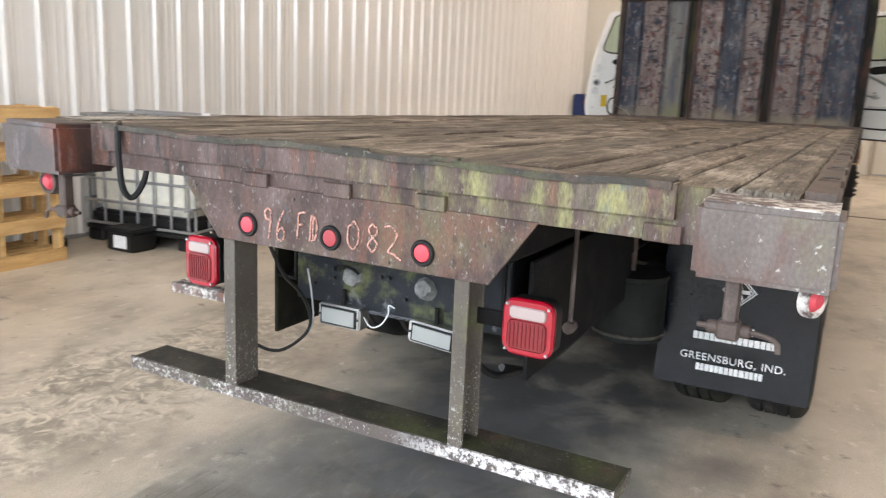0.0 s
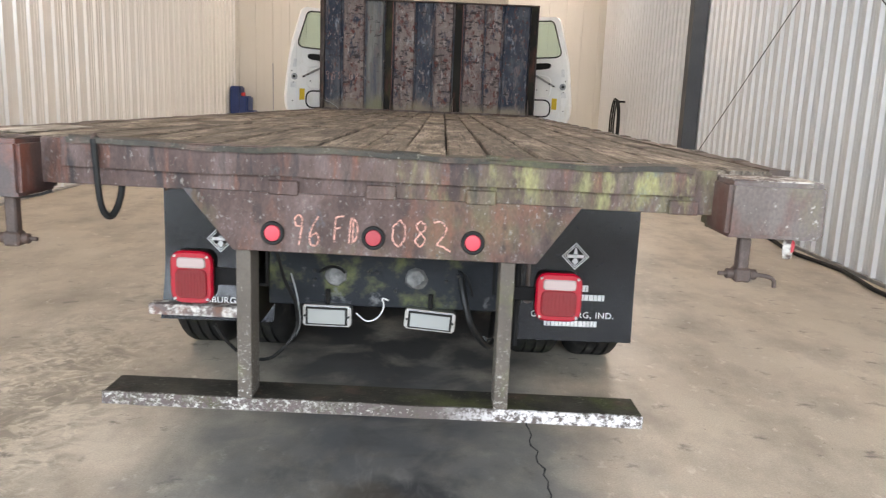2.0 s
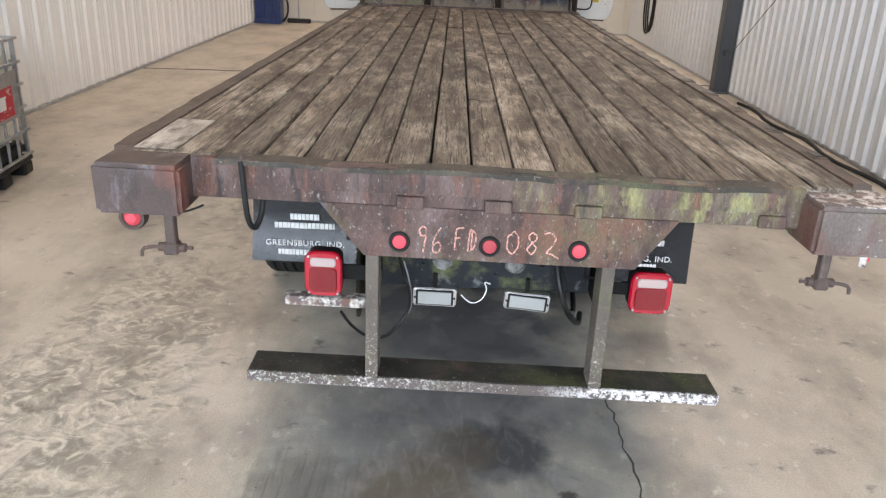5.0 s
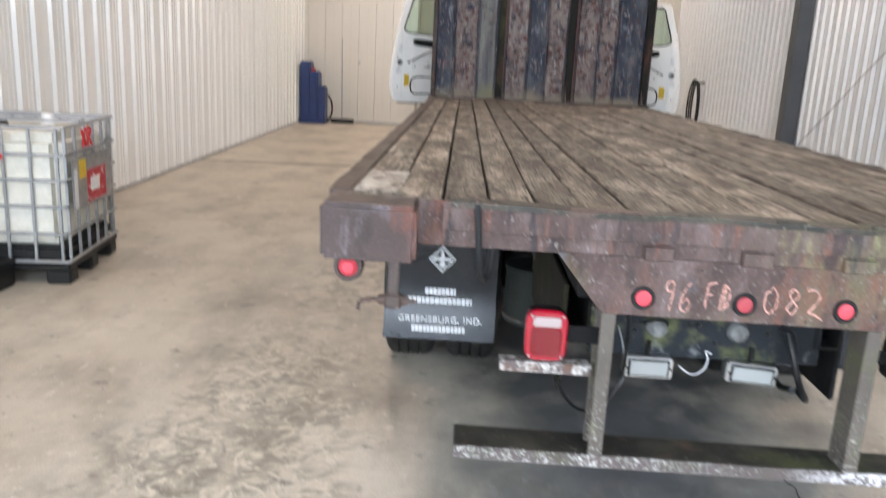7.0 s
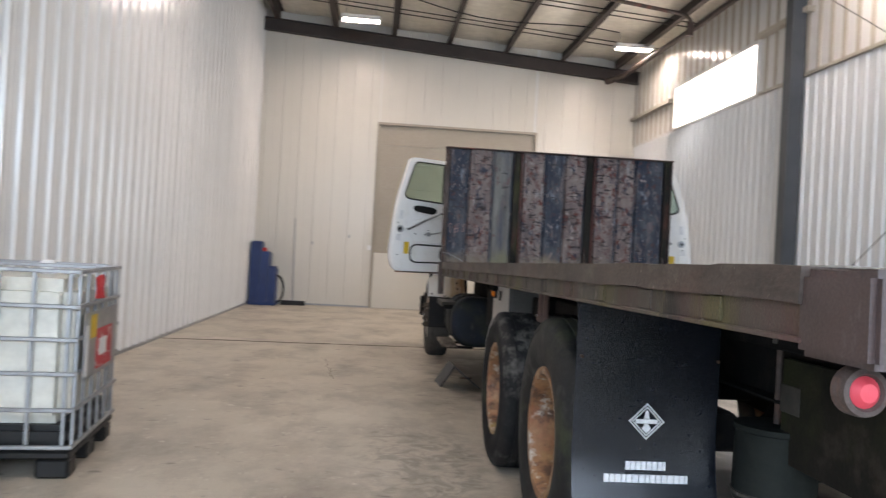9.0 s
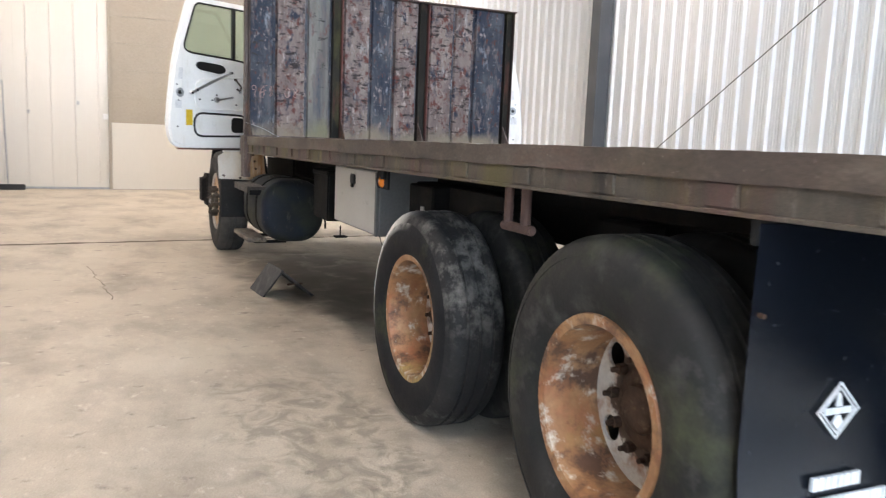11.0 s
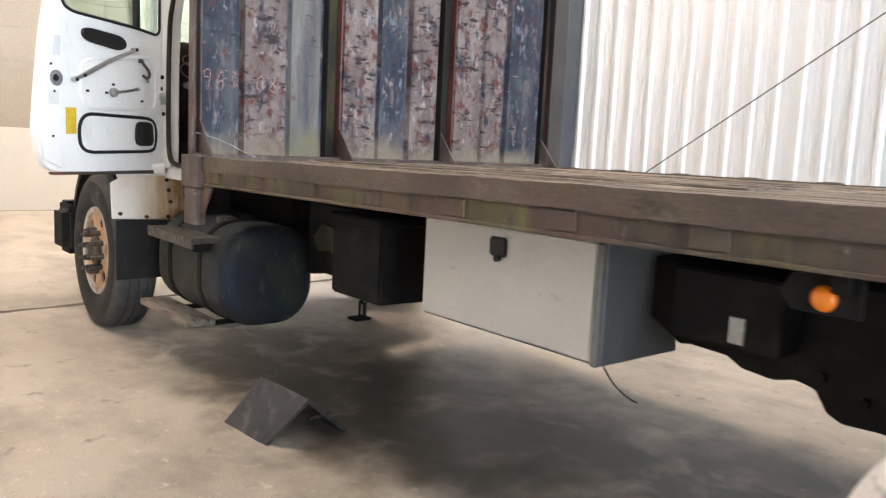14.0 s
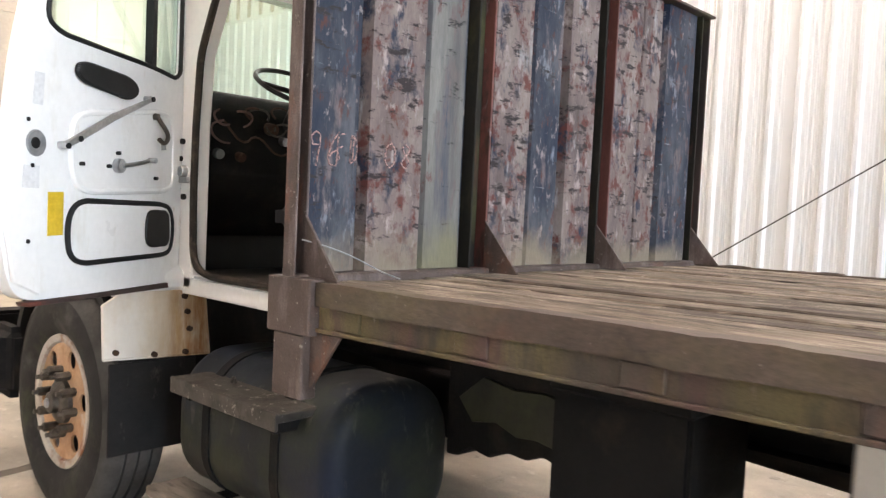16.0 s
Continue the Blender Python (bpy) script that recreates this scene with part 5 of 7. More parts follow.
for xa, xb, za, zb, tilt in ((-0.26, -0.095, -0.605, -0.533, 0), (0.087, 0.26, -0.604, -0.535, -4)):
    xm, zm = (xa + xb) / 2, (za + zb) / 2
    m = Matrix.Translation((xm, 0.3, zm)) @ pose(0, 0, 0, 0, -tilt, 0)
    hw, hh = (xb - xa) / 2, (zb - za) / 2
    lamp = bedpart("reversing_lamp", Shape().box(-hw, hw, -0.01, 0.05, -hh, hh, 0.006, m, 2), M_CHROME, truck, "rectangular work lamp with a dull clear lens")
    bedpart("gasket", Shape().box(-hw + 0.011, hw - 0.011, -0.0125, -0.006, -hh + 0.005, hh - 0.005, 0.003, m), M_RUBBER, lamp)
    bedpart("lens", Shape().box(-hw + 0.016, hw - 0.016, -0.016, -0.008, -hh + 0.008, hh - 0.008, 0.004, m, 2), M_LENS_WHITE, lamp, "dull clear lens")
    for k in (-1, 1):
        bedpart("screw", Shape().cyl(m @ Vector((k * (hw - 0.008), -0.015, 0)), m @ Vector((k * (hw - 0.008), -0.008, 0)), 0.004, 8), M_BLACK, lamp)
    bedpart("stem", Shape().cyl((xm, 0.32, zm + hh), (xm, 0.32, zm + hh + 0.05), 0.008, 8), M_DARK, lamp)

# chassis rear end
chassis = part("chassis_frame", Shape().box(-0.46, -0.375, 0.33, 10.2, 0.80, 0.81, 0).box(-0.46, -0.375, 0.33, 10.2, 1.0, 1.01, 0).box(-0.385, -0.375, 0.33, 10.2, 0.81, 1.0, 0)
               .box(0.375, 0.46, 0.33, 10.2, 0.80, 0.81, 0).box(0.375, 0.46, 0.33, 10.2, 1.0, 1.01, 0).box(0.375, 0.385, 0.33, 10.2, 0.81, 1.0, 0), M_DARK, truck, "grimy black chassis rails")
part("rear_cross_member", Shape().box(-0.375, 0.40, 0.335, 0.36, 0.74, 1.0, 0.004).box(-0.375, 0.40, 0.31, 0.36, 0.995, 1.005, 0.002), M_FRAME, chassis, "grey-blue grimy rear cross member with green stains")
for x in (-0.15, 0.12):
    part("boss", Shape().lathe([(0.0, 0.312), (0.014, 0.308), (0.028, 0.316), (0.037, 0.335)], 14, "y", (x, 0, 0.845)).rough(0.007, 45), M_CRUST, chassis, "pale crusted round boss")
for x, z in ((-0.22, 0.86), (-0.22, 0.83), (-0.04, 0.86), (-0.01, 0.86), (0.22, 0.84), (0.26, 0.86), (0.05, 0.80), (-0.3, 0.8)):
    part("bolt", Shape().cyl((x, 0.322, z), (x, 0.336, z), 0.006, 6), M_BLACK, chassis)
part("wire", Shape().tube([(-0.075, 0.29, 0.73), (-0.04, 0.27, 0.705), (0.0, 0.27, 0.72), (0.02, 0.285, 0.76), (0.005, 0.30, 0.785), (0.03, 0.3, 0.775)], 0.0024, 6), M_PAPER, chassis, "white loop of lamp wire")
part("wire", Shape().tube([(-0.30, 0.10, 0.97), (-0.285, 0.15, 0.86), (-0.27, 0.22, 0.80), (-0.262, 0.26, 0.72), (-0.27, 0.27, 0.66), (-0.31, 0.24, 0.61), (-0.35, 0.20, 0.585), (-0.42, 0.18, 0.60), (-0.47, 0.15, 0.66), (-0.50, 0.13, 0.72)], 0.006, 6), M_BLACK, chassis, "drooping black wire")
part("wire", Shape().tube([(-0.29, 0.28, 0.86), (-0.265, 0.27, 0.78), (-0.255, 0.27, 0.68), (-0.29, 0.26, 0.63)], 0.003, 6), M_GALV, chassis)
part("wire", Shape().tube([(-0.20, 0.32, 0.86), (-0.17, 0.30, 0.885), (-0.13, 0.30, 0.88), (-0.12, 0.32, 0.86)], 0.005, 6), M_BLACK, chassis)
part("air_hose", Shape().tube([(0.27, 0.30, 0.86), (0.28, 0.26, 0.80), (0.31, 0.25, 0.70), (0.37, 0.30, 0.62), (0.40, 0.45, 0.60)], 0.011, 8), M_BLACK, chassis, "black air hose")
part("air_hose", Shape().tube([(0.36, 0.4, 0.62), (0.40, 0.6, 0.55), (0.44, 1.0, 0.6)], 0.012, 8), M_BLACK, chassis)
part("wire", Shape().tube([(0.26, 0.32, 0.88), (0.29, 0.29, 0.87), (0.31, 0.3, 0.80)], 0.004, 6), M_BLACK, chassis)

# side marker lamps at the tail corners
for x, yaw in ((-1.17, 0), (1.222, 58)):
    m = Matrix.Translation((x, 0.0, -0.207)) @ pose(0, 0, 0, 0, 0, yaw)
    t = Shape().lathe([(0.030, -0.012), (0.036, -0.022), (0.046, -0.020), (0.049, -0.006), (0.049, 0.02 if yaw == 0 else 0.004), (0.0, 0.02 if yaw == 0 else 0.004)], 26, "y")
    t.bm.transform(m @ Matrix.Scale(0.9 if yaw == 0 else 0.8, 4))
    g = bedpart("side_lamp", t, M_RUST if yaw == 0 else M_FLAKE, truck, "round red side lamp in a ring mount")
    t = Shape().lathe([(0.0, -0.030), (0.018, -0.028), (0.031, -0.014), (0.031, -0.008)], 26, "y")
    t.bm.transform(m @ Matrix.Scale(0.9 if yaw == 0 else 0.8, 4))
    bedpart("lens", t, M_LENS_PINK, g, "bright red lens")

# mud flaps
for sx, x0, x1, zb in ((-1, -1.195, -0.625, 0.285), (1, 0.575, 1.205, 0.225)):
    n = 24
    t = bmesh.new()
    rows = []
    for j in range(n + 1):
        z = zb + (1.13 - zb) * j / n
        k = max(0.0, 1 - j / n * 2.2)
        bow = (0.088 if sx < 0 else 0.02) * k * k
        rows.append([t.verts.new((x0 + (x1 - x0) * c, 1.69 - bow + 0.008 * noise.noise((x0 + c * 2, z * 3, 1)), z)) for c in (0, 0.2, 0.4, 0.6, 0.8, 1)])
    for a, b in zip(rows, rows[1:]):
        for c in range(5):
            t.faces.new((a[c], a[c + 1], b[c + 1], b[c]))
    bmesh.ops.solidify(t, geom=t.faces[:], thickness=0.008)
    flap = part("mud_flap", Shape().take(t), M_FLAP, truck, "glossy black rubber mud flap with white lettering", 60)
    xc, dz = (x0 + x1) / 2 + (0.001 if sx < 0 else 0.0), (0.0 if sx < 0 else -0.020)
    zl, yb = 0.690 + dz, 1.676

    def diamond(r):
        return [(xc, zl + r), (xc + r, zl), (xc, zl - r), (xc - r, zl)]

    for ra, rb in ((0.070, 0.064), (0.057, 0.052)):
        part("emblem", Shape().sheet(diamond(ra), [diamond(rb)], 0.004, "y").move(Matrix.Translation((0, yb, 0))), M_LETTER, flap, "white diamond outline")
    part("emblem", Shape().box(xc - 0.043, xc + 0.043, yb, yb + 0.004, zl - 0.008, zl + 0.008, 0), M_LETTER, flap)
    part("emblem", Shape().prism([(xc - 0.011, zl + 0.011), (xc + 0.011, zl + 0.011), (xc + 0.004, zl + 0.042), (xc - 0.004, zl + 0.042)], "y", yb, yb + 0.004), M_LETTER, flap)
    part("emblem", Shape().prism([(xc - 0.007, zl - 0.011), (xc + 0.007, zl - 0.011), (xc + 0.017, zl - 0.028), (xc, zl - 0.045), (xc - 0.017, zl - 0.028)], "y", yb, yb + 0.004), M_LETTER, flap)
    for w, z, h in ((0.16, 0.508, 0.032), (0.33, 0.462, 0.030), (0.28, 0.325, 0.029)):
        z += dz
        x, rngb = xc - w / 2, random.Random(int(w * 100))
        y_in = 1.690 - ((0.088 if sx < 0 else 0.02) * max(0.0, 1 - (z - zb) / (1.13 - zb) * 2.2) ** 2) - 0.013
        while x < xc + w / 2 - 0.01:
            l = min(rngb.uniform(0.017, 0.026), xc + w / 2 - x)
            part("lettering_bar", Shape().box(x, x + l - 0.004, y_in - 0.003, y_in + 0.006, z, z + h, 0), M_LETTER, flap)
            x += l
    zt = 0.370 + dz
    yt = 1.690 - ((0.088 if sx < 0 else 0.02) * max(0.0, 1 - (zt - zb) / (1.13 - zb) * 2.2) ** 2) - 0.013
    for body, x in (("GREENSBURG,", xc - 0.212), ("IND.", xc + 0.120)):
        cu = bpy.data.curves.new("town_lettering", "FONT")
        cu.body, cu.size, cu.extrude, cu.space_character = body, 0.046, 0.002, 1.08
        tmp = bpy.data.objects.new("tmp", cu)
        me = bpy.data.meshes.new_from_object(tmp)
        bpy.data.objects.remove(tmp)
        me.materials.append(M_LETTER)
        twin("lettering", me, pose(x, yt, zt, 90, 0, 0), flap, "white town lettering")
    part("flap_bracket", Shape().box(x0, x1, 1.695, 1.72, 1.08, 1.14, 0.004), M_DARK, flap)
    if sx < 0:
        for x in (x0 + 0.02, x1 - 0.01):
            part("flap_bolt", Shape().cyl((x, 1.675, 0.93), (x, 1.69, 0.93), 0.006, 8), M_HUB, flap)

# ---- headboard ----
head = bedpart("headboard", Shape().box(-1.245, 1.245, 7.27, 7.36, -0.10, 0.02, 0.006), M_RUST, truck, "worn blue and bare-primer steel headboard with posts")
STRIPES = [(-1.20, -1.005, 0.0, M_HEAD), (-0.985, -0.735, -0.020, M_PATCH), (-0.715, -0.52, 0.0, M_HGREY), (-0.40, -0.165, -0.014, M_PATCH), (-0.148, 0.045, 0.0, M_HEAD), (0.06, 0.275, -0.014, M_PATCH),
           (0.40, 0.63, -0.014, M_PATCH), (0.648, 0.83, 0.0, M_PATCH), (0.85, 1.155, -0.010, M_HEAD)]
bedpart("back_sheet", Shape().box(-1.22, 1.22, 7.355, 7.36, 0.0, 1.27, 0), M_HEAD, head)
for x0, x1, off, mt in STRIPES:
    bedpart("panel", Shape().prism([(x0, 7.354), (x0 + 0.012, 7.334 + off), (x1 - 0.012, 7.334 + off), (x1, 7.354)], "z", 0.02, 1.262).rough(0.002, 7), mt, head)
for x0, x1 in ((-1.245, -1.20), (-0.505, -0.415), (0.29, 0.385), (1.16, 1.245)):
    xm = (x0 + x1) / 2
    post = bedpart("post", Shape().box(x0, x0 + 0.008, 7.300, 7.352, 0.0, 1.27, 0.002).box(x0, x1, 7.348, 7.353, 0.0, 1.27, 0.0), M_HGRIME_SHADE if xm > -1 else M_RUST, head, "grimy channel post, dark in its recess")
    bedpart("flange", Shape().box(x1 - 0.008, x1, 7.300, 7.352, 0.0, 1.27, 0.002), M_HRED if -1 < xm < 1 else M_HPOST if xm > 1 else M_RUST, post, "worn red edge flange")
    xg = x1 - 0.012 if xm < 0 else x0 + 0.004
    bedpart("gusset", Shape().prism([(7.14, 0.004), (7.30, 0.004), (7.30, 0.19)], "x", xg, xg + 0.009, 0.001), M_RUST, post, "triangular rust-brown gusset")
bedpart("top_cap", Shape().box(-1.25, 1.25, 7.275, 7.37, 1.262, 1.275, 0.003).rough(0.004, 3), M_HPOST, head, "bent dark top angle")
bedpart("chalk_writing", writing("96", (-1.192, 7.3315, 0.335), (1, 0, 0.05), (0.06, 0, 1), 0.105, 0.0026, 0.62), M_CHALK_FAINT, head)
bedpart("chalk_writing", writing("FD", (-1.094, 7.3315, 0.350), (1, 0, 0.05), (0.02, 0, 1), 0.088, 0.0024, 0.6, seed=5), M_CHALK_FAINT, head)
bedpart("chalk_writing", writing("08", (-0.915, 7.312, 0.345), (1, 0, 0.02), (0.0, 0, 1), 0.085, 0.0026, 0.75, seed=6), M_CHALK_FAINT, head)
for sx in (-1, 1):
    xa, xb = sorted((sx * 1.20, sx * 1.262))
    corner = bedpart("corner_post", Shape().box(xa, xb, 7.20, 7.40, -0.15, 0.012, 0.004), M_RUST, head, "rust-brown front corner of the bed")
    bedpart("drop_leg", Shape().box(xa + 0.004, xb - 0.004, 7.23, 7.37, -0.335, -0.15, 0.004), M_RUST, corner)
    bedpart("leg_gusset", Shape().prism([(7.23, -0.31), (7.23, -0.14), (7.10, -0.14)], "x", sx * 1.225 - 0.006, sx * 1.225 + 0.006, 0.001), M_RUST, corner)
bedpart("loose_cord", Shape().tube([(-1.235, 7.28, 0.12), (-1.18, 7.25, 0.105), (-1.10, 7.22, 0.075), (-1.03, 7.17, 0.03), (-1.0, 7.12, 0.012)], 0.0025, 5), M_GALV, head, "thin pale cord")


# ---- wheels ----
def tyre_shape():
    """Side walls and inner bead of a tyre."""
    pr = [(0.488, -0.121), (0.450, -0.136), (0.400, -0.142), (0.345, -0.136), (0.300, -0.118), (0.285, -0.100), (0.275, -0.06), (0.275, 0.06), (0.285, 0.100), (0.300, 0.118), (0.345, 0.136), (0.400, 0.142), (0.450, 0.136), (0.488, 0.121), (0.465, 0.112), (0.465, -0.112), (0.488, -0.121)]
    return Shape().lathe(pr, 72, "x")


def tread_shape():
    pr = [(0.462, -0.1345), (0.476, -0.1295), (0.490, -0.1225), (0.500, -0.115), (0.510, -0.104), (0.516, -0.090)]
    for c in (-0.055, 0.0, 0.055):
        pr += [(0.519, c - 0.022), (0.520, c - 0.008), (0.507, c - 0.006), (0.507, c + 0.006), (0.520, c + 0.008), (0.519, c + 0.022)]
    pr += [(0.516, 0.090), (0.510, 0.104), (0.500, 0.115), (0.490, 0.1225), (0.476, 0.1295), (0.462, 0.1345), (0.462, -0.1345)]
    return Shape().lathe(pr, 72, "x")


def ring(r, n, cx=0.0, cy=0.0, turn=0.0):
    return [(cx + r * math.cos(2 * math.pi * k / n + turn), cy + r * math.sin(2 * math.pi * k / n + turn)) for k in range(n)]


TYRE_ME = tyre_shape().mesh("tyre", M_TYRE, 40)
TYRE_DUSTY_ME = tyre_shape().mesh("tyre", M_TYRE_DUSTY, 40)
TREAD_ME = tread_shape().mesh("tread", M_TYRE, 40)
TREAD_WORN_ME = tread_shape().mesh("tread", M_TREAD, 40)
TREAD_FRONT_ME = tread_shape().mesh("tread", M_TREAD_GREY, 40)
RIM_ME = Shape().lathe([(0.262, -0.118), (0.292, -0.122), (0.296, -0.112), (0.284, -0.100), (0.272, -0.07), (0.262, 0.0), (0.262, 0.10), (0.254, 0.10), (0.250, 0.06), (0.248, -0.02), (0.256, -0.09), (0.262, -0.118)], 56, "x").mesh("rim", M_RIM, 40)
HOLES = [ring(0.042, 16, 0.202 * math.cos(a), 0.202 * math.sin(a)) for a in (2 * math.pi * k / 5 - 0.035 for k in range(5))]
DISC_ME = Shape().sheet(ring(0.252, 48), HOLES + [ring(0.085, 24)], 0.012, "x").mesh("disc", M_RIM_WHITE, 30)
FRONT_DISC_ME = Shape().sheet(ring(0.256, 48), [ring(0.040, 18, 0.205 * math.cos(a), 0.205 * math.sin(a)) for a in (2 * math.pi * k / 6 + 0.335 for k in range(6))] + [ring(0.085, 24)], 0.012, "x").mesh("disc", M_RIM_PEACH, 30)
HUB_ME = Shape().lathe([(0.0, 0.030), (0.058, 0.030), (0.070, 0.036), (0.078, 0.052), (0.112, 0.056), (0.124, 0.064), (0.126, 0.12)], 28, "x").rough(0.003, 30).mesh("hub", M_HUB, 30)
FRONT_NUT_ME = Shape().cyl((-0.052, 0, 0), (0.012, 0, 0), 0.020, 6, b=0.003).cyl((-0.070, 0, 0), (-0.05, 0, 0), 0.010, 8).mesh("wheel_nut", M_NUT, 30)
FRONT_HUB_ME = Shape().lathe([(0.0, -0.175), (0.030, -0.175), (0.045, -0.168), (0.052, -0.145), (0.085, -0.135), (0.098, -0.125), (0.10, -0.10)], 28, "x").mesh("hub", M_NUT, 30)
FRONT_RIM_ME = Shape().lathe([(0.262, -0.118), (0.292, -0.122), (0.296, -0.112), (0.284, -0.100), (0.272, -0.07), (0.262, 0.0), (0.262, 0.10), (0.254, 0.10), (0.250, 0.0), (0.256, -0.09), (0.262, -0.118)], 56, "x").mesh("rim", M_RIM_WHITE, 40)
DRUM_ME = Shape().cyl((-0.05, 0, 0), (0.10, 0, 0), 0.242, 40, b=0.006).mesh("brake_drum", M_DARK, 30)
CAP_ME = Shape().cyl((-0.184, 0, 0), (-0.170, 0, 0), 0.022, 16, b=0.004).mesh("hub_cap", M_GALV, 30)
NUT_ME = Shape().cyl((-0.016, 0, 0), (0.012, 0, 0), 0.017, 6).cyl((-0.038, 0, 0), (-0.014, 0, 0), 0.009, 8).mesh("wheel_nut", M_HUB, 30)


def wheel(x, y, side, front=False, worn=False, dual=True):
    """side -1: the outer face looks to -x."""
    low = 3 < y < 5
    small = Matrix.Diagonal((1, 0.93, 0.93, 1)) if low else Matrix()
    m = pose(x, y, 0.470 if low else 0.512, 0, 0, 0 if side < 0 else 180) @ pose(0, 0, 0, 17 * y, 0, 0)
    w = twin("wheel", FRONT_HUB_ME if front else HUB_ME, m, truck, "front wheel with a peach rim and big nuts" if front else "dual wheel with a deep rusty orange rim")
    twin("tyre", TYRE_DUSTY_ME if worn else TYRE_ME, small, w, "black tyre side wall")
    twin("tread", TREAD_WORN_ME if worn else TREAD_FRONT_ME if front else TREAD_ME, small, w, "chalky scuffed tread" if worn else "dusty grey tread with lamplight in its colour" if front else "black tread")
    twin("rim", FRONT_RIM_ME if front else RIM_ME, Matrix(), w)
    dx = -0.105 if front else 0.075
    twin("disc", FRONT_DISC_ME if front else DISC_ME, pose(dx, 0, 0), w)
    if front:
        twin("brake_drum", DRUM_ME, Matrix(), w, "dark brake drum")
        twin("hub_cap", CAP_ME, Matrix(), w, "bright worn hub centre")
    for k in range(10):
        a = 2 * math.pi * k / 10
        r = 0.138 if front else 0.146
        twin("wheel_nut", FRONT_NUT_ME if front else NUT_ME, pose(dx - 0.012, r * math.cos(a), r * math.sin(a)), w)
    if dual:
        twin("inner_tyre", TYRE_ME, pose(0.335, 0, 0) @ small, w, "inner dual tyre")
        twin("inner_tread", TREAD_ME, pose(0.335, 0, 0) @ small, w)
        twin("inner_rim", RIM_ME, pose(0.335, 0, 0), w)
    return w


AXLES = (2.24, 3.66)
for y in AXLES:
    wheel(-1.075, y, -1, worn=(y > 3))
    wheel(1.075, y, 1)
wheel(-1.145, 8.99, -1, front=True, dual=False)
wheel(1.145, 8.99, 1, front=True, dual=False)
for y in (*AXLES, 8.99):
    ax = part("axle", Shape().cyl((-0.92, y, 0.518), (0.92, y, 0.518), 0.065, 16), M_DARK, truck, "grimy black axle")
    if y < 5:
        part("differential", Shape().lathe([(0.0, -0.22), (0.09, -0.21), (0.17, -0.14), (0.20, -0.03), (0.20, 0.05), (0.15, 0.14), (0.07, 0.2), (0.06, 0.32), (0.0, 0.32)], 28, "y", (0.05, y, 0.53)), M_DARK, ax, "rounded differential housing")
        for x in (-0.50, 0.50):
            part("brake_chamber", Shape().cyl((x, y - 0.34, 0.62), (x, y - 0.14, 0.62), 0.085, 20, b=0.015), M_DARK, ax)
for x in (-0.52, 0.52):
    sp = part("walking_beam", Shape().prism([(2.15, 0.42), (3.85, 0.42), (3.85, 0.52), (3.2, 0.66), (2.8, 0.66), (2.15, 0.52)], "x", x - 0.05, x + 0.05, 0.01), M_DARK, truck, "heavy black suspension beam")
    for k in range(6):
        part("spring_leaf", Shape().box(x - 0.045, x + 0.045, 2.35 + 0.09 * k, 3.65 - 0.09 * k, 0.67 + 0.018 * (5 - k), 0.684 + 0.018 * (5 - k), 0.003), M_DARK, sp)
    part("spring_hanger", Shape().box(x - 0.06, x + 0.06, 2.85, 3.15, 0.66, 0.98, 0.012), M_DARK, sp)
part("transmission", Shape().box(-0.28, 0.28, 7.3, 8.7, 0.48, 1.0, 0.06, seg=2).cyl((0, 6.9, 0.72), (0, 7.35, 0.74), 0.14, 20, r2=0.22), M_DARK, truck, "grimy black transmission housing")
part("drive_shaft", Shape().cyl((0.0, 3.9, 0.55), (0.0, 8.2, 0.78), 0.05, 16), M_DARK, truck, "grimy drive shaft")
fb = part("spring_bracket", Shape().prism([(5.0, 0.80), (4.88, 0.73), (4.80, 0.745), (4.72, 0.735), (4.66, 0.70), (4.56, 0.694), (4.50, 0.71), (4.44, 0.70), (4.40, 0.64), (4.36, 0.622), (4.25, 0.63), (4.15, 0.60), (3.8, 0.60), (3.8, 1.0), (5.0, 1.0)], "x", -0.63, -0.50, 0.006).rough(0.006, 12),
          M_DARK, truck, "grimy black spring bracket with a ragged lower edge")
for y, z in ((4.62, 0.78), (4.42, 0.74), (4.75, 0.80), (4.3, 0.70)):
    part("bolt", Shape().cyl((-0.648, y, z), (-0.628, y, z), 0.016, 6), M_DARK, fb)
# rusty hanger bracket between the axles, under the left rail
hb = part("bracket", Shape().box(-1.065, -1.035, 3.03, 3.07, 0.945, 1.15, 0.010).box(-1.065, -1.035, 2.90, 2.945, 0.95, 1.15, 0.010), M_COPPER, truck, "rusty pink hanger bracket")
part("bracket_rod", Shape().cyl((-1.05, 2.87, 0.962), (-1.05, 3.085, 0.962), 0.019, 14, b=0.006), M_COPPER, hb)
# air tanks behind the axles
for x in (-0.44, 0.46):
    can = part("air_spring", Shape().lathe([(0.0, 0.42), (0.12, 0.42), (0.150, 0.435), (0.152, 0.50), (0.148, 0.69), (0.155, 0.695), (0.155, 0.715), (0.0, 0.72)], 28, "z", (x, 1.58, 0.0)), M_CAN, truck, "upright grey-green can with a pale crusted rim")
    part("can_stem", Shape().cyl((x, 1.58, 0.70), (x, 1.58, 1.02), 0.013, 10), M_RUST, can)
    part("can_rim", Shape().lathe([(0.140, 0.450), (0.158, 0.453), (0.158, 0.466), (0.140, 0.470), (0.140, 0.450)], 28, "z", (x, 1.58, 0.0)), M_STEP, can)
part("cross_tube", Shape().cyl((-0.46, 0.95, 0.86), (0.46, 0.95, 0.86), 0.05, 14), M_DARK, chassis)
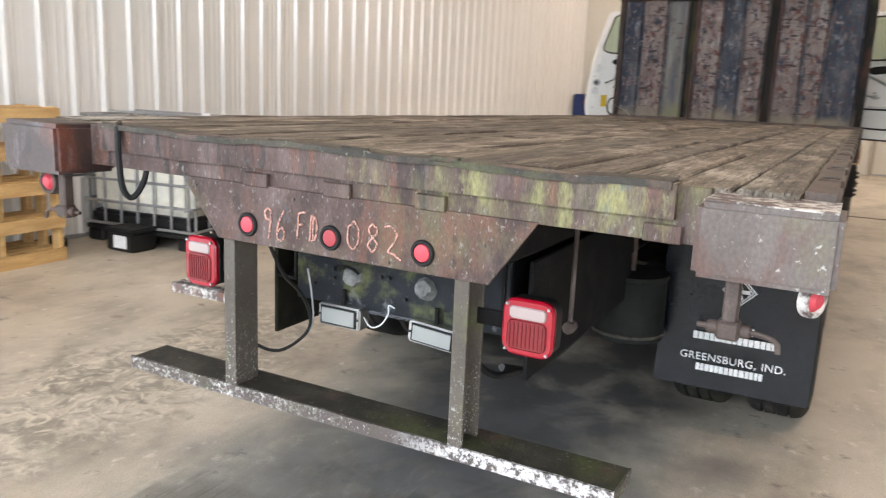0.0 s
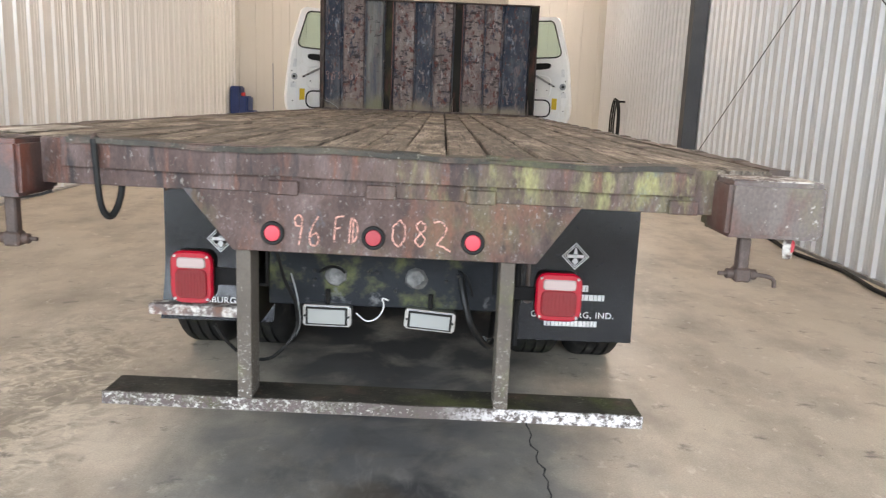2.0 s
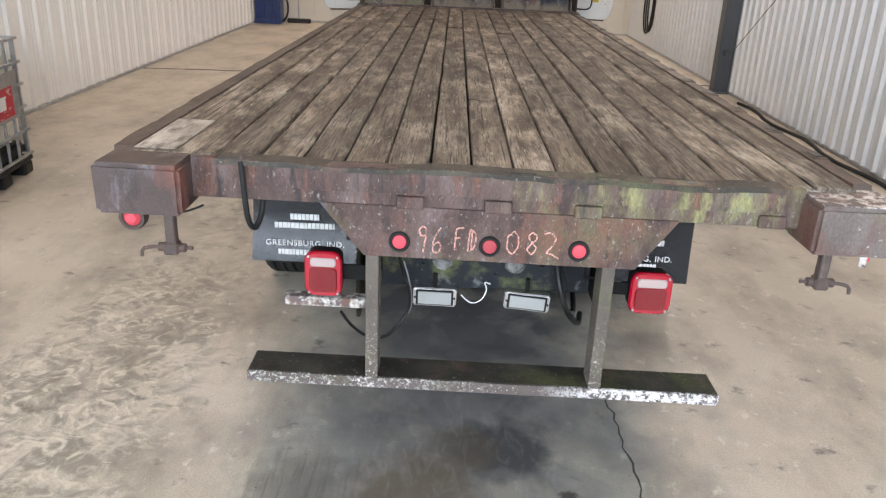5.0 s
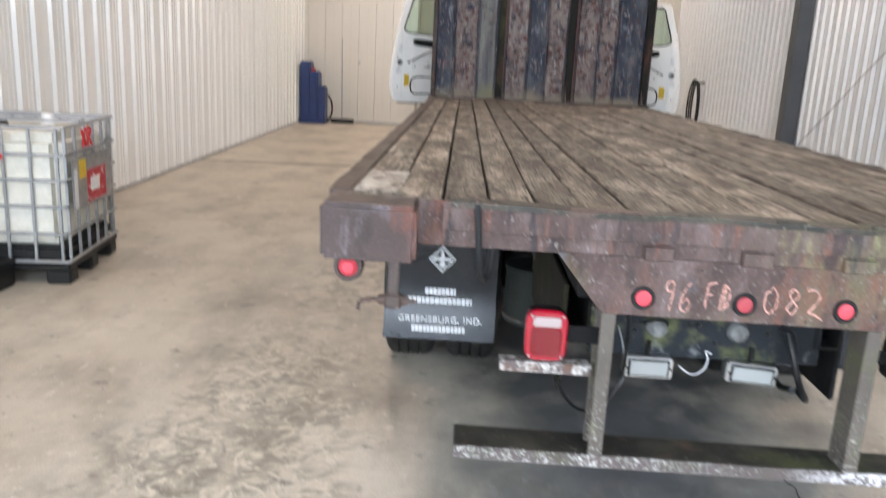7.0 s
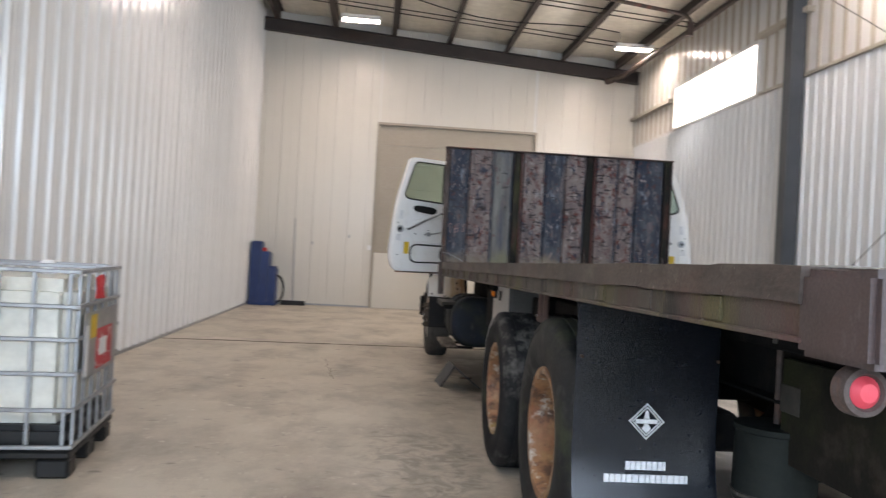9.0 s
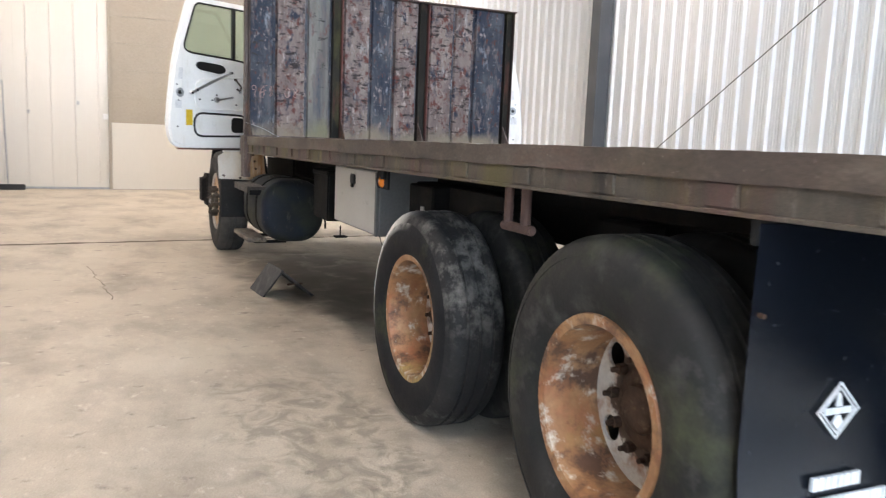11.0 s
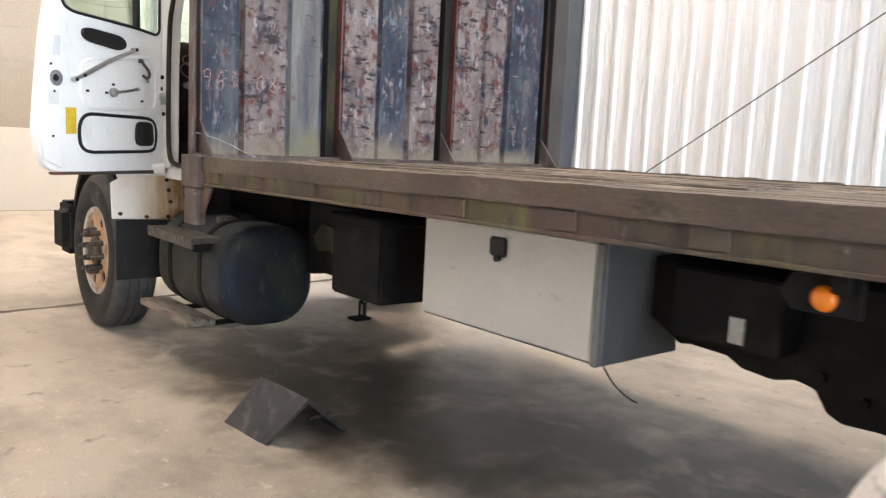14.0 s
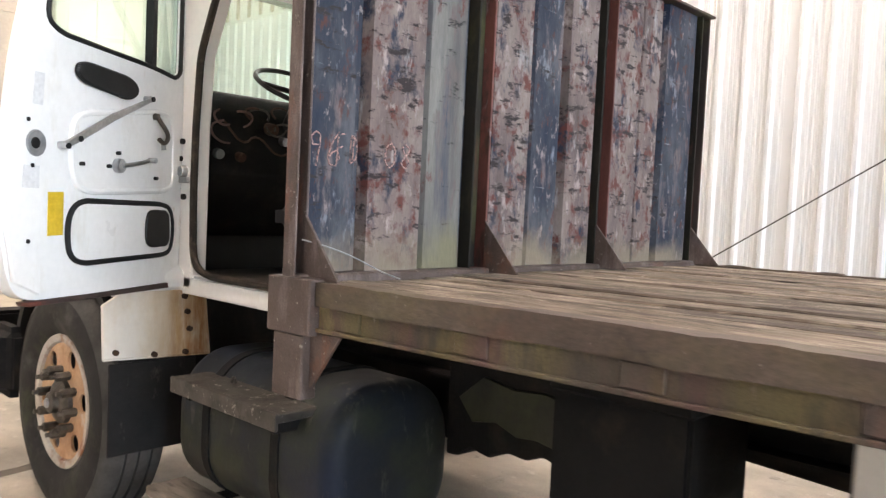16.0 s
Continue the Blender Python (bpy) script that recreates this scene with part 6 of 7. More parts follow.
part("side_web", Shape().box(-0.47, -0.455, 0.33, 1.5, 0.60, 0.98, 0.004), M_GRIME, chassis, "deep dark side plate")
part("side_web", Shape().box(0.455, 0.47, 0.33, 1.5, 0.62, 0.98, 0.004), M_DARK, chassis)
part("hanging_rod", Shape().cyl((0.52, 0.55, 0.74), (0.52, 0.55, 1.15), 0.008, 8).cyl((0.52, 0.53, 0.74), (0.52, 0.57, 0.74), 0.02, 8), M_RUST, chassis)
part("hanging_rod", Shape().cyl((-0.83, 0.885, 1.085), (-0.83, 0.885, 1.16), 0.008, 8), M_STEP, chassis, "pale hanging tab")
part("grey_tag", Shape().box(-0.476, -0.471, 1.37, 1.50, 0.785, 0.885, 0.002), M_TAG, chassis, "dull brown square plate")

# ---- tool box, batteries, tank and steps on the left side ----
box = part("tool_box", Shape().box(-0.87, -0.46, 5.0, 5.912, 0.655, 1.06, 0.006), M_BOX_SHADED_GREY, truck, "grey-white steel tool box under the bed")
part("box_door", Shape().box(-0.886, -0.868, 5.03, 5.902, 0.665, 1.05, 0.006), M_BOX, box, "plain grey-white door")
part("hinge_strip", Shape().box(-0.892, -0.872, 5.0, 5.028, 0.655, 1.05, 0.004), M_BOX_SHADED_GREY, box)
lk = part("latch", Shape().box(-0.900, -0.884, 5.425, 5.515, 0.945, 1.015, 0.010, seg=2), M_BLACK, box, "black paddle latch")
part("keyhole", Shape().cyl((-0.904, 5.47, 0.94), (-0.888, 5.47, 0.94), 0.014, 10), M_BLACK, lk)
part("box_wire", Shape().tube([(-0.865, 4.99, 0.66), (-0.865, 4.95, 0.615), (-0.85, 4.90, 0.58), (-0.84, 4.87, 0.572)], 0.003, 6), M_BLACK, box)
mk = part("marker_lamp", Shape().prism([(4.13, 1.01), (4.28, 1.01), (4.31, 1.05), (4.28, 1.10), (4.13, 1.10)], "x", -1.14, -1.128, 0.002), M_DARK, truck, "round amber marker lamp on a dark bracket")
part("lens", Shape().lathe([(0.0, -0.022), (0.016, -0.020), (0.026, -0.012), (0.030, 0.0)], 24, "x", (-1.138, 4.21, 1.045)), M_AMBER, mk, "amber lens")
part("lamp_hanger", Shape().box(-1.16, -1.12, 4.15, 4.19, 1.06, 1.16, 0.004), M_DARK, mk)
part("reflector", Shape().box(-0.745, -0.735, 4.60, 4.65, 0.80, 0.88, 0.003), M_GALV, truck, "pale strip on the frame")
part("frame_bracket", Shape().box(-0.735, -0.46, 4.50, 4.85, 0.78, 1.0, 0.01), M_DARK, truck)
bat = part("battery_box", Shape().box(-0.83, -0.46, 6.28, 6.69, 0.60, 0.98, 0.012, seg=2).rough(0.006, 9), M_DARK, truck, "grimy black battery box")
part("lid", Shape().box(-0.84, -0.45, 6.27, 6.70, 0.95, 0.99, 0.01), M_DARK, bat)
part("hook", Shape().tube([(-0.80, 6.46, 0.62), (-0.80, 6.46, 0.59), (-0.80, 6.44, 0.575), (-0.80, 6.425, 0.59)], 0.006, 6).cyl((-0.80, 6.435, 0.53), (-0.80, 6.435, 0.575), 0.009, 8), M_DARK, bat)
part("frame_box", Shape().prism([(6.72, 0.985), (6.72, 0.67), (6.80, 0.655), (6.86, 0.668), (6.93, 0.640), (7.00, 0.648), (7.08, 0.612), (7.16, 0.620), (7.22, 0.585), (7.275, 0.58), (7.275, 0.985)], "x", -0.62, -0.475, 0.008).rough(0.006, 9), M_DARK, truck, "grimy black frame box with a ragged lower edge")
part("green_bracket", Shape().prism([(7.21, 0.80), (7.15, 0.725), (7.05, 0.742), (6.96, 0.712), (6.88, 0.722), (6.76, 0.70), (6.75, 0.85), (6.86, 0.875), (6.98, 0.86), (7.10, 0.885)], "x", -0.632, -0.618, 0.002).rough(0.006, 14), M_MOSS, truck, "grimy green-stained bracket")
part("drain_stub", Shape().cyl((-0.55, 6.85, 0.40), (-0.55, 6.85, 0.50), 0.006, 6).box(-0.60, -0.50, 6.81, 6.89, 0.40, 0.415, 0.004), M_DARK, truck)
TX, TZ, TR = -0.84, 0.575, 0.275
t = bmesh.new()
loops = []
for y, d in ((7.292, 0.075), (7.297, 0.045), (7.309, 0.022), (7.330, 0.006), (7.36, 0.0), (8.19, 0.0), (8.22, 0.006), (8.241, 0.022), (8.253, 0.045), (8.258, 0.075)):
    loops.append([t.verts.new((u, y, w)) for u, w in rounded(TX - TR + d, TX + TR - d, TZ - TR + d, TZ + TR - d, 0.215 - d, 9)])
for p, q in zip(loops, loops[1:]):
    for k in range(len(p)):
        t.faces.new((p[k - 1], p[k], q[k], q[k - 1]))
t.faces.new(loops[0]), t.faces.new(loops[-1][::-1])
bmesh.ops.recalc_face_normals(t, faces=t.faces[:])
tank = part("fuel_tank", Shape().take(t),
            M_TANK, truck, "dull grey rounded-square saddle fuel tank")
for y in (7.585, 8.02):
    part("tank_strap", Shape().sheet(rounded(TX - TR - 0.007, TX + TR + 0.007, TZ - TR - 0.007, TZ + TR + 0.007, 0.222, 9), [rounded(TX - TR, TX + TR, TZ - TR, TZ + TR, 0.215, 9)], 0.044, "y").move(Matrix.Translation((0, y - 0.022, 0))), M_DARK, tank, "dark strap")
part("fuel_cap", Shape().lathe([(0.0, 0.875), (0.045, 0.872), (0.055, 0.86), (0.055, 0.80)], 20, "z", (-0.93, 7.66, 0)), M_STEP, tank, "crusted fuel cap")
part("hook_link", Shape().tube([(-1.10, 7.86, 0.785), (-1.12, 7.84, 0.815), (-1.14, 7.82, 0.80)], 0.006, 6), M_STEP, tank)
up = part("upper_step", Shape().box(-1.215, -1.05, 7.44, 8.10, 0.748, 0.778, 0.004).rough(0.003, 8), M_STEP, truck, "worn aluminium tread over the tank")
part("step_lip", Shape().box(-1.222, -1.208, 7.44, 8.10, 0.722, 0.780, 0.003), M_STEP, up)
for y in (7.50, 8.03):
    part("step_bracket", Shape().box(-1.19, -1.0, y - 0.015, y + 0.015, 0.70, 0.749, 0.003), M_DARK, up)
lo = part("lower_step", Shape().box(-1.185, -1.015, 7.60, 8.34, 0.262, 0.300, 0.005).rough(0.003, 8), M_BOARD, truck, "worn grey lower step board")
for y in (7.68, 8.15):
    part("step_arm", Shape().box(-1.12, -0.82, y - 0.02, y + 0.02, 0.245, 0.271, 0.004).box(-0.88, -0.82, y - 0.02, y + 0.02, 0.245, 0.34, 0.004), M_DARK, lo)

# ---- cab ----
cab = part("cab", Shape().box(-0.99, 0.99, 7.48, 7.54, 1.06, 2.47, 0.03, seg=2), M_WHITE, truck, "white cab with both doors standing open")
part("cab_roof", Shape().box(-0.99, 0.99, 7.48, 8.85, 2.42, 2.505, 0.04, seg=3), M_WHITE, cab)
for sx in (-1, 1):
    xa, xb = sorted((sx * 0.93, sx * 1.0))
    part("sill", Shape().box(xa, xb, 7.50, 8.50, 1.035, 1.115, 0.012, seg=2), M_WHITE, cab, "white door sill")
    part("rear_jamb", Shape().box(xa, xb, 7.50, 7.57, 1.10, 2.45, 0.012, seg=2), M_WHITE, cab)
    part("front_jamb", Shape().prism([(8.315, 1.06), (8.53, 1.06), (8.53, 1.88), (8.64, 2.44), (8.09, 2.44), (8.20, 2.18), (8.29, 2.0), (8.312, 1.72)], "x", xa, xb, 0.008), M_WHITE, cab, "white hinge pillar leaning back at the top")
    for y, z in ((8.417, 1.59), (8.428, 1.467), (8.380, 1.434), (8.40, 1.66)):
        part("jamb_bolt", Shape().cyl((sx * 0.98, y, z), (sx * 1.014, y, z), 0.012, 8), M_DARK, cab)
    part("door_check", Shape().lathe([(0.010, -0.022), (0.021, -0.024), (0.026, -0.014), (0.024, 0.02)], 16, "x", (sx * 1.0, 8.386, 1.538)).box(*sorted((sx * 0.99, sx * 1.016)), 8.345, 8.43, 1.49, 1.515, 0.003), M_CHROME, cab, "dark chrome door check")
    part("door_seal", Shape().tube([(sx * 1.003, 7.58, 2.40), (sx * 1.003, 7.58, 1.19), (sx * 1.003, 7.605, 1.145), (sx * 1.003, 7.65, 1.125), (sx * 1.003, 8.17, 1.125), (sx * 1.003, 8.265, 1.15), (sx * 1.003, 8.298, 1.21),
                                   (sx * 1.003, 8.308, 1.45), (sx * 1.003, 8.304, 1.72), (sx * 1.003, 8.282, 2.0), (sx * 1.003, 8.195, 2.18), (sx * 1.003, 8.085, 2.39), (sx * 1.003, 7.64, 2.42)], 0.015, 8), M_SEAL, cab, "worn brown-black door seal")
    part("cowl_side", Shape().box(xa, xb, 8.53, 8.72, 1.03, 1.88, 0.02, seg=2), M_WHITE, cab)
    sk = part("lower_skirt", Shape().prism([(sx * 1.312, 0.782), (sx * 1.322, 1.0), (sx * 1.16, 1.10), (sx * 0.88, 1.06), (sx * 0.848, 0.766)], "y", 8.40, 8.415, 0.004), M_SKIRT, cab, "white fender skirt with rust runs")
    for x, z in ((1.266, 0.812), (1.106, 0.790), (0.970, 0.788), (0.954, 0.884), (0.966, 0.957), (0.980, 1.022)):
        part("skirt_bolt", Shape().cyl((sx * x, 8.386, z), (sx * x, 8.402, z), 0.012, 8), M_HUB, sk)
    part("skirt_hem", Shape().tube([(sx * 1.309, 8.402, 0.786), (sx * 1.15, 8.402, 0.780), (sx * 0.852, 8.402, 0.770)], 0.006, 6), M_SKIRT, sk)
    part("splash_flap", Shape().box(*sorted((sx * 1.295, sx * 0.925)), 8.384, 8.396, 0.40, 0.768, 0.004).rough(0.004, 10), M_FLAP_DULL, cab, "black rubber splash flap with faint scuffs")
    part("wheel_arch", Shape().prism([(8.99 + 0.60 * math.cos(a), 0.56 + 0.60 * math.sin(a)) for a in (math.pi * k / 16 for k in range(17))] + [(8.99 + 0.56 * math.cos(a), 0.56 + 0.56 * math.sin(a)) for a in (math.pi * k / 16 for k in range(16, -1, -1))], "x", *sorted((sx * 0.82, sx * 1.24))), M_RUBBER, cab)
part("cab_floor", Shape().box(-0.93, 0.93, 7.54, 8.70, 1.06, 1.10, 0.004), M_MAT, cab, "dirty brown cab floor")
for sx in (-1, 1):
    part("wheel_well", Shape().box(*sorted((sx * 0.58, sx * 0.60)), 8.30, 9.55, 0.45, 1.06, 0.004), M_DARK, cab, "dark inner wheel well")
part("firewall", Shape().box(-0.93, 0.93, 8.68, 8.74, 1.06, 1.85, 0.01), M_BLACK, cab)
dash = part("dashboard", Shape().prism([(8.36, 1.54), (8.66, 1.25), (8.68, 1.92), (8.50, 1.90), (8.39, 1.80)], "x", -0.92, 0.92, 0.02), M_DARK, cab, "dark stripped dashboard with hanging parts")
rngd = random.Random(4)
for k in range(14):
    x, z = -0.85 + 0.11 * k + rngd.uniform(-0.03, 0.03), rngd.uniform(1.60, 1.78)
    part("dash_part", Shape().cyl((x, 8.34, z), (x, 8.40, z + 0.01), rngd.uniform(0.014, 0.032), 14, b=0.004), M_CHROME if k % 3 == 0 else M_HUB, dash)
for k in range(9):
    x, z, r = rngd.uniform(-0.88, -0.35), rngd.uniform(1.68, 1.83), rngd.uniform(0.025, 0.055)
    part("dash_part", Shape().tube([(x + r * math.cos(a) * 1.5, 8.335 - 0.01 * math.sin(2 * a), z + r * math.sin(a)) for a in (0.55 * j + k for j in range(7))], 0.005, 6), (M_STEP, M_HUB, M_COPPER)[k % 3], dash)
part("dash_wire", Shape().tube([(-0.85, 8.35, 1.76), (-0.78, 8.31, 1.66), (-0.7, 8.33, 1.72), (-0.6, 8.31, 1.62), (-0.45, 8.34, 1.69), (-0.3, 8.32, 1.64)], 0.005, 6), M_HUB, dash)
seat = part("seat", Shape().box(-0.82, -0.28, 7.58, 8.05, 1.30, 1.45, 0.05, seg=3).box(-0.82, -0.28, 7.56, 7.68, 1.42, 1.72, 0.05, seg=3), M_BLACK, cab, "black cab seat")
wheel_ring = [(-0.50 + 0.22 * math.cos(a), 8.28 + 0.22 * math.sin(a) * 0.85, 1.93 + 0.22 * math.sin(a) * 0.45) for a in (2 * math.pi * k / 28 for k in range(29))]
st = part("steering_wheel", Shape().tube(wheel_ring, 0.011, 8).cyl((-0.50, 8.28, 1.92), (-0.50, 8.5, 1.62), 0.03, 12).tube([(-0.71, 8.28, 1.93), (-0.50, 8.29, 1.91), (-0.29, 8.28, 1.93)], 0.012, 8), M_BLACK, cab, "black steering wheel")
part("windscreen_post", Shape().prism([(8.66, 1.88), (8.80, 1.88), (8.74, 2.44), (8.64, 2.44)], "x", -0.99, -0.93, 0.01).prism([(8.66, 1.88), (8.80, 1.88), (8.74, 2.44), (8.64, 2.44)], "x", 0.93, 0.99, 0.01), M_WHITE, cab)
ws = part("windscreen", Shape().prism([(8.785, 1.88), (8.793, 1.88), (8.725, 2.43), (8.717, 2.43)], "x", -0.93, 0.93), M_GLASS, cab, "clear windscreen")
ws.visible_shadow = False
hood = part("hood", Shape().prism([(8.76, 1.02), (10.45, 1.02), (10.50, 1.30), (10.40, 1.52), (9.6, 1.74), (8.76, 1.88)], "x", -0.78, 0.78, 0.04), M_WHITE, truck, "white sloping hood")
for sx in (-1, 1):
    part("fender", Shape().prism([(8.43, 1.06)] + [(8.99 + 0.64 * math.cos(a), 0.58 + 0.62 * math.sin(a)) for a in (math.pi * k / 12 for k in range(9, 3, -1))] + [(9.60, 1.10), (10.38, 1.10), (10.40, 1.14), (9.4, 1.36), (8.80, 1.36), (8.43, 1.12)], "x", *sorted((sx * 0.94, sx * 1.26)), 0.01), M_WHITE, hood, "white front fender")
part("front_bumper", Shape().box(-1.10, 1.10, 10.42, 10.60, 0.45, 0.72, 0.02, seg=2), M_DARK, truck, "dark steel front bumper")
part("step_guard", Shape().box(-1.33, -1.19, 9.52, 9.84, 0.41, 0.76, 0.05, seg=3), M_DARK, truck, "dark rounded guard ahead of the wheel")


def soften2(pts, d):
    return [(p.x, p.y) for p in soften([(u, w, 0.0) for u, w in pts], d, True)]


def cab_door(sg):
    """Local x runs from the hinge to the edge of the door, z up; the inner face looks to sg * y."""
    m = pose(-0.98, 8.54, 0, 0, 0, 209.4) if sg > 0 else pose(0.98, 8.54, 0, 0, 0, -29.4)
    Y = lambda a, b: sorted((sg * a, sg * b))

    def flat(pts, a, b, bev=0.0):
        return Shape().prism(pts, "y", *Y(a, b), bev)

    def strip(pts, y, r, n=8):
        return Shape().tube([(u, sg * y, z) for u, z in pts], r, n)

    outer = soften2([(0.03, 1.075), (0.90, 1.085), (0.965, 1.14), (0.998, 1.29), (0.975, 1.52), (0.934, 1.84), (0.885, 2.05), (0.765, 2.445), (0.06, 2.445), (0.03, 2.30)], 0.04)
    glass = soften2([(0.075, 1.905), (0.26, 1.925), (0.765, 1.945), (0.83, 1.985), (0.695, 2.395), (0.10, 2.395), (0.075, 2.33)], 0.03)
    sh = Shape().sheet(outer, [glass], sg * 0.045, "y")
    ob = new("cab_door", sh.mesh("cab_door", M_WHITE, 35))
    ob.parent, ob.matrix_basis = truck, m
    tagged(ob, "white cab door standing wide open, trim stripped")

    def sub(name, s, mat, label=""):
        return part(name, s, mat, ob, label)

    g = sub("window_glass", flat(glass, 0.020, 0.025), M_GLASS, "tinted door glass")
    g.visible_shadow = False
    sub("window_seal", strip([*glass, glass[0]], 0.045, 0.009), M_RUBBER)
    sub("vent_bar", flat([(0.245, 1.92), (0.272, 1.922), (0.272, 2.395), (0.245, 2.395)], 0.012, 0.05, 0.002), M_BLACK, "black quarter-light bar")
    sub("edge_flange", flat([(0.84, 1.10), (0.955, 1.15), (0.986, 1.30), (0.963, 1.52), (0.922, 1.84), (0.875, 2.02), (0.845, 2.02), (0.845, 1.3)], 0.045, 0.060, 0.004), M_WHITE)
    bead = soften2([(0.14, 1.455), (0.64, 1.435), (0.70, 1.48), (0.705, 1.65), (0.66, 1.70), (0.18, 1.765), (0.125, 1.73), (0.11, 1.50)], 0.04)
    bead.append(bead[0])
    sub("panel_bead", strip(bead, 0.045, 0.012), M_WHITE, "pressed raised bead")
    sub("panel_field", flat(bead[:-1], 0.045, 0.050, 0.002), M_WHITE)
    sub("arm_grip", flat(soften2([(0.365, 1.80), (0.42, 1.775), (0.66, 1.80), (0.70, 1.825), (0.695, 1.862), (0.65, 1.875), (0.42, 1.862), (0.37, 1.84)], 0.02), 0.045, 0.066, 0.006), M_BLACK, "black plastic grip recess")
    bar = sub("pull_bar", flat([(0.295, 1.808), (0.308, 1.785), (0.52, 1.690), (0.70, 1.598), (0.765, 1.570), (0.772, 1.592), (0.71, 1.622), (0.53, 1.714)], 0.066, 0.080, 0.004).cyl((0.305, sg * 0.045, 1.796), (0.305, sg * 0.070, 1.796), 0.013, 10).cyl((0.755, sg * 0.045, 1.584), (0.755, sg * 0.070, 1.584), 0.013, 10), M_CHROME, "chrome door pull bar")
    for u, z in ((0.307, 1.796), (0.70, 1.610), (0.757, 1.582)):
        part("pad", Shape().cyl((u, sg * 0.079, z), (u, sg * 0.085, z), 0.010, 10), M_BLACK, bar)
    sub("window_crank", Shape().cyl((0.47, sg * 0.045, 1.535), (0.47, sg * 0.075, 1.535), 0.026, 16, b=0.004).tube([(0.47, sg * 0.075, 1.535), (0.38, sg * 0.085, 1.55), (0.32, sg * 0.085, 1.565)], 0.008, 8).cyl((0.32, sg * 0.08, 1.565), (0.32, sg * 0.11, 1.565), 0.010, 10), M_CHROME, "chrome window crank")
    sub("latch_lever", Shape().tube([(0.245, sg * 0.055, 1.745), (0.235, sg * 0.07, 1.715), (0.205, sg * 0.078, 1.685), (0.192, sg * 0.075, 1.655), (0.212, sg * 0.07, 1.635), (0.240, sg * 0.066, 1.652)], 0.009, 8).box(0.225, 0.262, *Y(0.045, 0.060), 1.725, 1.75, 0.003), M_NUT, "dull iron inner latch lever")
    sub("latch_scuff", flat([(0.17, 1.615), (0.20, 1.612), (0.205, 1.64), (0.175, 1.645)], 0.0505, 0.053, 0.001), M_GALV)
    for u, z in ((0.66, 1.53), (0.24, 1.50), (0.47, 1.58), (0.52, 1.53), (0.902, 1.274), (0.91, 1.65), (0.89, 1.51)):
        sub("screw", Shape().cyl((u, sg * 0.046, z), (u, sg * 0.064, z), 0.007, 8), M_BLACK)
    pocket = soften2([(0.15, 1.20), (0.65, 1.19), (0.705, 1.22), (0.718, 1.285), (0.71, 1.36), (0.66, 1.405), (0.17, 1.40), (0.125, 1.375), (0.11, 1.31), (0.118, 1.23)], 0.03)
    pocket.append(pocket[0])
    sub("pocket_seal", strip(pocket, 0.050, 0.010), M_RUBBER, "black rubber pocket seal")
    sub("pocket_plate", flat(pocket[:-1], 0.045, 0.052, 0.003), M_WHITE, "pale inner pocket plate")
    sub("pocket_mouth", flat(soften2([(0.135, 1.235), (0.27, 1.23), (0.30, 1.26), (0.295, 1.36), (0.265, 1.38), (0.145, 1.375)], 0.02), 0.052, 0.060, 0.006), M_BLACK, "black pocket opening")
    sub("yellow_sticker", flat([(0.733, 1.290), (0.803, 1.288), (0.803, 1.43), (0.733, 1.432)], 0.045, 0.0475), M_YELLOW, "yellow warning sticker")
    sub("lock_plate", Shape().cyl((0.877, sg * 0.058, 1.58), (0.877, sg * 0.066, 1.58), 0.042, 18, b=0.003), M_GALV, "grey latch plate")
    sub("lock_mouth", Shape().cyl((0.885, sg * 0.064, 1.58), (0.885, sg * 0.069, 1.58), 0.018, 14), M_BLACK)
    sub("paper_tag", flat([(0.85, 1.70), (0.895, 1.70), (0.885, 1.80), (0.845, 1.80)], 0.0602, 0.0615), M_PAPER, "faded paper tag")
    sub("paper_tag", flat([(0.86, 1.44), (0.93, 1.44), (0.925, 1.51), (0.86, 1.51)], 0.0602, 0.0615), M_PAPER)
    sub("rust_strip", flat([(0.04, 1.062), (0.88, 1.066), (0.89, 1.08), (0.04, 1.085)], 0.004, 0.052, 0.003), M_HPOST, "rusty lower edge")
    return ob


cab_door(1)
cab_door(-1)

cab.location.y = 0.06

# ---- loose things ----
# folded rubber wheel chock on the floor
nl, nr, fl, fr = (-1.285, 6.42), (-0.885, 6.42), (-1.315, 6.80), (-0.915, 6.80)
chock = thing("wheel_chock", "folded dark grey rubber wheel chock lying open on the floor", "wheel chock")


def slab(a, b, c, d, thick):
    """A plate over four corners."""
    t = bmesh.new()
    vs = [t.verts.new(p) for p in (a, b, c, d)]
    t.faces.new(vs)
    bmesh.ops.subdivide_edges(t, edges=t.edges[:], cuts=4, use_grid_fill=True)
    bmesh.ops.solidify(t, geom=t.faces[:], thickness=thick)
    return Shape().take(t)


M_CHOCK = surface("dark_grey_rubber", two((0.018, 0.018, 0.02), (0.04, 0.04, 0.042)), 8.0, rough=(0.45, 0.7), bump=0.3, grain=60, layers=[((0.11, 0.105, 0.10), 0.2, 9.0, U, 0.1)])
part("left_leaf", slab((nl[0], nl[1] + 0.02, 0.002), (-1.17, 6.28, 0.235), (-1.19, 6.68, 0.235), (fl[0], fl[1], 0.002), 0.016).rough(0.003, 9), M_CHOCK, chock)
part("right_leaf", slab((-1.17, 6.28, 0.235), (nr[0], nr[1], 0.002), (fr[0], fr[1] - 0.03, 0.002), (-1.19, 6.68, 0.235), 0.016).rough(0.003, 9), M_CHOCK, chock)
part("spreader", Shape().cyl((-1.10, 6.40, 0.10), (-0.98, 6.42, 0.10), 0.008, 8), M_HUB, chock)


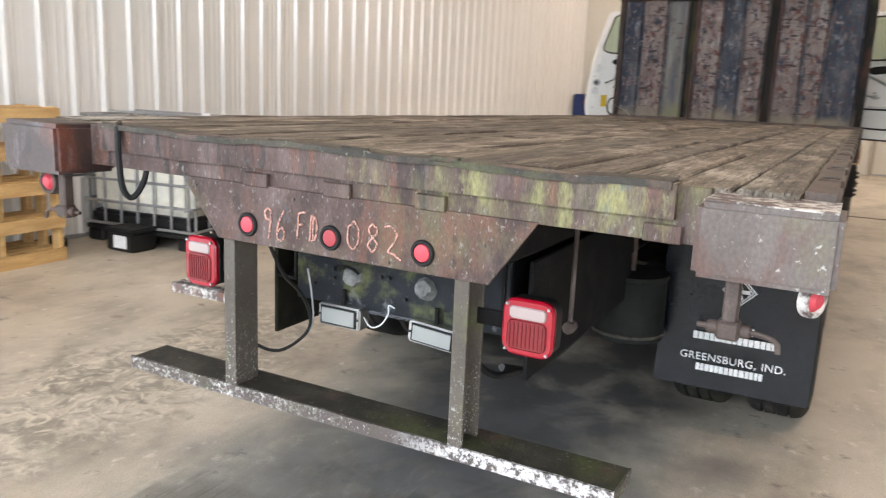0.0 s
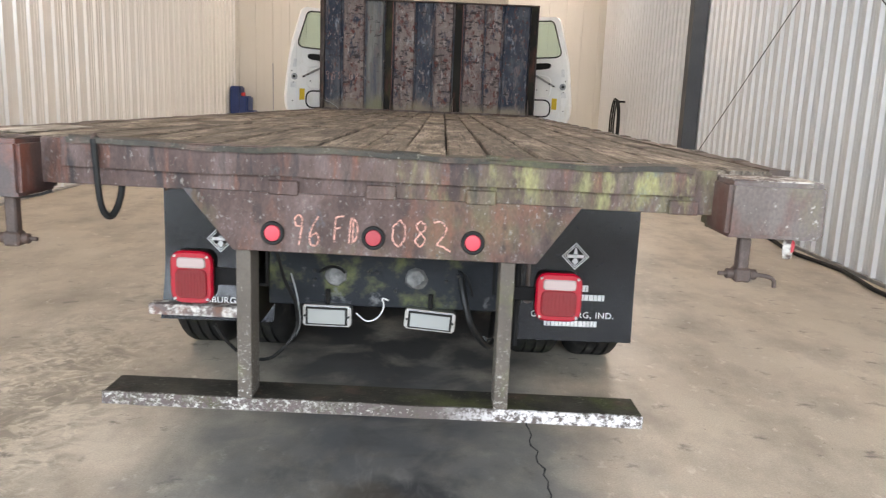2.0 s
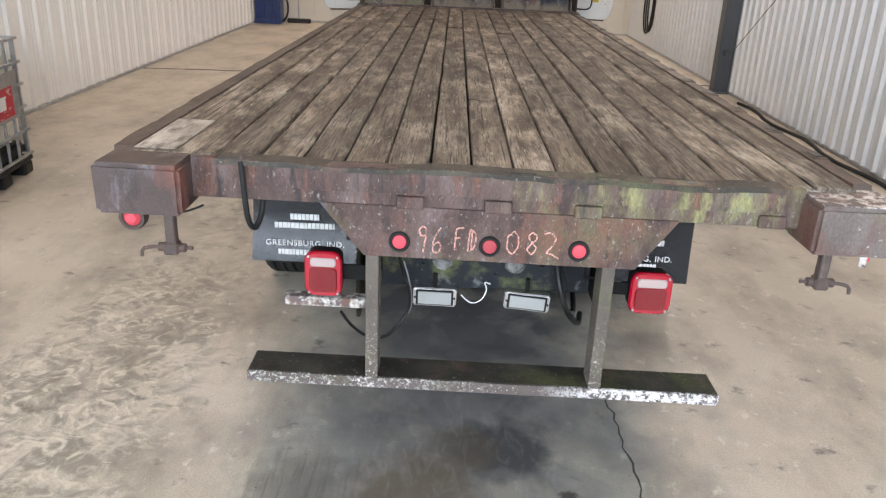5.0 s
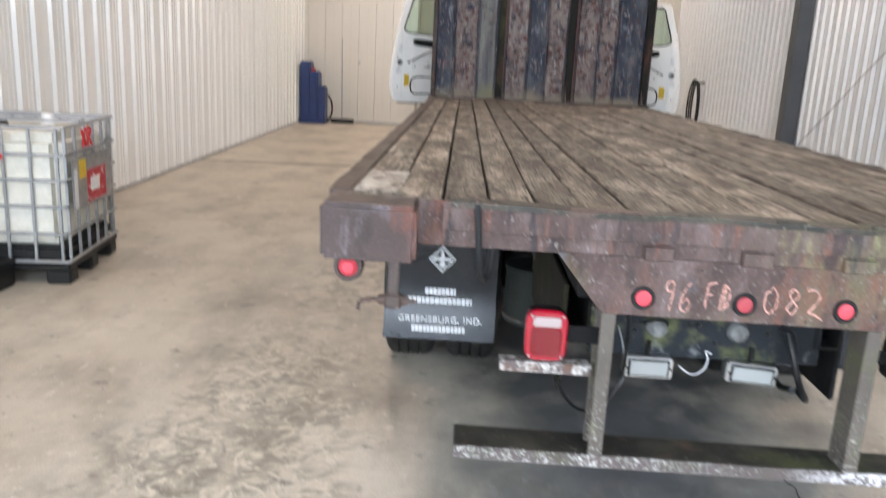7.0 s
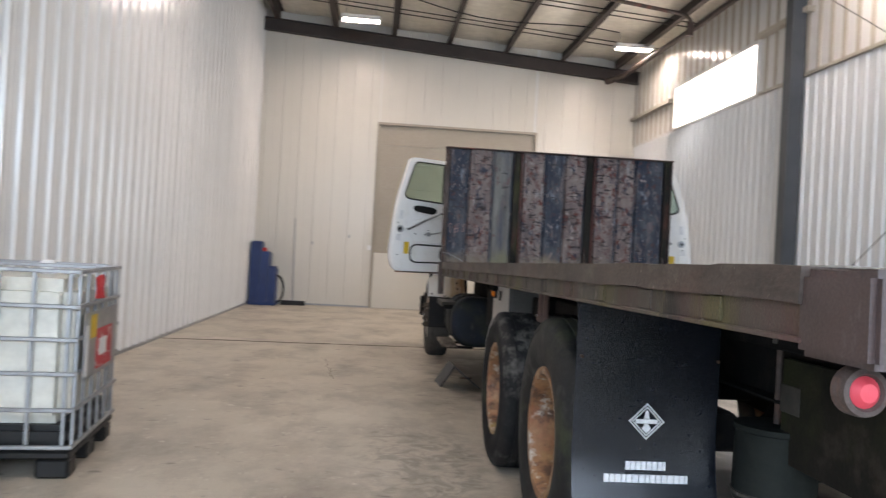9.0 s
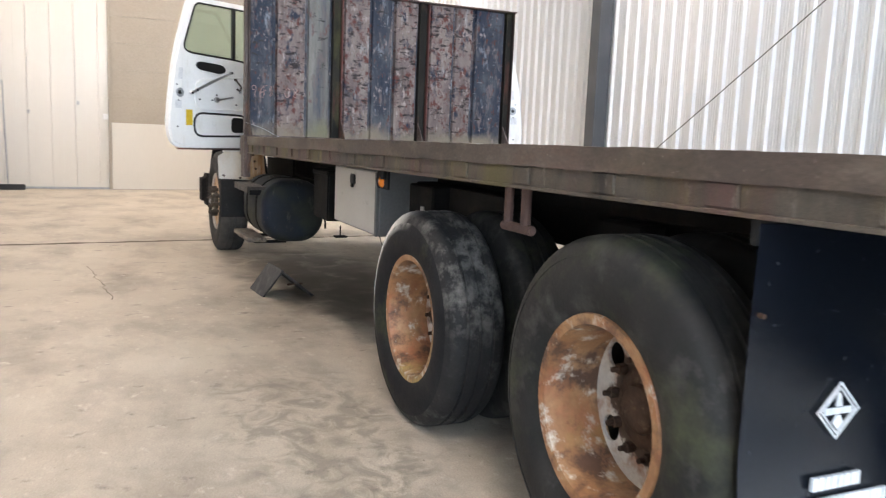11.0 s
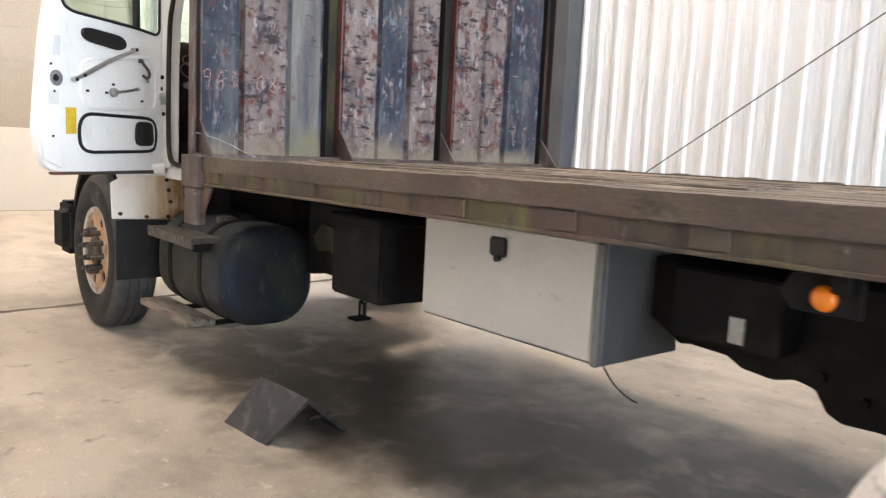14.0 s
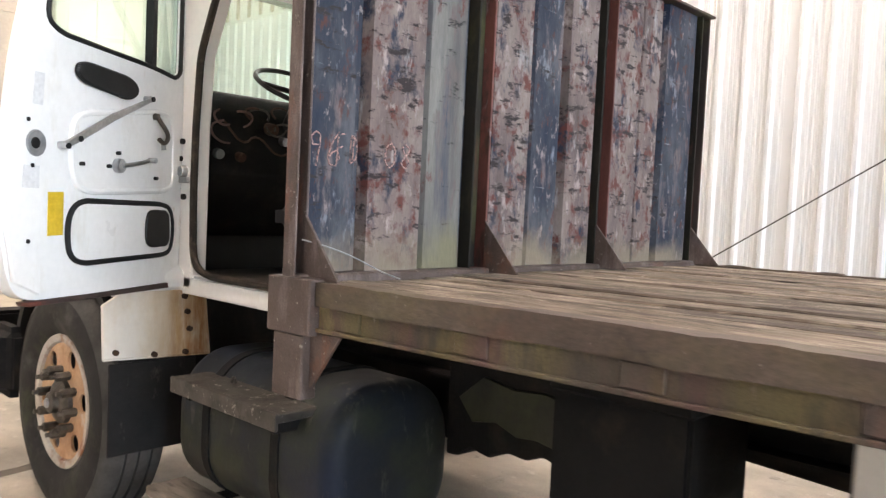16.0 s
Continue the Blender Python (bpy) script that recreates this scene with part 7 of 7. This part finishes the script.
def ibc(m):
    """A caged plastic liquid tote; local x to the right, y back, front face at y = 0, right end at x = 0."""
    W, D, Ht = 1.15, 1.0, 1.095
    ob = thing("liquid_tote", "white plastic liquid tote in a galvanised cage on black pallet", "tote tank", m=m)
    part("bottle", Shape().box(-W + 0.035, -0.035, 0.035, D - 0.035, 0.26, 1.05, 0.07, seg=4), M_IBC, ob, "cloudy white plastic bottle")
    part("tray", Shape().box(-W + 0.03, -0.03, 0.03, D - 0.03, 0.165, 0.275, 0.03, seg=2), M_BLACK, ob, "black bottom tray")
    part("lid", Shape().lathe([(0.0, 1.092), (0.09, 1.09), (0.10, 1.075), (0.10, 1.04)], 24, "z", (-W / 2 - 0.05, D / 2 - 0.1, 0)), M_BLACK, ob, "black screw lid")
    pal = part("pallet", Shape().box(-W, 0.0, 0.0, D, 0.105, 0.15, 0.012), M_BLACK, ob, "black plastic pallet")
    for x in (-W + 0.09, -W / 2, -0.09):
        for y in (0.09, D / 2, D - 0.09):
            part("foot", Shape().box(x - 0.085, x + 0.085, y - 0.075, y + 0.075, 0.0, 0.107, 0.015), M_BLACK, pal)
    zs = (0.170, 0.365, 0.555, 0.735, 0.910, Ht)
    hor_x = Shape().box(-W / 2, W / 2, -0.011, 0.011, -0.011, 0.011, 0.004).mesh("cage_bar", M_GALV)
    hor_y = Shape().box(-0.011, 0.011, -D / 2, D / 2, -0.011, 0.011, 0.004).mesh("cage_bar", M_GALV)
    ver = Shape().box(-0.010, 0.010, -0.010, 0.010, 0.16, Ht, 0.003).mesh("cage_bar", M_GALV)
    for z in zs:
        for y in (0.0, D):
            twin("cage_bar", hor_x, pose(-W / 2, y, z), ob)
        for x in (0.0, -W):
            twin("cage_bar", hor_y, pose(x, D / 2, z), ob)
    for k in range(7):
        for y in (0.008, D - 0.008):
            twin("cage_bar", ver, pose(-W * (k + 0.25) / 6.5, y, 0), ob)
    for k in range(6):
        for x in (-0.008, -W + 0.008):
            twin("cage_bar", ver, pose(x, D * (k + 0.3) / 5.6, 0), ob)
    for y in (0.33, 0.66):
        twin("cage_bar", hor_x, pose(-W / 2, y, Ht + 0.018), ob)
    part("big_mark", writing("3xR", (-0.83, -0.016, 0.875), (1, 0, 0), (0, 0, 1), 0.180, 0.0145, 0.86, 0.03, 9), M_RED, ob, "red brushed lettering")
    part("end_mark", writing("xR", (0.016, 0.30, 0.935), (0, 1, 0), (0, 0, 1), 0.13, 0.009, 0.8, 0.03, 8), M_RED, ob, "red brushed lettering")
    pl = part("label_plate", Shape().box(0.012, 0.018, 0.10, 0.86, 0.50, 0.87, 0.002), M_GALV, ob, "silver label plate")
    part("red_label", Shape().box(0.0185, 0.0205, 0.36, 0.74, 0.53, 0.76, 0), M_LABEL, pl, "red and white label")
    part("yellow_label", Shape().box(0.0185, 0.0205, 0.22, 0.35, 0.72, 0.85, 0), M_YELLOW, pl)
    part("white_label", Shape().box(0.0185, 0.0205, 0.12, 0.18, 0.52, 0.80, 0), M_PAPER, pl)
    part("white_label", Shape().box(0.0210, 0.0225, 0.42, 0.60, 0.60, 0.70, 0), M_PAPER, pl)
    return ob


ibc(pose(-3.525, 3.02, 0, 0, 0, 6.0))
cup = thing("plastic_cap", "small white plastic cap on top of the tote", "cap")
part("cap_body", Shape().lathe([(0.0, 1.135), (0.03, 1.133), (0.042, 1.12), (0.046, 1.045)], 16, "z", (-3.93, 3.62, 0)), M_LETTER, cup)

# black tote box with a paper label
crate = thing("battery_case", "black plastic case with a white paper label on the floor", "case")
part("case_body", Shape().box(-4.20, -3.89, 2.72, 2.98, 0.0, 0.165, 0.015, seg=2), M_BLACK, crate)
part("case_lid", Shape().box(-4.212, -3.878, 2.705, 2.995, 0.155, 0.195, 0.012, seg=2), M_BLACK, crate)
part("paper_label", Shape().box(-4.11, -3.96, 2.7165, 2.7195, 0.03, 0.135, 0), M_PAPER, crate, "white paper label")
coil = thing("hose_coil", "short coil of black hose on the floor by the wall", "hose")
part("coil_loops", Shape().tube([(-4.56 + 0.13 * math.cos(a), 2.45 + 0.13 * math.sin(a), 0.014 + 0.004 * a) for a in (0.35 * k for k in range(44))], 0.013, 8), M_RUBBER, coil)


def pallet_upright(m):
    """A wooden pallet standing on its end: local x across, z up, boards on both faces along x."""
    ob = thing("wooden_pallet", "light new wooden pallet standing on end against the wall", "pallet", "upright pallets", m)
    for x in (0.0, 0.48, 0.96):
        part("stringer", Shape().box(x, x + 0.04, 0.02, 0.11, 0.0, 1.18, 0.003), M_PALLET, ob)
    for k, z in enumerate((0.0, 0.26, 0.53, 0.80, 1.07)):
        part("board", Shape().box(-0.01, 1.01, 0.0, 0.02, z, z + 0.10, 0.002), M_PALLET, ob)
        if k % 2 == 0:
            part("board", Shape().box(-0.01, 1.01, 0.11, 0.13, z, z + 0.10, 0.002), M_PALLET, ob)
    return ob


for k in range(3):
    pallet_upright(pose(-4.10 - 0.01 * k, 1.28 + 0.0 * k, 0, 0, 0, 0) @ pose(-0.17 * k - 0.02, 0.0, 0, 0, 0, 90))

# blue machine, broom, switch at the far end
unit = thing("parts_cleaner", "blue stepped plastic machine standing in the far corner", "machine")
part("tower", Shape().box(-4.72, -4.48, 16.30, 16.75, 0.0, 1.40, 0.03, seg=2), M_BLUE, unit)
part("mid_body", Shape().box(-4.50, -4.30, 16.28, 16.78, 0.0, 1.18, 0.03, seg=2), M_BLUE, unit)
part("low_body", Shape().box(-4.32, -4.15, 16.30, 16.76, 0.0, 0.84, 0.03, seg=2), M_BLUE, unit)
part("base", Shape().box(-4.74, -4.12, 16.24, 16.80, 0.0, 0.10, 0.02, seg=2), M_BLUE, unit)
part("panel_lid", Shape().box(-4.31, -4.16, 16.29, 16.6, 0.80, 0.86, 0.01), M_BLUE, unit)
part("red_knob", Shape().cyl((-4.42, 16.35, 1.18), (-4.42, 16.35, 1.26), 0.05, 14, b=0.01), M_RED, unit, "red knob")
part("hose_ring", Shape().tube([(-4.14 + 0.16 * math.sin(a), 16.4, 0.36 - 0.30 * math.cos(a)) for a in (math.pi * k / 16 for k in range(17))], 0.022, 8), M_RUBBER, unit, "black hose loop")
broom = thing("push_broom", "push broom with a thin handle leaning on the end wall", "broom")
part("handle", Shape().cyl((-3.80, 16.72, 0.05), (-3.86, 16.95, 1.96), 0.013, 10), M_GALV, broom)
part("broom_head", Shape().box(-4.06, -3.52, 16.66, 16.76, 0.0, 0.10, 0.01), M_BLACK, broom)
sw = thing("wall_switch", "small white switch box beside the tan door", "switch")
part("switch_box", Shape().box(-2.19, -2.10, 16.92, 17.0, 1.33, 1.44, 0.006), M_LETTER, sw)
for x, z in ((-3.45, 1.42), (-2.62, 1.62)):
    sk = thing("wall_hook", "small grey hook on the white wall", "hook", "wall hooks")
    part("hook_plate", Shape().box(x - 0.02, x + 0.02, 16.98, 17.01, z - 0.035, z + 0.035, 0.004).cyl((x, 16.94, z), (x, 16.99, z), 0.008, 8), M_GALV, sk)
# hose hung on the right wall, and one lying along its foot
hose = thing("hanging_hose", "long loop of black hose hung on the ribbed wall", "hose")
for d in (0.0, 0.05, 0.10):
    part("hose_loop", Shape().tube([(3.80 - d * 0.6, 14.3 + (0.26 + d) * math.sin(a), 0.90 + (0.52 + d * 0.4) * math.cos(a)) for a in (2 * math.pi * k / 32 for k in range(33))], 0.017, 8), M_RUBBER, hose)
part("hose_peg", Shape().cyl((3.70, 14.3, 1.40), (3.95, 14.3, 1.40), 0.02, 10), M_DARK, hose)
ln = thing("floor_hose", "black hose lying along the foot of the wall", "hose")
part("hose_run", Shape().tube([(3.80 + 0.05 * math.sin(1.3 * k), 2.6 + 0.35 * k, 0.02) for k in range(18)], 0.02, 8), M_RUBBER, ln)
